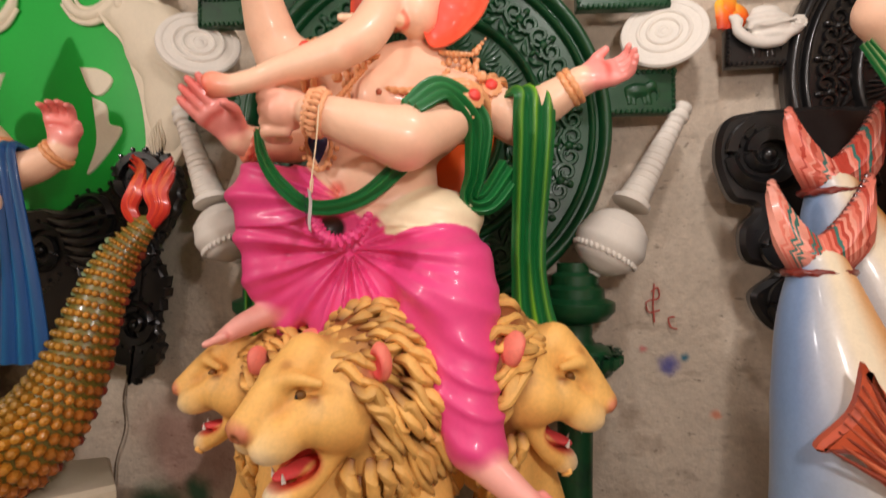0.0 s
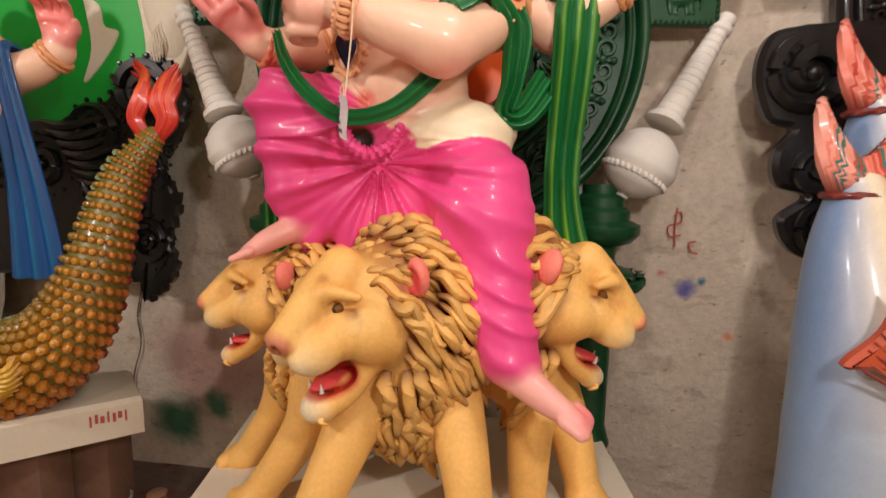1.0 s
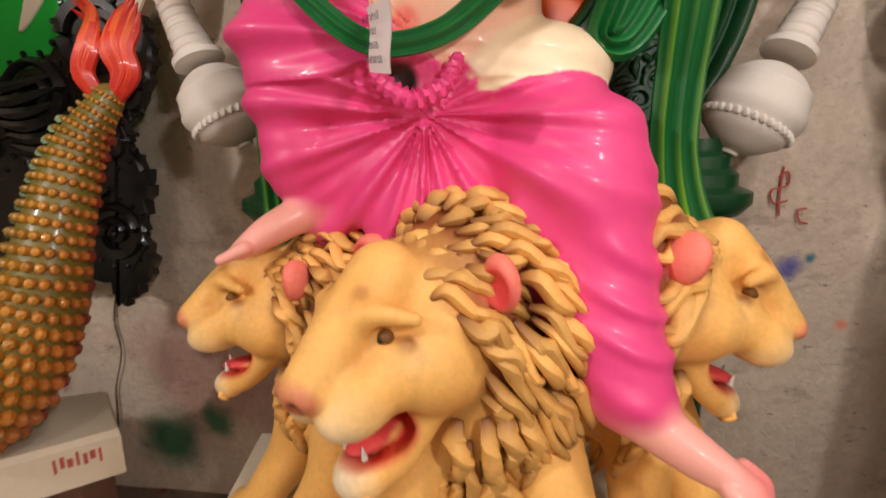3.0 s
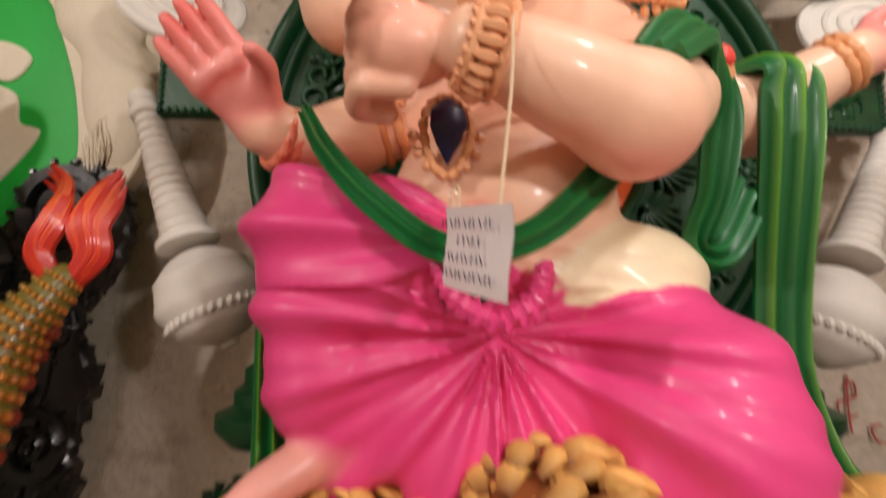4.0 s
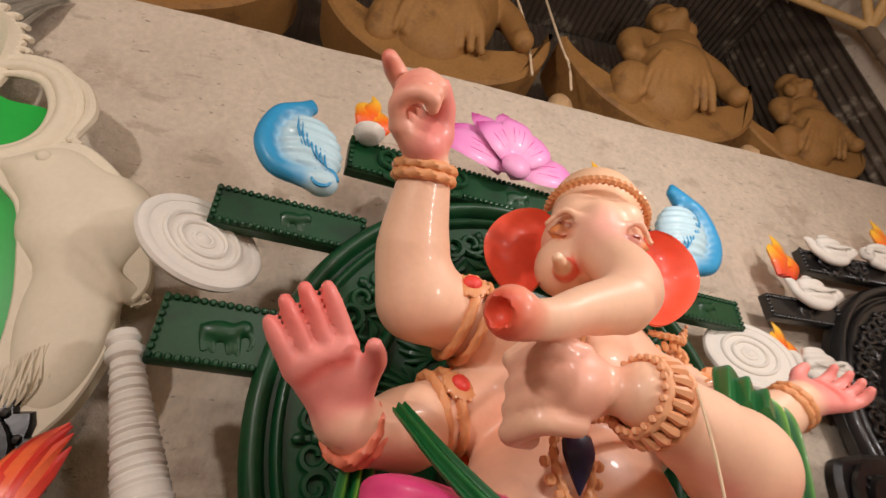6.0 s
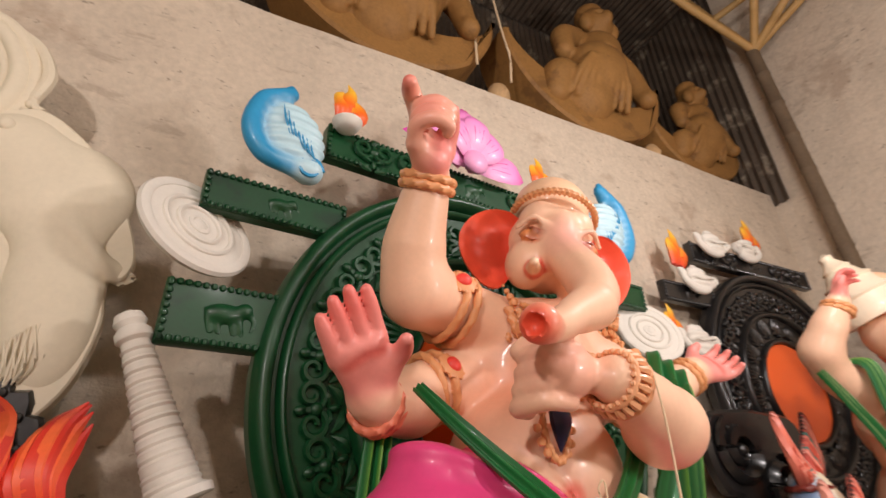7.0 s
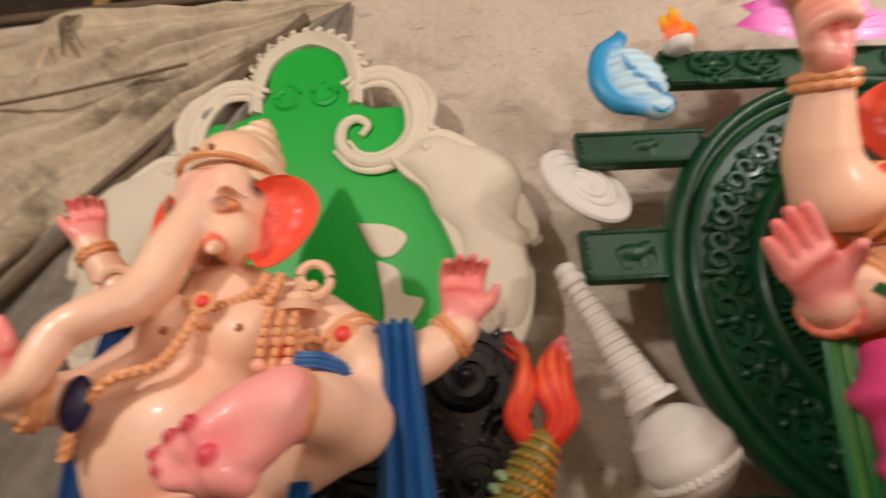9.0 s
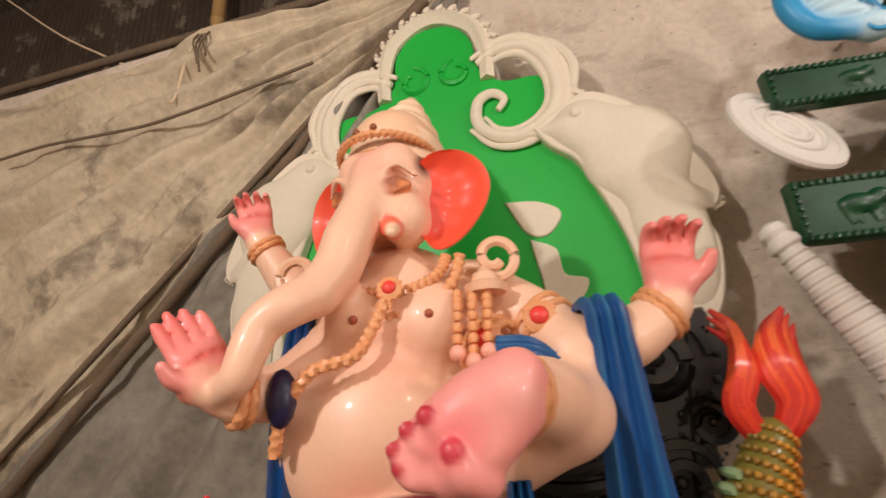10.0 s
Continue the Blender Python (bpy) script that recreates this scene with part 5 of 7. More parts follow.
def mace(tip, neck, ball_c, r, label, spiral=26):
    """A plaster mace: wrapped tapering handle and a banded bulb head."""
    tip, neck, ball_c = V(*tip), V(*neck), V(*ball_c)
    t = thing("plaster_mace", label, "mace", "plaster maces")
    ln = np.linalg.norm(neck - tip)
    s = Shell()
    prof = [(0, 0.012), (0.012, 0.035), (0.035, 0.042), (0.05, 0.034), (0.065, 0.046), (0.085, 0.046), (0.095, 0.036)]
    for k in range(spiral * 2):
        u = k / (spiral * 2 - 1)
        prof.append((0.11 + (ln - 0.11) * u, 0.036 + 0.028 * u + (0.004 if k % 2 else 0) + 0.0015 * math.sin(k * 1.7)))
    prof += [(ln + 0.01, 0.085), (ln + 0.03, 0.085)]
    s.lathe(tip, neck, prof, WHITE, 24)
    s.put("handle", M_PLASTER, t, "cord-wrapped handle")
    s = Shell()
    ax = unit(ball_c - neck)
    prof = []
    for k in range(25):
        a = math.pi * k / 24
        bump_r = 0.007 if k in (8, 12, 13, 17) else (0.003 if k in (14, 16) else 0)
        prof.append((-r * math.cos(a) * 1.0, max(0.002, r * math.sin(a) + bump_r)))
    prof += [(r * 1.02, 0.03), (r * 1.08, 0.025), (r * 1.1, 0.002)]
    s.lathe(ball_c, ball_c + ax, prof, WHITE, 40)
    head = s.put("head", M_PLASTER, t, "banded round mace head")
    for k in range(34):
        a = 2 * math.pi * k / 34
        s = Shell()
        u1 = unit(np.cross(ax, V(0.3, 0.2, 1)))
        u2 = np.cross(ax, u1)
        e = u1 * math.cos(a) + u2 * math.sin(a)
        s.ball(ball_c + e * r * 0.93 + ax * r * 0.4, V(0.012, 0.012, 0.014), WHITE, 6)
        s.put("stud", M_PLASTER, head)
    return t


def conch(m, painted=True, label=""):
    """A conch shell ornament lying against its board: swollen body, flared lip, coiled eye; about 0.34 m long."""
    c = Clay(m)
    lightc = lin(190, 222, 232) if painted else WHITE
    dark = lin(48, 150, 200) if painted else WHITE

    def ribs(x):
        return 0.004 * np.sin(x[..., 2] * 150)

    c.lump((0.0, 0.0, 0.02), (0.11, 0.15, 0.06), lightc, 0.02, rot=(0, 0, 18), fold=ribs)
    c.limb([(0.06, 0.14, 0.02), (-0.02, 0.2, 0.02), (-0.12, 0.13, 0.03), (-0.15, 0.0, 0.03), (-0.1, -0.1, 0.03), (0.0, -0.13, 0.03)][1:], [0.02, 0.032, 0.036, 0.034, 0.03], dark, 0.02, kc=0.03)
    c.limb([(-0.05, 0.17, 0.02), (-0.03, 0.23, 0.02)], [0.03, 0.012], dark, 0.03)
    c.lump((0.06, -0.13, 0.03), (0.055, 0.045, 0.05), lightc, 0.02)
    c.skin(0.006)
    ob = tagged(c.put("conch_ornament", M_PAINTED if painted else M_PLASTER), label, "ornament", "conch ornaments")
    pts = []
    for k in range(18):
        a = k / 17 * 4.2 * math.pi
        r = 0.048 * (1 - k / 19)
        pts.append(tuple(m @ Vector((0.06 + r * math.cos(a), -0.13 + r * math.sin(a), 0.055 + 0.001 * k))))
    s = Shell()
    s.sweep(pts, [0.008], dark, n=50, sides=6)
    s.put("coil", M_PAINTED if painted else M_PLASTER, ob)
    for k in range(7):
        s = Shell()
        s.sweep([tuple(m @ Vector(q)) for q in ((-0.06 + 0.018 * k, 0.1 - 0.02 * k, 0.07), (-0.05 + 0.018 * k, 0.03 - 0.02 * k, 0.08), (-0.02 + 0.016 * k, -0.04 - 0.01 * k, 0.07))],
                [0.001, 0.005, 0.001], dark if painted else lin(190, 185, 175), n=10, sides=5)
        s.put("rib", M_PAINTED if painted else M_PLASTER, ob)
    return ob


def flame(base, h, label, cols=(lin(225, 70, 45), lin(245, 110, 25), lin(250, 190, 60)), bowl=True):
    """A painted flame of three licking tongues on a small plaster bowl."""
    s = Shell()
    b = V(*base)
    for dx, hh, lean in ((-0.3, 0.75, 0.12), (0.0, 1.0, -0.1), (0.28, 0.7, 0.1), (0.1, 0.55, 0.2)):
        pts = [b + V(dx * h * 0.4, 0, 0), b + V((dx * 1.3 + lean) * h * 0.5, -0.01, hh * h * 0.4), b + V((dx - lean) * h * 0.5, -0.005, hh * h * 0.75), b + V((dx + lean * 0.6) * h * 0.5, 0, hh * h)]
        s.sweep(pts, np.array([0.14, 0.2, 0.12, 0.01]) * h, [cols[0], cols[1], cols[2], cols[2]], n=16, sides=8, flat=0.5, up=(0, 1, 0))
    if bowl:
        s.lathe(b - V(0, 0, 0.035), b + V(0, 0, 0.02), [(0, 0.03), (0.008, 0.045), (0.03, 0.058), (0.036, 0.06), (0.04, 0.05)], WHITE, 24)
    return tagged(s.put("flame_ornament", M_PAINTED), label, "ornament", "flame ornaments")


def lotus(c, size):
    t = thing("lotus_ornament", "pink painted lotus on top of the green throne", "ornament", place=c)
    pinkl, pinkd = lin(245, 170, 215), lin(225, 70, 165)
    for a, ln, fy in ((-56, 1.1, 0.02), (-28, 1.12, 0.01), (0, 1.18, 0.0), (28, 1.12, 0.01), (56, 1.1, 0.02), (-84, 1.2, -0.02), (84, 1.2, -0.02), (-44, 0.82, -0.05), (44, 0.82, -0.05), (0, 0.86, -0.06)):
        s = Shell()
        th = radians(90 - a)
        d, e = V(math.cos(th), 0, math.sin(th)), V(-math.sin(th), 0, math.cos(th))
        L = size * ln
        pts = [d * 0.02 + V(0, fy, 0), d * L * 0.35 + V(0, fy - 0.03, 0), d * L * 0.7 + V(0, fy - 0.04, 0), d * L + V(0, fy, 0)]
        s.sweep(pts, np.array([0.1, 0.2, 0.25, 0.25, 0.17, 0.01]) * size, [pinkl, pinkl, lin(244, 150, 212), lin(226, 70, 175)], n=18, sides=12, flat=0.2, up=(0, 1, 0))
        for q in range(3):
            o = e * (q - 1) * 0.09 * size
            s.sweep([d * L * 0.3 + V(0, fy - 0.04, 0) + o * 0.6, d * L * 0.6 + V(0, fy - 0.054, 0) + o, d * L * 0.92 + V(0, fy - 0.022, 0) + o * 0.3], [0.001, 0.002, 0.001], pinkd, n=8, sides=5)
        s.put("petal", M_PAINTED, t)
    s = Shell()
    s.ball(V(0, -0.07, -0.02), V(0.22, 0.12, 0.2) * size, pinkl, 14)
    s.put("cup", M_PAINTED, t, "pale pink lotus cup")
    return t


disc_ornament((-1.17, 2.40, 2.49), (0.33, -0.87, 0.37), 0.188, "round white plaster discus with ringed face and notched rim")
disc_ornament((0.99, 2.25, 2.47), (-0.36, -0.87, 0.33), 0.185, "white plaster discus beside the outstretched hand")
mace((1.1, 2.28, 2.16), (0.84, 2.22, 1.72), (0.74, 2.22, 1.53), 0.15, "white plaster mace hanging tilted, with fine banded bulb")
mace((-1.29, 2.44, 2.2), (-1.10, 2.37, 1.75), (-1.02, 2.36, 1.58), 0.14, "white plaster mace with cord-wrapped handle beside the throne")
conch(upright((-0.93, 2.36, 2.9), -3.5), True, "blue and white painted conch on the throne arm")
conch(upright((0.72, 2.24, 2.97), -3.5) @ Matrix.Diagonal((-1.12, 1.3, 1.1, 1)), True, "blue and white painted conch behind the idol's ear")
flame((-0.735, 2.32, 3.06), 0.2, "orange painted flame on a white bowl above the throne")
flame((0.35, 2.3, 3.14), 0.2, "orange painted flame rising behind the idol's head", bowl=False)
lotus((-0.13, 2.32, 3.1), 0.3)
for x, z, sx in ((1.45, 2.47, 1), (1.6, 2.87, 1), (1.85, 3.17, 1), (2.2, 3.2, -1)):
    conch(upright((x, 2.1 + (2.3 - x) * K, z + 0.02), YAW) @ Matrix.Diagonal((0.75 * sx, 0.55, 0.75, 1)) @ Euler((0, 0, radians(60))).to_matrix().to_4x4(), False, "unpainted white conch on the black throne")
for x, z, h in ((1.3, 2.5, 0.2), (1.5, 2.98, 0.26), (2.35, 3.24, 0.28)):
    flame((x, 2.12 + (2.3 - x) * K, z), h, "orange and yellow painted flame on the black throne", bowl=False)


# ---- second idol, on its scaly fish, before the green and cream panel ----
def second_idol():
    cl = Clay()
    cl.lump((-2.43, 2.3, 1.69), (0.27, 0.21, 0.26), SKIN, 0.05)
    cl.lump((-2.34, 2.33, 1.97), (0.22, 0.17, 0.18), SKIN, 0.06)
    cl.lump((-2.27, 2.2, 1.95), (0.1, 0.08, 0.09), SKIN, 0.05)
    cl.lump((-2.46, 2.2, 1.97), (0.1, 0.08, 0.09), SKIN, 0.05)
    cl.lump((-2.37, 2.34, 2.1), (0.14, 0.13, 0.1), SKIN, 0.06)
    # near arm with open palm
    cl.limb([(-2.18, 2.33, 2.05), (-2.03, 2.26, 1.95), (-1.93, 2.2, 1.84)], [0.095, 0.085, 0.08], SKIN, 0.04)
    cl.limb([(-1.93, 2.2, 1.84), (-1.8, 2.2, 1.87), (-1.69, 2.22, 1.94)], [0.082, 0.072, 0.055], SKIN, 0.04)
    hand(cl, (-1.69, 2.22, 1.95), (-1.66, 2.16, 2.2), (-0.2, -1, 0.1), (0.95, 0.1, 0), 0.24, curl=0.6, spread=0.1)
    # far arms
    cl.limb([(-2.52, 2.36, 2.05), (-2.68, 2.38, 2.1), (-2.81, 2.35, 2.27)], [0.08, 0.07, 0.045], SKIN, 0.04)
    hand(cl, (-2.81, 2.35, 2.28), (-2.86, 2.32, 2.5), (0.3, -1, 0), (-0.9, -0.3, 0), 0.18, curl=0.7)
    cl.limb([(-2.5, 2.3, 1.97), (-2.62, 2.18, 1.82), (-2.7, 2.05, 1.79)], [0.085, 0.075, 0.055], SKIN, 0.04)
    hand(cl, (-2.72, 2.03, 1.79), (-2.84, 1.98, 2.0), (0.7, -0.8, 0.1), (-0.7, -0.6, 0), 0.22, spread=0.04)
    # crossed leg with its sole to the front
    cl.limb([(-2.3, 2.28, 1.58), (-2.12, 2.2, 1.66), (-1.98, 2.14, 1.71)], [0.13, 0.12, 0.1], SKIN, 0.05)
    cl.limb([(-1.98, 2.14, 1.71), (-2.04, 2.0, 1.74), (-2.11, 1.91, 1.74)], [0.095, 0.08, 0.065], SKIN, 0.03)
    cl.limb([(-2.09, 1.88, 1.77), (-2.16, 1.86, 1.73), (-2.22, 1.855, 1.69)], [0.055, 0.062, 0.058], lin(246, 160, 150), 0.03)
    cl.limb([(-2.1, 1.88, 1.71), (-2.16, 1.86, 1.66), (-2.21, 1.855, 1.63)], [0.05, 0.055, 0.05], lin(246, 160, 150), 0.03)
    sole = lin(246, 158, 150)
    cl.lump((-2.105, 1.845, 1.745), (0.045, 0.03, 0.042), lin(248, 178, 166), 0.02)
    for (ax, az), (bx, bz), r in (((-2.19, 1.69), (-2.24, 1.712), 0.026), ((-2.22, 1.66), (-2.273, 1.692), 0.022), ((-2.235, 1.635), (-2.297, 1.664), 0.02), ((-2.225, 1.615), (-2.29, 1.635), 0.018), ((-2.16, 1.61), (-2.2, 1.655), 0.03)):
        a, b = V(ax, 1.85, az), V(bx, 1.815, bz)
        cl.limb([a, (a + b) / 2 + V(-0.012, -0.012, -0.006), b], [r * 1.15, r * 1.05, r * 0.85], sole, 0.01)
        cl.lump(b + V(-0.003, -r * 0.72, 0.003), (r * 0.6, r * 0.35, r * 0.68), lin(196, 50, 64), 0.004, kc=0.004)
    # maroon loin cloth
    cl.lump((-2.36, 2.24, 1.46), (0.26, 0.2, 0.12), lin(110, 25, 30), 0.03, kc=0.006)
    hm = elephant_head(cl, (-2.39, 2.26, 2.31), -18, 0, 0.235,
                       [(-2.462, 2.11, 2.16), (-2.485, 2.09, 2.08), (-2.52, 2.05, 2.01), (-2.57, 2.0, 1.97), (-2.62, 1.985, 1.93), (-2.64, 1.97, 1.87), (-2.66, 1.97, 1.82), (-2.71, 2.0, 1.8), (-2.77, 2.0, 1.81)],
                       [0.048, 0.058, 0.064, 0.06, 0.054, 0.05, 0.046, 0.042, 0.037, 0.033, 0.035], tusk_len=0.09)
    cl.skin(0.0075)
    # pink airbrush; BLUSH colours in shading under chest and belly
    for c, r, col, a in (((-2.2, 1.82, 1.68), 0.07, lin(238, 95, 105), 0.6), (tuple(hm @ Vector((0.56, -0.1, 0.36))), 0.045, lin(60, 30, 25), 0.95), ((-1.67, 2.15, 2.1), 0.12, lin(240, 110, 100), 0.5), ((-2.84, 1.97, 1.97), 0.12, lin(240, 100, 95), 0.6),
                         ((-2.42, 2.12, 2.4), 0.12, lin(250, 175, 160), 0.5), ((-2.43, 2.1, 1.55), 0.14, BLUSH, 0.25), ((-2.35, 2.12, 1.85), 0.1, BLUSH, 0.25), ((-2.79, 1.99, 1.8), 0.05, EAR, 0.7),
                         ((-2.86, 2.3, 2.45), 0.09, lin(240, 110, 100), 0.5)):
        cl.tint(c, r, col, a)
    for s in (1, -1):
        ear(cl, hm, s, out=1.0)
    # tall ridged crown
    prof = [(0, 0.15), (0.03, 0.156), (0.05, 0.146), (0.08, 0.14), (0.09, 0.146), (0.105, 0.128), (0.14, 0.11), (0.15, 0.116), (0.165, 0.096), (0.195, 0.076), (0.205, 0.082), (0.22, 0.06), (0.245, 0.046), (0.255, 0.05), (0.27, 0.03), (0.29, 0.022), (0.3, 0.002)]
    prof = [(h * 1.25, r) for h, r in prof]
    a0, a1 = hm @ Vector((0, 0.2, 0.42)), hm @ Vector((0.12, 0.75, 2.3))
    cl.lathe(tuple(a0), tuple(a1), prof, lin(240, 205, 170), 32, tooth=0.015, teeth=16)
    hq = [hm @ Vector((0.62 * math.cos(a), 0.1 - 0.66 * math.sin(a), 0.62 + 0.08 * math.sin(a))) for a in np.linspace(0, math.pi, 9)]
    cl.sweep([tuple(q) for q in hq], [0.011], TAN, n=90, sides=7, rope=0.3, turns=24)
    for q in (-0.12, 0.12):
        cl.ball(hm @ Vector((q, -0.5, 0.82)), 0.011, lin(150, 85, 50), 8)
    # jewellery
    bangle(cl, (-1.715, 2.22, 1.925), (0.1, 0.0, 0.08), 0.062, 0.012)
    bangle(cl, (-2.795, 2.355, 2.25), (-0.1, -0.02, 0.15), 0.05, 0.01)
    bangle(cl, (-2.695, 2.06, 1.79), (-0.1, -0.1, 0), 0.06, 0.012)
    bangle(cl, (-2.085, 1.93, 1.745), (-0.1, -0.1, 0), 0.07, 0.01)
    for c, ax, r, jn in (((-2.0, 2.25, 1.92), (0.1, -0.06, -0.1), 0.087, (-0.1, -1, 0.15)), ((-2.13, 2.2, 1.87), (0.12, -0.1, -0.1), 0.075, (-0.2, -1, 0.2))):
        bangle(cl, c, ax, r, 0.011, ropes=2, step=0.035)
        jewel(cl, V(*c) + unit(jn) * r, jn, 0.034)
    for rad, drop in ((0.12, 0.1), (0.15, 0.16)):
        pts = [(-2.37 + rad * 1.2 * math.cos(a), 2.2 - 0.05 * math.sin(a), 2.12 - drop * math.sin(a)) for a in np.linspace(0, math.pi, 9)]
        cl.sweep(pts, [0.014], TAN, n=90, sides=8, rope=0.25, turns=22)
    jewel(cl, (-2.36, 2.105, 2.02), (0, -1, 0.2), 0.026)
    cl.sweep([(-2.36, 2.11, 2.02), (-2.4, 2.1, 1.93), (-2.44, 2.07, 1.86), (-2.53, 2.05, 1.83), (-2.6, 2.07, 1.75), (-2.63, 2.1, 1.66)], [0.014], TAN, n=80, sides=8, rope=0.25, turns=20)
    cl.ball((-2.6, 2.06, 1.78), V(0.035, 0.03, 0.065), NAVY, 12)
    for k, z0 in enumerate((0, 1, 2)):
        beads(cl, [(-2.2 + 0.035 * k, 2.14, 2.0), (-2.2 + 0.035 * k, 2.1, 1.95), (-2.205 + 0.035 * k, 2.09, 1.87 - 0.02 * (k == 1))], 0.014, gap=1.9)
    for k in range(3):
        cl.ball((-2.205 + 0.035 * k, 2.085, 1.85 - 0.02 * (k == 1)), 0.02, lin(246, 175, 150), 8)
    for x, sgn in ((-2.1, 1), (-2.62, -1)):
        pts = [(x + sgn * (0.0 + 0.05 * math.cos(a) * (1 - a / 9)), 2.18, 2.1 + 0.05 * math.sin(a) * (1 - a / 9)) for a in np.linspace(-1.8, 5.5, 12)]
        cl.sweep(pts, [0.014], lin(236, 190, 155), n=40, sides=7)
        cl.lathe((x - sgn * 0.03, 2.16, 2.0), (x - sgn * 0.03, 2.16, 2.2), [(0, 0.05), (0.02, 0.055), (0.03, 0.035), (0.05, 0.03), (0.055, 0.02), (0.07, 0.008)], lin(236, 190, 155), 20)
    for z in (1.5, 1.53):
        pts = [(-2.4 + 0.27 * math.cos(a), 2.28 - 0.23 * math.sin(a), z - 0.03 * math.sin(a)) for a in np.linspace(0, math.pi, 9)]
        cl.sweep(pts, [0.017], lin(236, 190, 140), n=90, sides=8, rope=0.3, turns=26)
    for x in (-2.27, -2.455):
        cl.ball((x, 2.122, 1.955), 0.012, lin(170, 90, 60), 8)
    # blue sashes
    sea, deep = lin(22, 110, 150), lin(25, 45, 110)
    band(cl, [(-1.9, 2.28, 1.93), (-1.87, 2.13, 1.94), (-1.86, 2.12, 1.85), (-1.85, 2.15, 1.6), (-1.84, 2.18, 1.3), (-1.84, 2.2, 1.0)], [0.1, 0.1, 0.1, 0.13, 0.18, 0.24], 0.02, [(0, 0, 1), (0, -1, 0.3), (0, -1, 0)], BLUE, sea, n=70)
    band(cl, [(-2.12, 2.1, 1.86), (-2.04, 2.1, 1.85), (-1.96, 2.16, 1.8)], [0.06, 0.06, 0.05], 0.015, (0, -0.6, 0.8), BLUE, sea, n=20)
    band(cl, [(-2.6, 2.28, 2.12), (-2.62, 2.22, 1.98), (-2.64, 2.2, 1.75), (-2.64, 2.2, 1.5), (-2.66, 2.18, 1.2)], [0.06, 0.07, 0.09, 0.1, 0.14], 0.02, (0, -1, 0), BLUE, deep, n=60)
    band(cl, [(-2.1, 2.12, 1.58), (-2.1, 2.1, 1.45), (-2.1, 2.12, 1.2)], [0.05, 0.07, 0.1], 0.02, (0, -1, 0), BLUE, sea, n=30)
    ob = cl.put("idol_statue", M_IDOL)
    return tagged(ob, "painted elephant-headed idol with ridged crown and blue sashes", "statue")


second_idol()


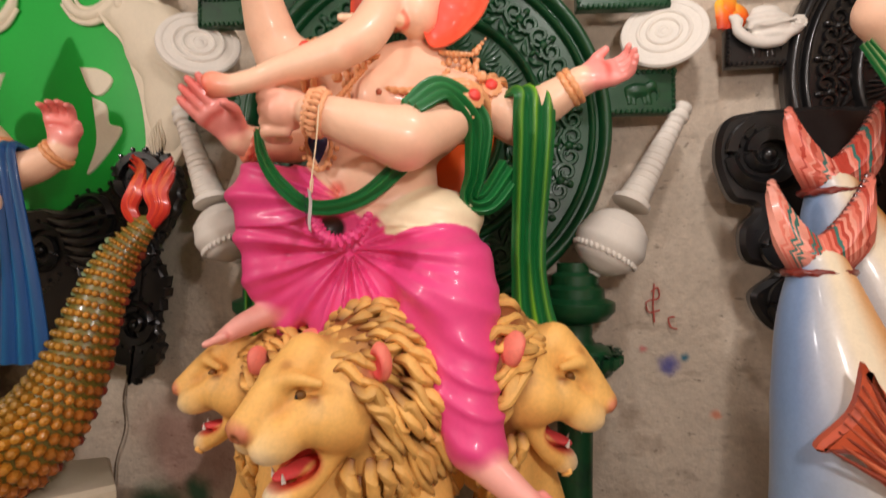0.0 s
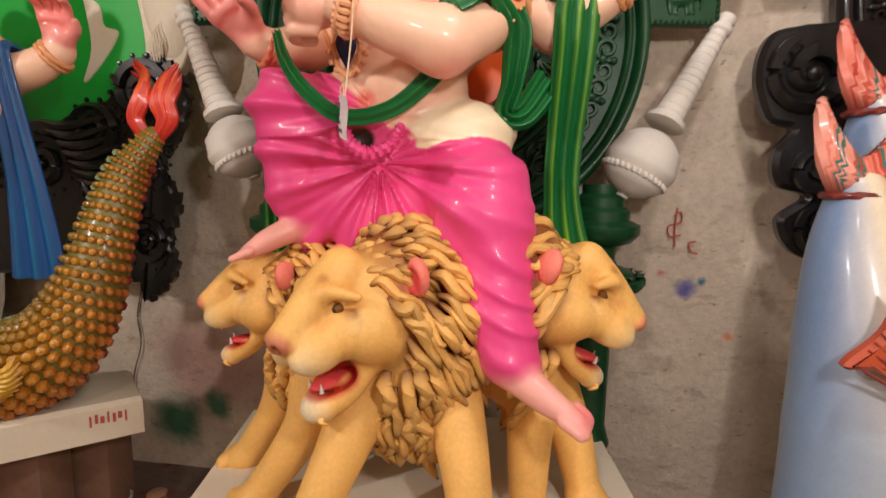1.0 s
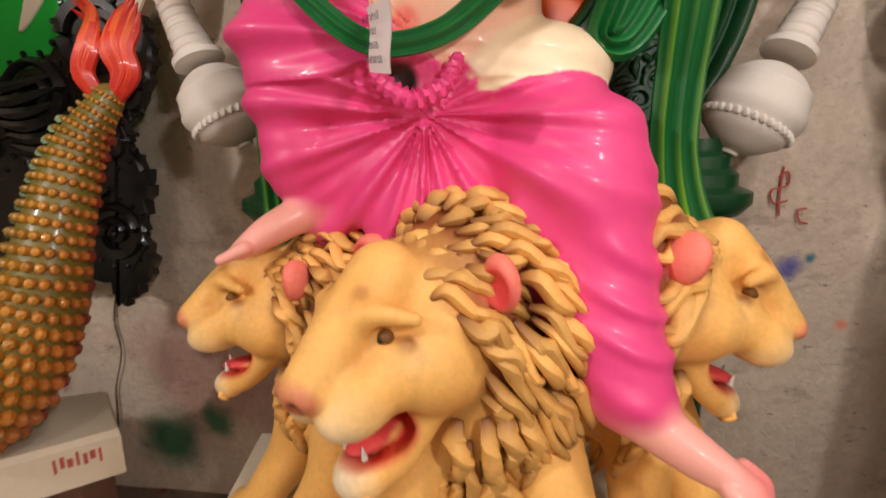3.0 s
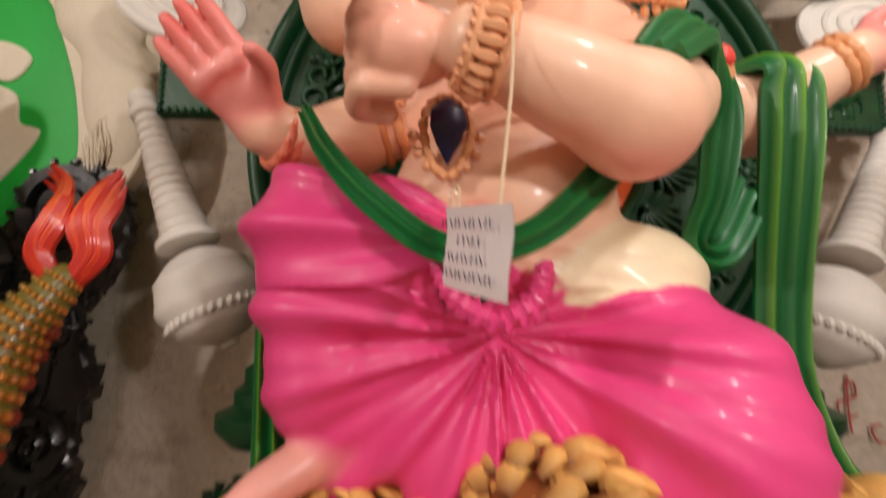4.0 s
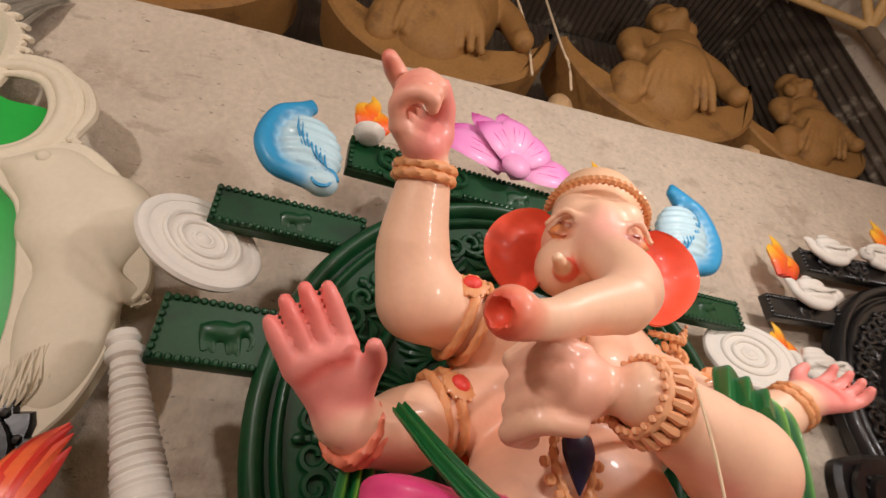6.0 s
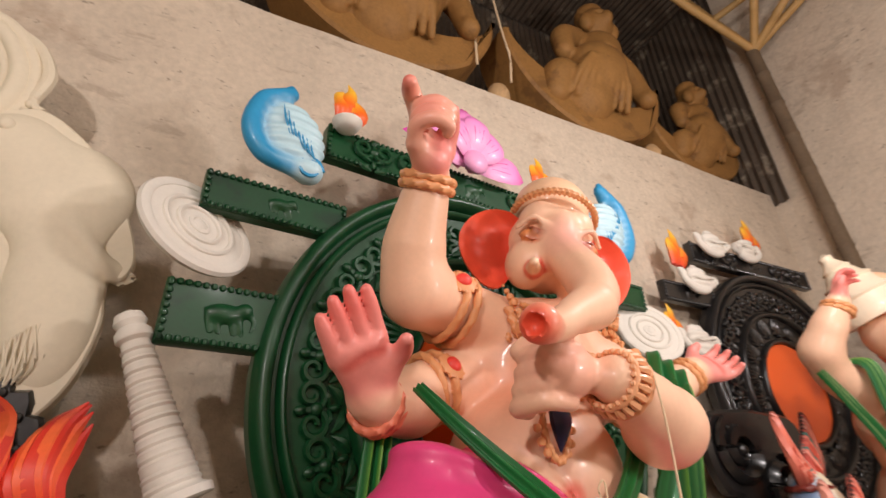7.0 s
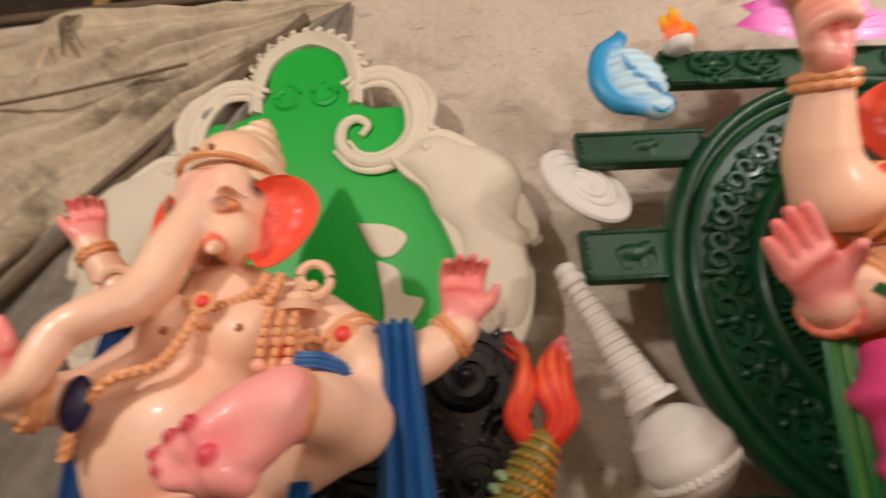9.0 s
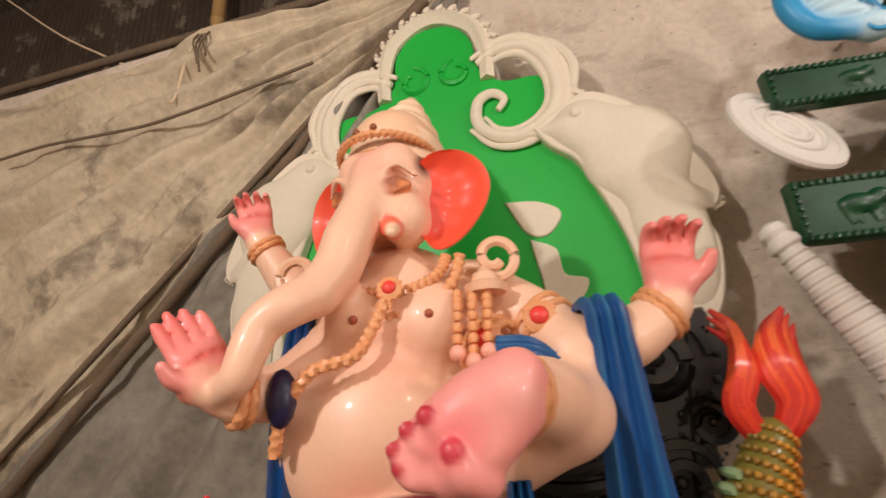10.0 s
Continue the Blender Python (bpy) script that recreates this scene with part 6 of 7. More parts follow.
def scaly_fish():
    """The idol's fish mount: thick scaly tail sweeping up to a flame-red fin."""
    cl = Clay()
    olive, gold, rust = lin(120, 110, 45), lin(205, 140, 45), lin(130, 50, 35)
    path = [(-2.75, 2.06, 0.7), (-2.4, 2.05, 0.64), (-2.08, 2.09, 0.6), (-1.8, 2.15, 0.68), (-1.66, 2.22, 0.9), (-1.6, 2.29, 1.18), (-1.54, 2.37, 1.44), (-1.44, 2.42, 1.62)]
    rad = [0.2, 0.2, 0.19, 0.175, 0.14, 0.11, 0.085, 0.05]
    cl.limb(path, rad, olive, 0.03, n=40)
    cl.skin(0.01)
    n = 44
    p = spline(path, n)
    r = np.interp(np.linspace(0, 1, n), np.linspace(0, 1, len(rad)), rad)
    t = np.gradient(p, axis=0)
    t /= np.linalg.norm(t, axis=1)[:, None]
    for i in range(8, n):
        s = unit(np.cross(t[i], V(0, -1, 0)))
        w = V(0, -1, 0) - t[i] * (V(0, -1, 0) @ t[i])
        w = unit(w)
        m = 11
        for k in range(m):
            a = math.pi * (0.02 + 0.96 * (k + 0.5 * (i % 2)) / m)
            e = s * math.cos(a) + w * math.sin(a)
            c = p[i] + e * r[i] * 0.99
            g = (k + 0.5) / m
            col = np.asarray(gold) * (1 - abs(g - 0.45) * 1.5) + np.asarray(rust) * max(0, 1 - g * 2.2) + np.asarray(lin(70, 95, 45)) * max(0, g - 0.3)
            rot = np.stack([unit(np.cross(t[i], e)), t[i], e], 1)
            cl.ball(c + e * 0.004, V(r[i] * 0.15, r[i] * 0.16, r[i] * 0.2), np.clip(col, 0, 1) * random.uniform(0.8, 1.15), 7, rot)
    # pale belly plates along the inner edge
    for i in range(14, n - 4):
        s = unit(np.cross(t[i], V(0, -1, 0)))
        cl.sweep([p[i] - s * r[i] + V(0, -0.05, 0), p[i] - s * r[i] * 1.12 + V(0, -0.02, 0), p[i] - s * r[i] * 1.05 + V(0, 0.05, 0)], [0.012, 0.016, 0.01], lin(150, 175, 130), n=6, sides=6)
        if i % 2:
            cl.ball(p[i] + s * r[i] * 1.04, V(0.022, 0.03, 0.022), rust, 6)
    # red fin of wavy strands in two lobes
    for lobe in (-1, 1):
        for k in range(7):
            u = (k - 3) / 3
            top = V(-1.415 + lobe * (0.095 + 0.02 * u), 2.43, 1.965 - 0.05 * u * u - 0.01 * (lobe > 0))
            b = V(-1.445 + 0.012 * u + lobe * 0.012, 2.42 - 0.012 * (1 - u * u), 1.6)
            mid = (b + top) / 2
            pts = [b, b + (mid - b) * 0.6 + V(lobe * 0.035 + 0.012 * u, -0.02, 0), mid + V(lobe * (-0.005) + 0.02 * u, -0.025, 0.02), top - V(lobe * 0.045, 0.0, 0.06) + V(0.02 * u, 0, 0), top]
            cl.sweep(pts, [0.02, 0.026, 0.026, 0.02, 0.003], [lin(205, 50, 35), FISHRED, lin(240, 110, 60), lin(215, 45, 35)] if k % 2 else [lin(190, 35, 30), lin(220, 60, 40), lin(200, 40, 32)], n=18, sides=7, flat=0.8, up=(0, 1, 0))
    # golden curled fin near the seat
    for k in range(12):
        a = radians(200 + 14 * k)
        c = V(-1.86, 1.93, 0.68)
        cl.sweep([c + V(0.03 * math.cos(a), 0, 0.03 * math.sin(a)), c + V(0.09 * math.cos(a + 0.3), -0.03, 0.09 * math.sin(a + 0.3)), c + V(0.13 * math.cos(a + 0.7), 0.0, 0.12 * math.sin(a + 0.7))], [0.012, 0.018, 0.004], [rust, lin(225, 180, 60), lin(200, 140, 40)], n=10, sides=6)
    return tagged(cl.put("scaly_fish_statue", M_FISH), "painted fish mount with bumpy golden scales and flame-red tail fin", "statue")


scaly_fish()

s = Shell()
PM = Matrix.Translation((-1.47, 2.25, 0.27)) @ Euler((0, 0, radians(33))).to_matrix().to_4x4()
s.slab([(-1.35, 0), (0, 0), (-0.03, 0.42), (-0.3, 0.5), (-1.3, 0.52)], PM, 0.17, WHITE, 0.02)
plinth = tagged(s.put("idol_plinth", M_CREAM), "rough white plaster plinth with red painted scribble", "plinth")
for q in range(7):
    s = Shell()
    w0 = 0.008 + 0.004 * (q % 3)
    mm = PM @ upright((-0.2 + 0.022 * q, -0.002, 0.1 + 0.008 * (q % 2)), 0)
    s.box(mm, (w0, 0.05 - 0.01 * (q % 3), 0.004), (0.5,) * 3, 0)
    s.put("scribble_mark", M_REDSPILL, plinth)
for x, y in ((-2.35, 1.95), (-1.95, 2.2), (-1.8, 2.42), (-2.5, 2.05)):
    s = Shell()
    s.box(Matrix.Translation((x, y, -0.025)), (0.2, 0.2, 0.59), (0.5,) * 3, 0.012)
    tagged(s.put("support_block", M_BRICK), "rough cement block holding up the plinth", "block", "plinth supports")


# the panel: bright green field in a cream carved border with scrolls and two birds
def back_panel():
    m = upright((-2.27, wall_y(-2.27, 0.17), 0), YAW)
    t = thing("back_panel", "cream carved back panel with a bright green field", "panel")
    fld = [(-0.46, 0.9), (0.46, 0.9), (0.7, 1.5), (0.82, 2.05), (0.8, 2.35), (0.72, 2.6), (0.58, 2.78), (0.50, 2.95), (0.46, 3.08), (0.30, 3.1), (0.20, 3.2), (0.18, 3.36), (0.08, 3.47),
           (-0.08, 3.47), (-0.18, 3.36), (-0.2, 3.2), (-0.30, 3.1), (-0.46, 3.08), (-0.50, 2.95), (-0.58, 2.78), (-0.72, 2.6), (-0.8, 2.35), (-0.82, 2.05), (-0.7, 1.5)]
    o = spline(fld + [fld[0]], 120)[:-1]
    s = Shell()
    s.slab(o, m, 0.03, (0.5,) * 3, 0.004)
    s.put("green_field", M_SCREEN, t, "flat bright green painted field")
    for sx in (1, -1):
        bird = [(0.4, 2.8), (0.5, 2.86), (0.62, 2.92), (0.74, 2.86), (0.86, 2.74), (0.95, 2.58), (1.0, 2.44), (0.98, 2.36), (0.93, 2.36), (0.96, 2.22), (0.92, 2.02), (0.8, 1.86), (0.72, 1.8), (0.69, 1.95), (0.7, 2.1), (0.67, 2.3), (0.61, 2.48), (0.545, 2.63), (0.46, 2.71)]
        q = spline([(sx * a, b) for a, b in bird] + [(sx * bird[0][0], bird[0][1])], 110)[:-1]
        s = Shell()
        s.slab(q, m @ Matrix.Translation((0, 0, 0.02)), 0.06, (0.5,) * 3, 0.006)
        b = s.put("bird", M_CREAM, t, "unpainted cream carved bird")
        c = Clay(m)
        g = (0.5,) * 3
        c.lump((sx * 0.6, 2.77, 0.06), (0.13, 0.12, 0.06), g, 0.05)
        c.lump((sx * 0.76, 2.62, 0.06), (0.2, 0.2, 0.07), g, 0.06, rot=(0, 0, -40 * sx))
        c.lump((sx * 0.82, 2.3, 0.06), (0.13, 0.3, 0.06), g, 0.06, rot=(0, 0, 8 * sx))
        c.limb([(sx * 0.53, 2.77, 0.06), (sx * 0.44, 2.785, 0.055), (sx * 0.37, 2.79, 0.05)], [0.05, 0.028, 0.012], g, 0.03)
        for k in range(4):
            c.limb([(sx * (0.66 + 0.02 * k), 2.6 - 0.022 * k, 0.115), (sx * (0.8 + 0.012 * k), 2.56 - 0.03 * k, 0.115), (sx * (0.9 + 0.01 * k), 2.44 - 0.02 * k, 0.09), (sx * (1.02 - 0.015 * k), 2.38 - 0.012 * k, 0.06)], [0.006, 0.016, 0.016, 0.006], g, 0.008)
        c.skin(0.011)
        c.put("plumage", M_CREAM, b)
        s = Shell()
        s.ball(m @ Vector((sx * 0.57, 2.81, 0.115)), V(0.024, 0.014, 0.024), (0.5,) * 3, 10)
        s.put("eye", M_CREAM, b)
        for k in range(20):
            s = Shell()
            u = k / 19
            x1, z1 = 0.745 + 0.17 * u, 2.0 + 0.22 * u - 0.1 * u * u
            pts = [m @ Vector((sx * (x1 - 0.01), z1 + 0.1, 0.118 - 0.03 * abs(u - 0.45))), m @ Vector((sx * (x1 + 0.012 * math.sin(3 * k)), z1, 0.108 - 0.05 * abs(u - 0.4))), m @ Vector((sx * (x1 - 0.015), z1 - 0.07 + 0.02 * u, 0.082))]
            s.sweep([tuple(q) for q in pts], [0.002, 0.006, 0.002], (0.5,) * 3, n=10, sides=5)
            s.put("feather", M_CREAM, b)
        # C-shaped scroll over the bird, fluted in three strands and curling in at its foot
        cee = [(0.2, 3.2), (0.3, 3.25), (0.42, 3.23), (0.51, 3.1), (0.52, 2.95), (0.46, 2.85), (0.35, 2.8), (0.25, 2.82), (0.18, 2.9), (0.19, 3.0), (0.25, 3.03), (0.3, 2.99), (0.27, 2.94)]
        cen = V(0.34, 3.02)
        up = tuple(m.to_3x3() @ Vector((0, 0, 1)))
        for off, rad, dz in ((0.0, 0.03, 0.05), (0.042, 0.022, 0.046), (-0.038, 0.018, 0.044)):
            s = Shell()
            pts = []
            for q in (cee if off == 0 else cee[:9]):
                e = unit(V(*q) - cen)
                pts.append(tuple(m @ Vector((sx * (q[0] + e[0] * off), q[1] + e[1] * off, dz))))
            s.sweep(pts, [0.5 * rad, rad, 1.15 * rad, rad, 0.9 * rad, 0.7 * rad, 0.45 * rad], (0.5,) * 3, n=80, sides=9, flat=0.9, up=up)
            s.put("scroll", M_CREAM, t, "cream fluted scroll")
        s = Shell()
        s.sweep([tuple(m @ Vector((sx * a, b, 0.05))) for a, b in ((0.42, 3.28), (0.54, 3.2), (0.6, 3.08), (0.585, 2.96), (0.62, 2.93))], [0.008, 0.02, 0.024, 0.018, 0.012], (0.5,) * 3, n=40, sides=8, up=up)
        s.put("moulding", M_CREAM, t)
        for k in range(6):
            s = Shell()
            s.ball(m @ Vector((sx * (0.6 - 0.006 * k), 3.04 - 0.032 * k, 0.055)), 0.016, (0.5,) * 3, 8)
            s.put("bead", M_CREAM, t)
        # bare cream patch and lower wing in the field
        for pa in ([(0.25, 2.52), (0.38, 2.5), (0.46, 2.44), (0.4, 2.36), (0.32, 2.38)], [(0.33, 2.35), (0.42, 2.3), (0.44, 2.2), (0.52, 2.16), (0.42, 2.02), (0.3, 1.92), (0.36, 2.1)]):
            s = Shell()
            s.slab([(sx * a, b) for a, b in spline(pa + [pa[0]], 40)[:-1]], m @ Matrix.Translation((0, 0, 0.028)), 0.014, (0.5,) * 3, 0.005)
            s.put("bare_patch", M_CREAM, t, "bare cream carved wing")
        s = Shell()
        pts = []
        for k in range(16):
            a = k / 15 * 1.9 * math.pi
            r = 0.075 * (1 - 0.55 * k / 15)
            pts.append(tuple(m @ Vector((sx * (0.1 + r * math.cos(a + 1.7)), 3.2 + r * math.sin(a + 1.7), 0.03))))
        s.sweep(pts, [0.012, 0.02, 0.012], (0.5,) * 3, n=40, sides=7)
        s.put("green_scroll", M_SCREEN, t)
    # top arch with little curls
    s = Shell()
    s.sweep([tuple(m @ Vector((a, b, 0.035))) for a, b in ((-0.24, 3.12), (-0.24, 3.28), (-0.18, 3.44), (0, 3.53), (0.18, 3.44), (0.24, 3.28), (0.24, 3.12))], [0.03, 0.035, 0.04, 0.035, 0.03], (0.5,) * 3, n=60, sides=10, ripple=4)
    s.put("top_arch", M_CREAM, t)
    for k in range(15):
        a = math.pi * (0.0 + k / 14)
        cx, cz = 0.275 * math.cos(a), 3.25 + 0.31 * math.sin(a)
        s = Shell()
        pts = [tuple(m @ Vector((cx + 0.032 * (1 - q / 13) * math.cos(a + q * 0.55), cz + 0.032 * (1 - q / 13) * math.sin(a + q * 0.55), 0.04))) for q in range(11)]
        s.sweep(pts, [0.012, 0.016, 0.014], (0.5,) * 3, n=24, sides=7)
        s.put("curl", M_CREAM, t)
    return t


back_panel()


# black carved seat behind the fish
def black_seat():
    m = upright((-2.1, wall_y(-2.1, 0.215), 0), YAW)
    t = thing("black_carving", "glossy black carved seat back with scrolls and leaves", "carving")
    o = spline([(-0.6, 0.9), (0.3, 0.9), (0.45, 0.78), (0.62, 0.95), (0.6, 1.12), (0.66, 1.32), (0.58, 1.5), (0.7, 1.68), (0.74, 1.86), (0.62, 2.04), (0.46, 2.0), (0.3, 1.84), (0, 1.72), (-0.6, 1.68), (-0.6, 0.9)], 120)[:-1]
    o = o + 0.012 * np.column_stack([np.sin(np.arange(119) * 1.9), np.cos(np.arange(119) * 2.3)])
    s = Shell()
    s.slab(o, m, 0.05, (0.5,) * 3, 0.012)
    s.put("carved_board", M_BLACK, t)
    for cx, cz, r, sg in ((0.5, 1.86, 0.16, 1), (0.48, 1.1, 0.13, -1), (0.22, 1.66, 0.15, -1), (0.5, 1.5, 0.12, 1), (-0.35, 1.55, 0.16, 1), (-0.55, 1.4, 0.12, -1), (-0.1, 1.5, 0.15, 1), (0.62, 1.66, 0.08, -1), (0.25, 1.4, 0.13, 1)):
        s = Shell()
        pts = []
        for k in range(24):
            a = k / 23 * 3.4 * math.pi
            rr = r * (1 - 0.8 * k / 23)
            pts.append(tuple(m @ Vector((cx + sg * rr * math.cos(a), cz + rr * math.sin(a), 0.06))))
        s.sweep(pts, np.array([0.1, 0.18, 0.15, 0.1]) * r, (0.5,) * 3, n=60, sides=8, ripple=3)
        s.ball(m @ Vector((cx, cz, 0.07)), r * 0.16, (0.5,) * 3, 10)
        for k in range(14):
            a = 2 * math.pi * k / 14
            s.ball(m @ Vector((cx + 1.12 * r * math.cos(a), cz + 1.12 * r * math.sin(a), 0.05)), r * 0.09, (0.5,) * 3, 6)
        s.put("scroll", M_BLACK, t)
    for k in range(10):
        s = Shell()
        z = 1.72 - 0.05 * k
        s.sweep([tuple(m @ Vector(q)) for q in ((-0.1 + 0.03 * k, z, 0.05), (0.1 + 0.03 * k, z - 0.03, 0.09), (0.3 + 0.02 * k, z + 0.02, 0.06))], [0.01, 0.028, 0.01], (0.5,) * 3, n=14, sides=7)
        s.put("fold", M_BLACK, t)
    return t


black_seat()
s = Shell()
s.lathe((-2.74, 2.0, 1.08), (-2.72, 2.0, 1.63), [(0, 0.016), (0.5, 0.014), (0.52, 0.004)], (0.5,) * 3, 12)
tagged(s.put("red_stick", M_RED), "bright red painted stick by the second idol", "stick")


# tarpaulins hanging over the wall's far end
def tarp(name, mat, rays, label, off):
    """Cloth gathered at one point on the wall's top and fanned out in folds; rays are its first and last angle."""
    s = Shell()
    ax, az = -2.08, TARP_TOP + 0.02
    nr, na = 40, 90
    v = []
    for i in range(nr + 1):
        for j in range(na + 1):
            th = radians(rays[0] + (rays[1] - rays[0]) * j / na)
            r = 0.02 + 3.9 * (i / nr) ** 1.1
            x, z = ax - r * math.cos(th), az - r * math.sin(th)
            w = 0.5 + 0.5 * abs(math.sin(th * 19 + 0.8 * math.sin(r * 1.9))) ** 0.6 + 0.25 * math.sin(th * 57 + r) + 0.6 * noise.noise((x * 2.2, z * 2.2, 0.4))
            d = 0.02 + off + 0.12 * min(1, r) * w + 0.035 * noise.noise((x * 6, z * 6, 3))
            z = max(z, FLOOR_Z + 0.02)
            v.append((x, wall_y(x) - d, z))
    f = [(i * (na + 1) + j, i * (na + 1) + j + 1, (i + 1) * (na + 1) + j + 1, (i + 1) * (na + 1) + j) for i in range(nr) for j in range(na)]
    s.add(v, f, (0.5,) * 3)
    ob = s.put(name, mat)
    return tagged(ob, label, "tarpaulin", kind="structure")


tarp("tarpaulin_upper", M_TARP, (1.0, 46), "dusty beige tarpaulin hanging in radiating folds", 0.0)
tarp("tarpaulin_lower", M_GREYTARP, (45, 80), "dark grey crumpled tarpaulin under the folds", 0.02)
for a, r in ((46.5, 0.03), (43.5, 0.018)):
    th = radians(a)
    q0 = V(-2.3, wall_y(-2.3, 0.17), TARP_TOP - 0.22 * math.tan(th))
    q1 = V(-4.9, wall_y(-4.9, 0.2), TARP_TOP - 2.82 * math.tan(th))
    pole("bamboo_pole", q0, q1, r, M_WOOD, "dark weathered pole holding the tarpaulin down")
pole("bamboo_pole", (-5.6, wall_y(-5.6) + 0.1, 4.25), (-2.6, wall_y(-2.6) + 0.1, 4.22), 0.03, M_WOOD, "pole lying along the wall's top")
pole("bamboo_pole", (-4.3, wall_y(-4.3) + 0.9, 3.9), (-4.3, wall_y(-4.3) + 0.9, 6.6), 0.06, label="bamboo upright in front of the tin")
for x, z, dz in ((-3.75, 3.55, 0.45),):
    s = Shell()
    s.sweep([(x + 0.1, wall_y(x, 0.14), z + dz), (x + 0.04, wall_y(x, 0.16), z + dz * 0.5), (x, wall_y(x, 0.15), z), (x - 0.02, wall_y(x, 0.16), z - 0.06)], [0.006], (0.5,) * 3, n=14, sides=5)
    tagged(s.put("tie_string", M_STRING), "loose tie string hanging on the tarpaulin", "string", "tie strings")


def cord(name, pts, r, mat, label, n=40):
    s = Shell()
    s.sweep(pts, [r], (0.5,) * 3, n=n, sides=6)
    return tagged(s.put(name, mat), label, "cord", "cords over the tarpaulin")


cord("seam_cord", [(-4.95, 3.28, 3.37), (-4.6, 3.22, 3.385), (-4.28, 3.17, 3.37), (-3.91, 3.11, 3.35), (-3.65, 3.06, 3.36), (-3.34, 3.01, 3.4), (-2.89, 2.94, 3.47)], 0.009, M_WOOD, "dark cord sewn along the tarpaulin's seam")
cord("slack_wire", [(-6.15, 3.95, 5.56), (-5.35, 3.82, 4.88), (-4.82, 3.73, 4.5), (-4.58, 3.7, 4.34)], 0.008, M_STRING, "pale slack wire before the dark tin")
for x, ln in ((-3.62, 0.24), (-3.6, 0.3), (-3.57, 0.2), (-3.64, 0.17)):
    cord("frayed_tie", [(x + 0.02, wall_y(x, 0.17), 3.93), (x, wall_y(x, 0.2), 3.93 - ln * 0.5), (x + 0.015, wall_y(x, 0.19), 3.93 - ln)], 0.007, M_WOOD, "frayed jute tie hanging over the tarpaulin", 12)


# ---- clay figures on the loft ----
def clay_boat(m, k, seed):
    """A raw clay figure leaning back in a crescent: thick curved slab, torso, head, arms and skirt folds."""
    rnd = random.Random(seed)
    t = thing("clay_figure", "unpainted brown clay figure in a crescent, stored on the loft", "clay figure", "clay figures on the loft")
    out, inn = [], []
    for i in range(31):
        a = math.pi * (1.0 + i / 30) * 1.0
        u = i / 30
        out.append((0.62 * math.cos(a), 0.62 * math.sin(a) * 0.95))
        inn.append((0.60 * math.cos(a) + 0.02, 0.62 * math.sin(a) * 0.95 + 0.27 * math.sin(math.pi * u) ** 0.8 + 0.015))
    s = Shell()
    s.slab(out + inn[::-1], m @ Matrix.Scale(k, 4) @ Matrix.Translation((0, 0, -0.14)), 0.28, CLAY, 0.015)
    s.put("crescent", M_CLAY, t, "thick crescent-shaped clay slab")
    c = Clay(m @ Matrix.Scale(k, 4))
    c.limb([(-0.05, -0.3, 0.05), (0.1, -0.05, 0.08), (0.16, 0.15, 0.08)], [0.2, 0.19, 0.17], CLAY, 0.06)
    c.lump((0.03, -0.12, 0.18), (0.2, 0.19, 0.14), CLAY, 0.06)
    c.limb([(0.26, 0.22, 0.08), (0.38, 0.05, 0.12), (0.42, -0.16, 0.16)], [0.09, 0.075, 0.06], CLAY, 0.03)
    c.limb([(-0.02, 0.22, 0.08), (-0.17, 0.12, 0.14), (-0.2, -0.02, 0.16)], [0.09, 0.075, 0.06], CLAY, 0.03)
    c.limb([(-0.1, -0.3, 0.08), (-0.26, -0.24, 0.14), (-0.3, -0.36, 0.12)], [0.13, 0.1, 0.08], CLAY, 0.05)
    c.lump((0.2, 0.43, 0.1), (0.12, 0.13, 0.13), CLAY, 0.04)
    c.lump((0.2, 0.41, 0.22), (0.035, 0.05, 0.04), CLAY, 0.03)
    for q in (-1, 1):
        c.lump((0.2 + 0.05 * q, 0.45, 0.215), (0.03, 0.02, 0.02), CLAY, 0.01, cut=True)
        c.lump((0.2 + 0.11 * q, 0.4, 0.14), (0.05, 0.07, 0.05), CLAY, 0.02)
    c.lump((0.2, 0.56, 0.08), (0.1, 0.09, 0.1), CLAY, 0.03)
    c.lump((0.42, -0.2, 0.18), (0.06, 0.06, 0.06), CLAY, 0.02)
    for q in range(9):
        x = -0.2 + 0.045 * q
        c.limb([(x * 0.6 + 0.0, -0.14, 0.28), (x, -0.26, 0.25), (x * 1.2, -0.38, 0.18)], [0.02, 0.024, 0.02], CLAY, 0.012)
    c.lump((0.08, 0.05, 0.27), (0.05, 0.035, 0.03), CLAY, 0.015, cut=True)
    c.skin(0.014)
    c.put("figure", M_CLAY, t, "roughly modelled seated figure")
    return t


for x, k, sd in ((-1.95, 1.3, 1), (-0.2, 1.3, 2), (1.5, 1.34, 3), (2.78, 1.0, 4)):
    clay_boat(upright((x, wall_y(x) + 0.3, 4.2 + 0.585 * k), YAW) @ Euler((0, 0, radians(-5 + 2 * sd))).to_matrix().to_4x4(), k, sd)
for x, z, r in ((0.66, 4.32, 0.09), (2.2, 4.3, 0.08)):
    c = Clay()
    y = wall_y(x) + 0.26
    c.lump((x, y, z + 0.04), (r, r * 0.9, r * 1.25), CLAY, 0.02)
    c.lump((x, y - r * 0.85, z + 0.03), (r * 0.2, r * 0.25, r * 0.3), CLAY, 0.02)
    c.limb([(x, y + 0.02, z - 0.1), (x, y + 0.02, z)], [r * 1.1, r * 0.8], CLAY, 0.03)
    c.skin(0.012)
    tagged(c.put("clay_bust", M_PALECLAY), "small pale clay bust between the crescents", "clay figure", "clay busts")
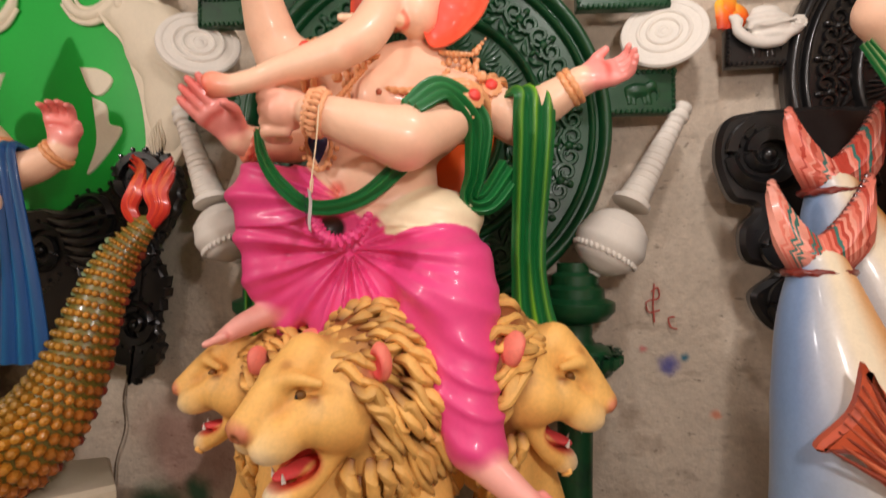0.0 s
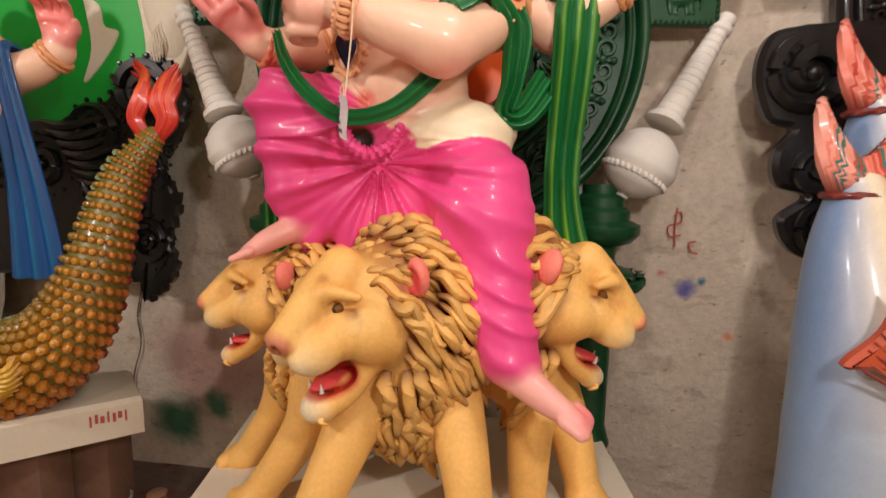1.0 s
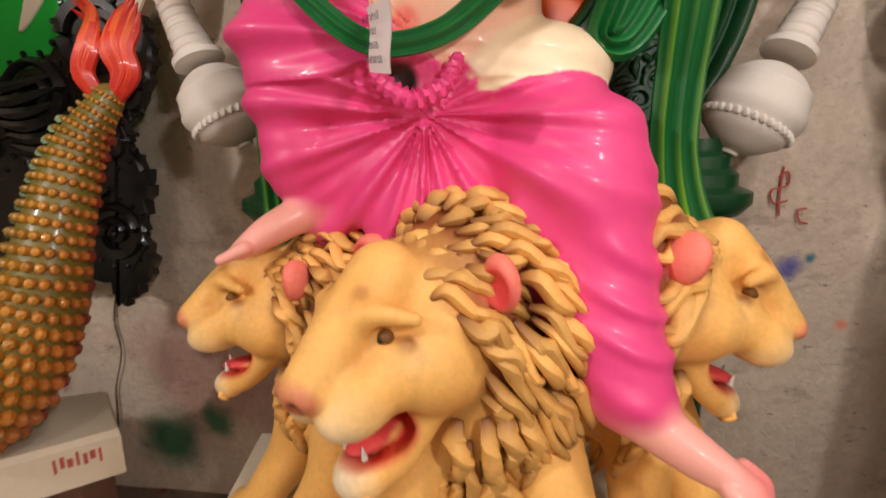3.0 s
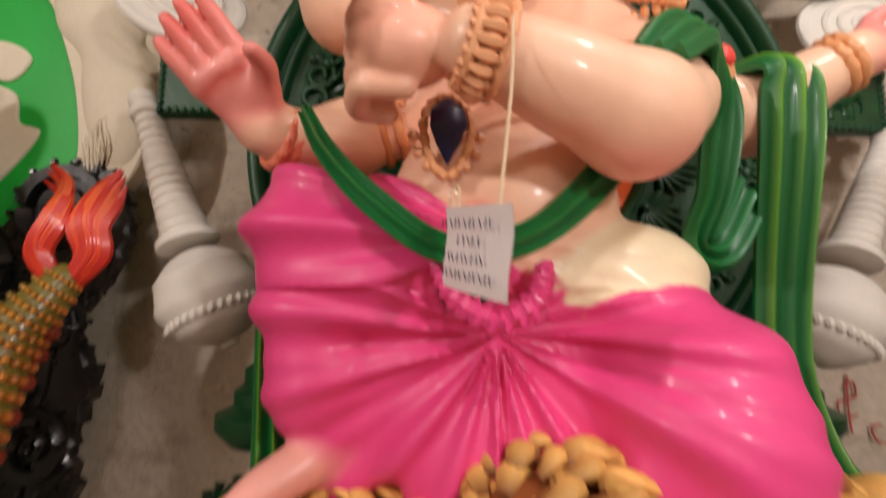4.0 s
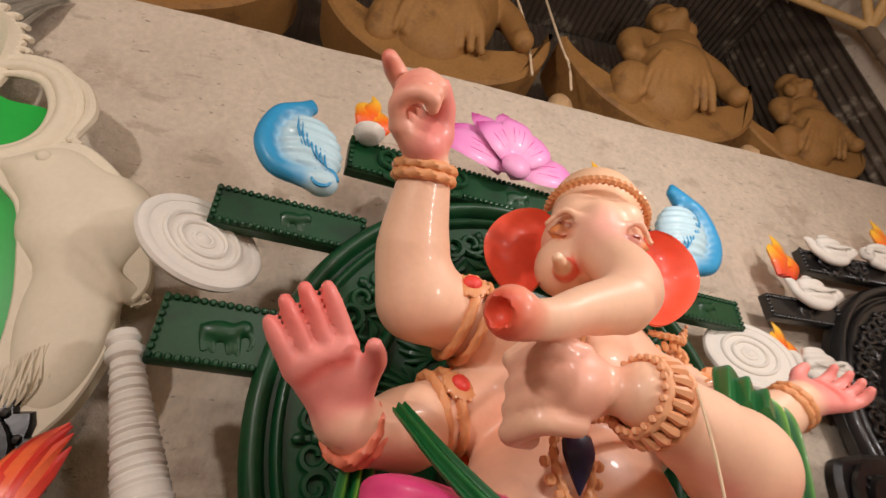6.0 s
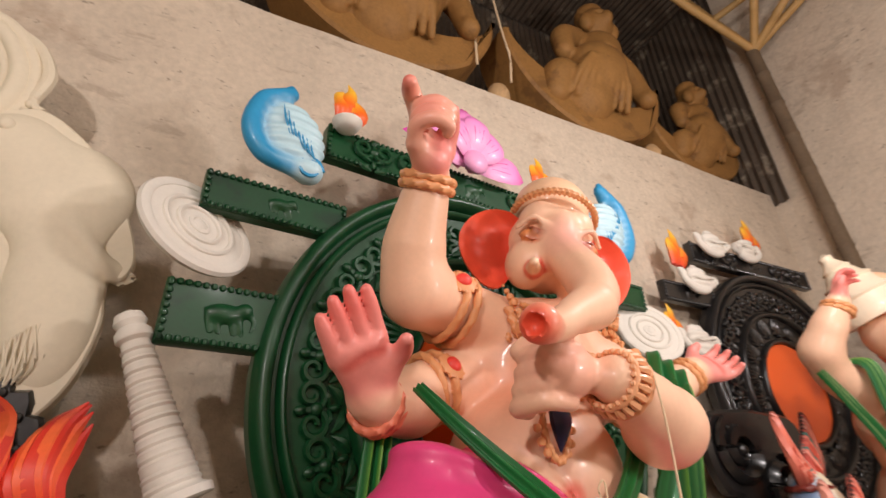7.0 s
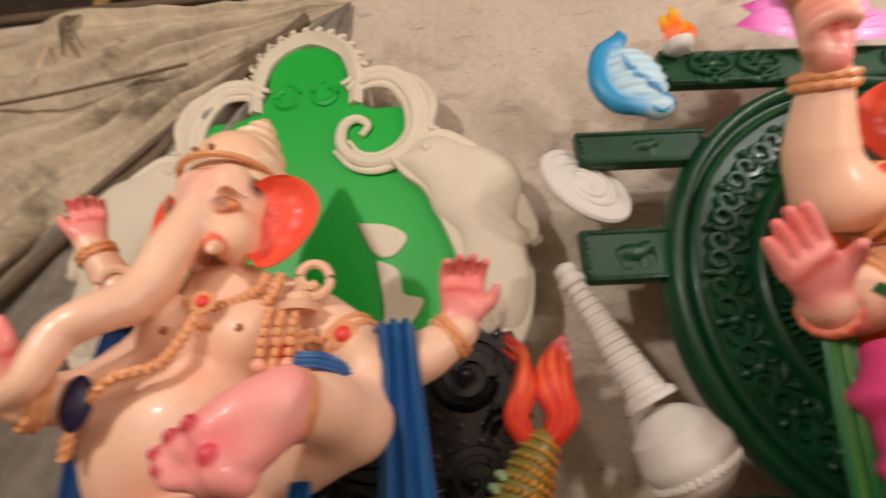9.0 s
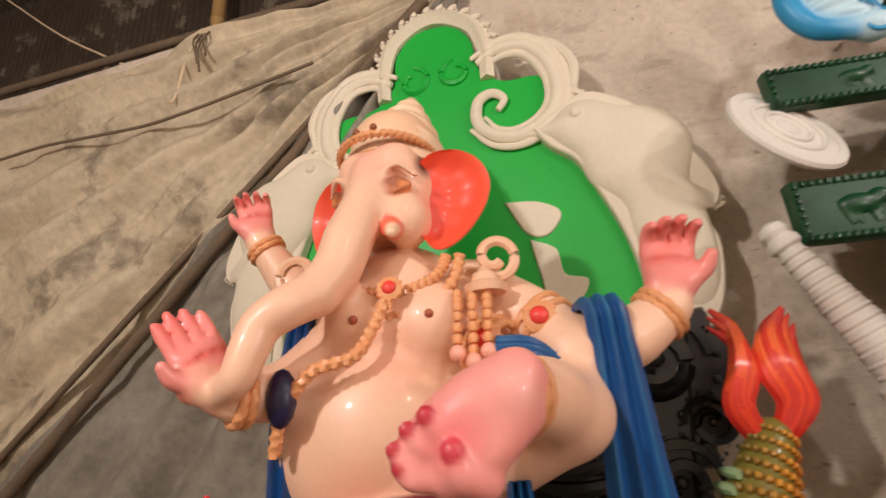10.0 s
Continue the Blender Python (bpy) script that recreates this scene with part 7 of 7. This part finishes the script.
for x0, z0, x1, z1 in ((0.3, 5.3, 0.36, 4.4), (0.6, 4.9, 0.63, 4.35)):
    s = Shell()
    s.sweep([(x0, wall_y(x0) + 0.3, 6.75), (x0, wall_y(x0) + 0.09, z0), ((x0 + x1) / 2 + 0.03, wall_y(x0) + 0.08, (z0 + z1) / 2), (x1, wall_y(x1) + 0.09, z1)], [0.009], (0.5,) * 3, n=14, sides=6)
    tagged(s.put("hanging_string", M_STRING), "pale string hanging before the clay figures", "string", "loft strings")
for x, w in ((2.9, 0.018), (3.15, 0.015)):
    s = Shell()
    s.box(Matrix.Translation((x, 3.68 - K * x, 5.6)) @ Euler((0, 0, radians(YAW))).to_matrix().to_4x4(), (w, 0.03, 1.6), (0.5,) * 3, 0.004)
    tagged(s.put("tin_batten", M_TARP), "pale wooden batten on the dark tin", "batten", "tin battens")


# ---- third idol and the pair of fish ----
def third_idol():
    cl = Clay()
    cl.lump((2.0, 1.62, 1.6), (0.24, 0.22, 0.26), SKIN, 0.05)
    cl.lump((1.95, 1.62, 1.98), (0.2, 0.18, 0.2), SKIN, 0.06)
    cl.limb([(1.78, 1.64, 2.1), (1.6, 1.7, 2.2), (1.5, 1.7, 2.3)], [0.1, 0.09, 0.085], SKIN, 0.04)
    cl.limb([(1.5, 1.7, 2.3), (1.5, 1.63, 2.4), (1.53, 1.57, 2.5)], [0.085, 0.08, 0.055], SKIN, 0.04)
    hand(cl, (1.54, 1.56, 2.51), (1.6, 1.5, 2.72), (0.2, -1, 0.2), (-1, 0, 0), 0.2, curl=0.8)
    cl.limb([(1.8, 1.56, 2.05), (1.72, 1.42, 1.92), (1.86, 1.28, 1.9)], [0.095, 0.09, 0.07], SKIN, 0.04)
    cl.limb([(1.82, 1.6, 1.85), (1.76, 1.4, 1.75), (1.96, 1.25, 1.75)], [0.13, 0.13, 0.1], SKIN, 0.04)
    cl.lump((1.93, 1.45, 1.55), (0.25, 0.2, 0.14), lin(235, 215, 160), 0.03, kc=0.006)
    hm = elephant_head(cl, (2.06, 1.47, 2.4), 30, 0, 0.26, [(2.24, 1.22, 2.22), (2.34, 1.12, 2.1), (2.36, 1.08, 1.98)], [0.07, 0.07, 0.066, 0.056, 0.045], tusk_len=0.08)
    cl.skin(0.009)
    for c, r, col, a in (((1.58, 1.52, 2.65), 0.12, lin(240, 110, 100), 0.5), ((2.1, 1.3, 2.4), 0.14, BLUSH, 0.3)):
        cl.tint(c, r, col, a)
    for sg in (1, -1):
        ear(cl, hm, sg, out=0.8)
    prof = [(0, 0.17), (0.03, 0.176), (0.05, 0.165), (0.1, 0.15), (0.11, 0.158), (0.13, 0.14), (0.18, 0.11), (0.19, 0.118), (0.21, 0.09), (0.25, 0.066), (0.26, 0.072), (0.28, 0.05), (0.31, 0.03), (0.33, 0.034), (0.35, 0.004)]
    cl.lathe(tuple(hm @ Vector((0, 0.25, 0.45))), tuple(hm @ Vector((-0.1, 0.9, 2.2))), [(h * 1.2, r * 1.08) for h, r in prof], lin(240, 222, 195), 28, tooth=0.02, teeth=14)
    bangle(cl, (1.53, 1.575, 2.48), (0.03, -0.05, 0.1), 0.062, 0.013)
    bangle(cl, (1.75, 1.44, 1.94), (0.1, -0.1, -0.1), 0.095, 0.012)
    jewel(cl, (1.84, 1.5, 2.16), (-0.3, -1, 0.3), 0.05, TAN)
    band(cl, [(1.62, 1.62, 2.24), (1.6, 1.56, 2.2), (1.62, 1.55, 2.0), (1.66, 1.52, 1.7), (1.7, 1.5, 1.4)], [0.08, 0.08, 0.09, 0.1, 0.12], 0.02, (-0.4, -1, 0), SASH, lin(140, 180, 90), n=50)
    band(cl, [(1.45, 1.72, 2.2), (1.5, 1.66, 2.05), (1.58, 1.6, 1.85), (1.62, 1.58, 1.6)], [0.04, 0.06, 0.07, 0.08], 0.015, (-0.4, -1, 0), SASH, lin(170, 190, 130), n=40)
    beads(cl, [(1.75, 1.4, 1.66), (1.88, 1.28, 1.62), (2.05, 1.26, 1.62)], 0.016, lin(235, 200, 70))
    ob = cl.put("idol_statue", M_IDOL)
    return tagged(ob, "painted elephant-headed idol with cream crown and green sash", "statue")


third_idol()
s = Shell()
s.box(Matrix.Translation((2.1, 1.75, 0.55)) @ Euler((0, 0, radians(YAW))).to_matrix().to_4x4(), (0.7, 0.5, 1.5), (0.3, 0.05, 0.04), 0.05)
tagged(s.put("draped_pedestal", M_MAROON), "dark red draped seat under the third idol", "pedestal")


def big_fish(path, rad, tail, label, seed, wide=1.0):
    """A smooth upright fish: airbrushed body and a brush-striped, crescent tail fin."""
    rnd = random.Random(seed)
    cl = Clay()
    steel, cream, amber = lin(150, 175, 200), lin(240, 225, 195), lin(235, 165, 80)
    cl.limb(path, rad, cream, 0.02, n=70)
    cl.skin(0.009)
    c0 = cl.v[0]
    cen = np.array([np.interp(c0[:, 2], [q[2] for q in path], [q[i] for q in path]) for i in range(2)]).T
    rr = np.interp(c0[:, 2], [q[2] for q in path], rad)
    u = np.clip((c0[:, 0] - cen[:, 0]) / rr, -1, 1)[:, None]
    col = np.where(u < 0, np.asarray(cream) * (1 - np.clip(-u * 1.4 - 0.35, 0, 1)) + np.asarray(lin(125, 150, 185)) * np.clip(-u * 1.4 - 0.35, 0, 1), np.asarray(cream) * (1 - np.clip(u * 1.5, 0, 1)) + np.asarray(amber) * np.clip(u * 1.5, 0, 1))
    low = np.clip((1.0 - c0[:, 2]) / 0.4, 0, 1)[:, None]
    cl.c[0] = col * (1 - low * 0.5) + np.asarray(steel) * low * 0.5
    x, y, z = tail
    n = 34
    for i in range(n):
        g = 2 * (i + 0.5) / n - 1
        b = V(x + 0.075 * g * wide, y - 0.03 * (1 - g * g), z)
        h = 0.10 + 0.20 * abs(g) ** 1.5 + 0.02 * (g > 0)
        top = V(x + 0.14 * g * wide, y - 0.01, z + h)
        tipp = top + V(-0.012 * g, 0, 0.03 * abs(g))
        pts = [b, (b * 0.6 + top * 0.4) + V(0.03 * g, -0.018, -0.005), top, tipp]
        coral = [lin(205, 90, 70), lin(232, 128, 108), lin(190, 70, 55), lin(240, 160, 140), lin(60, 120, 110)][rnd.choice((0, 1, 1, 2, 3, 3, 4))]
        cl.sweep(pts, [0.014, 0.022, 0.019, 0.006], [lin(120, 50, 40), coral, coral, lin(70, 40, 38)], n=14, sides=6, flat=1.2)
    cl.sweep([(x + 0.085 * wide * math.cos(a), y + 0.085 * math.sin(a), z - 0.005) for a in np.linspace(0, 2 * math.pi, 14, endpoint=False)], [0.014], lin(120, 45, 35), n=50, sides=8, closed=True, rope=0.2, turns=10)
    return cl, label


def finish(cl, label):
    return tagged(cl.put("fish_statue", M_FISH), label, "statue", "pair of painted fish")


cl, lab = big_fish([(1.36, 1.62, 0.2), (1.38, 1.66, 0.6), (1.37, 1.72, 0.95), (1.34, 1.76, 1.22), (1.33, 1.78, 1.42)], [0.27, 0.26, 0.215, 0.15, 0.09], (1.33, 1.78, 1.42), "painted fish standing head down with coral tail and fin", 5, 1.25)
fin = spline([(1.31, 1.12), (1.28, 0.98), (1.19, 0.86), (1.29, 0.85), (1.37, 0.76), (1.46, 0.70), (1.5, 0.72), (1.46, 0.86), (1.38, 1.0), (1.31, 1.12)], 60)[:-1]
mf = upright((1.26, 1.46, 0.95), -18) @ Matrix.Translation((-1.35, -0.9, 0))
cl.slab(fin, mf, 0.05, lin(196, 84, 50), 0.018)
for i in range(9):
    u = i / 8
    a, b = (1.47 - 0.01 * i, 0.73 + 0.012 * i), (1.22 + 0.09 * u, 0.865 + 0.22 * u)
    cl.sweep([tuple(mf @ Vector((*a, 0.045))), tuple(mf @ Vector(((a[0] + b[0]) / 2 + 0.02, (a[1] + b[1]) / 2 - 0.01, 0.056))), tuple(mf @ Vector((*b, 0.045)))], [0.006, 0.011, 0.003], [lin(110, 50, 30), lin(225, 120, 80), lin(150, 60, 40)] if i % 2 else [lin(90, 45, 30), lin(150, 60, 40), lin(120, 50, 35)], n=14, sides=6)
finish(cl, lab)
cl, lab = big_fish([(1.75, 1.82, 0.3), (1.72, 1.84, 0.9), (1.62, 1.88, 1.3), (1.53, 1.92, 1.55), (1.5, 1.94, 1.72)], [0.24, 0.24, 0.2, 0.14, 0.085], (1.5, 1.94, 1.72), "second painted fish with an amber flank and coral tail", 8, 1.25)
finish(cl, lab)


# black scrollwork at the foot of the black throne
def black_scrolls():
    m = upright((1.5, wall_y(1.5, 0.2), 0), YAW)
    t = thing("black_scrollwork", "glossy black carved leaf scrolls beside the black throne", "carving")
    o = spline([(-0.12, 2.1), (-0.26, 2.06), (-0.3, 1.9), (-0.24, 1.72), (-0.14, 1.68), (-0.2, 1.58), (-0.18, 1.45), (-0.06, 1.4), (-0.16, 1.3), (-0.1, 1.17), (0.05, 1.12), (0.3, 1.15), (0.5, 1.3), (0.5, 2.0), (0.2, 2.1), (-0.12, 2.1)], 110)[:-1]
    s = Shell()
    s.slab(o, m, 0.06, (0.5,) * 3, 0.02)
    s.put("carved_board", M_BLACK, t)
    for cx, cz, r, sg in ((-0.1, 1.9, 0.16, 1), (-0.04, 1.52, 0.11, -1), (0.02, 1.26, 0.12, 1), (0.18, 1.75, 0.14, -1), (0.22, 1.4, 0.13, 1)):
        s = Shell()
        pts = []
        for k in range(24):
            a = k / 23 * 3.2 * math.pi
            rr = r * (1 - 0.78 * k / 23)
            pts.append(tuple(m @ Vector((cx + sg * rr * math.cos(a + 2), cz + rr * math.sin(a + 2), 0.075))))
        s.sweep(pts, np.array([0.12, 0.24, 0.18, 0.12]) * r, (0.5,) * 3, n=60, sides=8, ripple=3)
        s.ball(m @ Vector((cx, cz, 0.08)), r * 0.2, (0.5,) * 3, 10)
        for k in range(16):
            a = 2 * math.pi * k / 16
            s.ball(m @ Vector((cx + 0.72 * r * math.cos(a), cz + 0.72 * r * math.sin(a), 0.07)), r * 0.06, (0.5,) * 3, 6)
        s.put("scroll", M_BLACK, t)
    return t


black_scrolls()


# ---- paper tag on its string ----
tag = thing("paper_tag", "white handwritten paper tag hung on a string from the wrist", "tag")
s = Shell()
mt = Matrix.Translation((-0.408, 1.55, 1.625)) @ Euler((radians(90), 0, radians(-73))).to_matrix().to_4x4() @ Euler((radians(4), 0, radians(-9))).to_matrix().to_4x4()
nx, nz = 10, 10
v = [mt @ Vector((-0.1 + 0.2 * i / nx, -0.06 + 0.12 * j / nz, 0.006 * math.sin(3 * i / nx) + 0.004 * math.sin(5 * j / nz + 1) + dz)) for dz in (0.0, -0.0012) for j in range(nz + 1) for i in range(nx + 1)]
w = nx + 1
f = [(j * w + i, j * w + i + 1, (j + 1) * w + i + 1, (j + 1) * w + i) for j in range(nz) for i in range(nx)]
f += [tuple(k + w * (nz + 1) for k in q[::-1]) for q in f]
s.add(v, f, (0.9, 0.9, 0.9))
card = s.put("card", M_PAPER, tag)
for row, (x0, x1) in enumerate(((-0.08, 0.07), (-0.03, 0.04), (-0.08, 0.05), (-0.08, 0.07))):
    x = x0
    q = 0
    while x < x1:
        wd = 0.009 + 0.006 * ((q * 7 + row) % 3)
        s = Shell()
        s.box(mt @ Matrix.Translation((x + wd / 2, 0.036 - 0.024 * row, 0.0135)) @ Euler((0, 0, radians(70 + 25 * (q % 3)))).to_matrix().to_4x4(), (0.013, 0.0022, 0.0008), (0.1,) * 3, 0)
        s.put("ink_stroke", M_INK, card)
        x += wd
        q += 1
s = Shell()
s.sweep([(-0.365, 1.487, 1.93), (-0.37, 1.48, 1.83), (-0.388, 1.475, 1.672)], [0.0024], (0.5,) * 3, n=14, sides=6)
s.sweep([(-0.424, 1.625, 1.68), (-0.43, 1.63, 1.715), (-0.418, 1.622, 1.73), (-0.42, 1.618, 1.683)], [0.0022], (0.5,) * 3, n=14, sides=6)
s.put("string", M_STRING, tag, "thin jute string")


# ---- paint marks on the wall, and floor clutter ----
for pts in ([(1.02, 1.29), (1.05, 1.31), (1.055, 1.26), (1.0, 1.24), (1.01, 1.19), (1.06, 1.2)], [(1.035, 1.33), (1.03, 1.22), (1.035, 1.14)], [(1.13, 1.17), (1.1, 1.16), (1.11, 1.12), (1.14, 1.11)]):
    s = Shell()
    s.sweep([(x, wall_y(x, 0.012), z) for x, z in pts], [0.004], (0.5,) * 3, n=30, sides=5)
    tagged(s.put("red_scribble", M_REDSPILL), "red scribbled line on the cement wall", "paint mark", "wall paint marks", "structure")
s = Shell()
s.sweep([(x, wall_y(x, 0.004), z) for x, z in ((-1.86, 0.8), (-1.9, 0.62), (-1.89, 0.45), (-1.95, 0.25), (-1.97, 0.05), (-2.03, -0.19))], [0.003, 0.006, 0.003, 0.007, 0.004], (0.5,) * 3, n=40, sides=5)
tagged(s.put("wall_crack", M_WOOD), "dark vertical crack down the cement wall", "crack", kind="structure")
for x, y, r, h, lab in ((-2.05, 2.08, 0.17, 0.2, "wide enamel basin of grey-brown plaster slurry"), (-1.72, 2.42, 0.055, 0.14, "small tin can")):
    t = thing("plaster_basin" if r > 0.1 else "tin_can", lab + " on the floor", "basin" if r > 0.1 else "can")
    s = Shell()
    s.lathe((x, y, FLOOR_Z + 0.01), (x, y, 1), [(0, r * 0.7), (0.01, r * 0.75), (h * 0.9, r), (h, r * 1.06), (h * 1.02, r * 1.03), (h * 0.92, r * 0.96), (0.03, r * 0.7)], (0.5,) * 3, 32)
    s.put("body", M_PLASTIC, t)
    s = Shell()
    s.lathe((x, y, FLOOR_Z + h * 0.6), (x, y, 1), [(0, r * 0.8), (h * 0.15, r * 0.86), (h * 0.16, 0.002)], (0.5,) * 3, 24)
    s.put("filling", M_SLURRY, t)
for x, y, r, mat, lab in ((-1.85, 2.3, 0.05, M_BLUECAP, "blue plastic paint pot on the floor"), (-1.68, 2.28, 0.05, M_PLASTIC, "white paint-splashed pot on the floor"), (-1.58, 2.5, 0.045, M_SLURRY, "brown paint pot against the wall")):
    s = Shell()
    s.lathe((x, y, FLOOR_Z), (x, y, 1), [(0, r * 0.9), (0.005, r), (0.09, r), (0.1, r * 1.08), (0.115, r * 1.08), (0.12, r * 0.95)], (0.5,) * 3, 24)
    tagged(s.put("paint_pot", mat), lab, "paint pot", "paint pots")
c = Clay()
for k in range(26):
    rnd = random.Random(k)
    a = V(-0.52 + rnd.uniform(-0.09, 0.09), 1.38 + rnd.uniform(-0.08, 0.08), 0.36 + rnd.uniform(-0.05, 0.08))
    c.limb([a, a + V(rnd.uniform(-0.1, 0.1), rnd.uniform(-0.06, 0.06), rnd.uniform(-0.05, 0.05)), a + V(rnd.uniform(-0.12, 0.12), rnd.uniform(-0.08, 0.08), -0.06)], [0.012, 0.022, 0.01], (0.5,) * 3, 0.012)
c.lump((-0.52, 1.38, 0.33), (0.1, 0.09, 0.06), (0.5,) * 3, 0.02)
c.skin(0.007)
tagged(c.put("grey_rag", M_GREYCLOTH), "crumpled grey rag lying over the lion's paw", "rag")
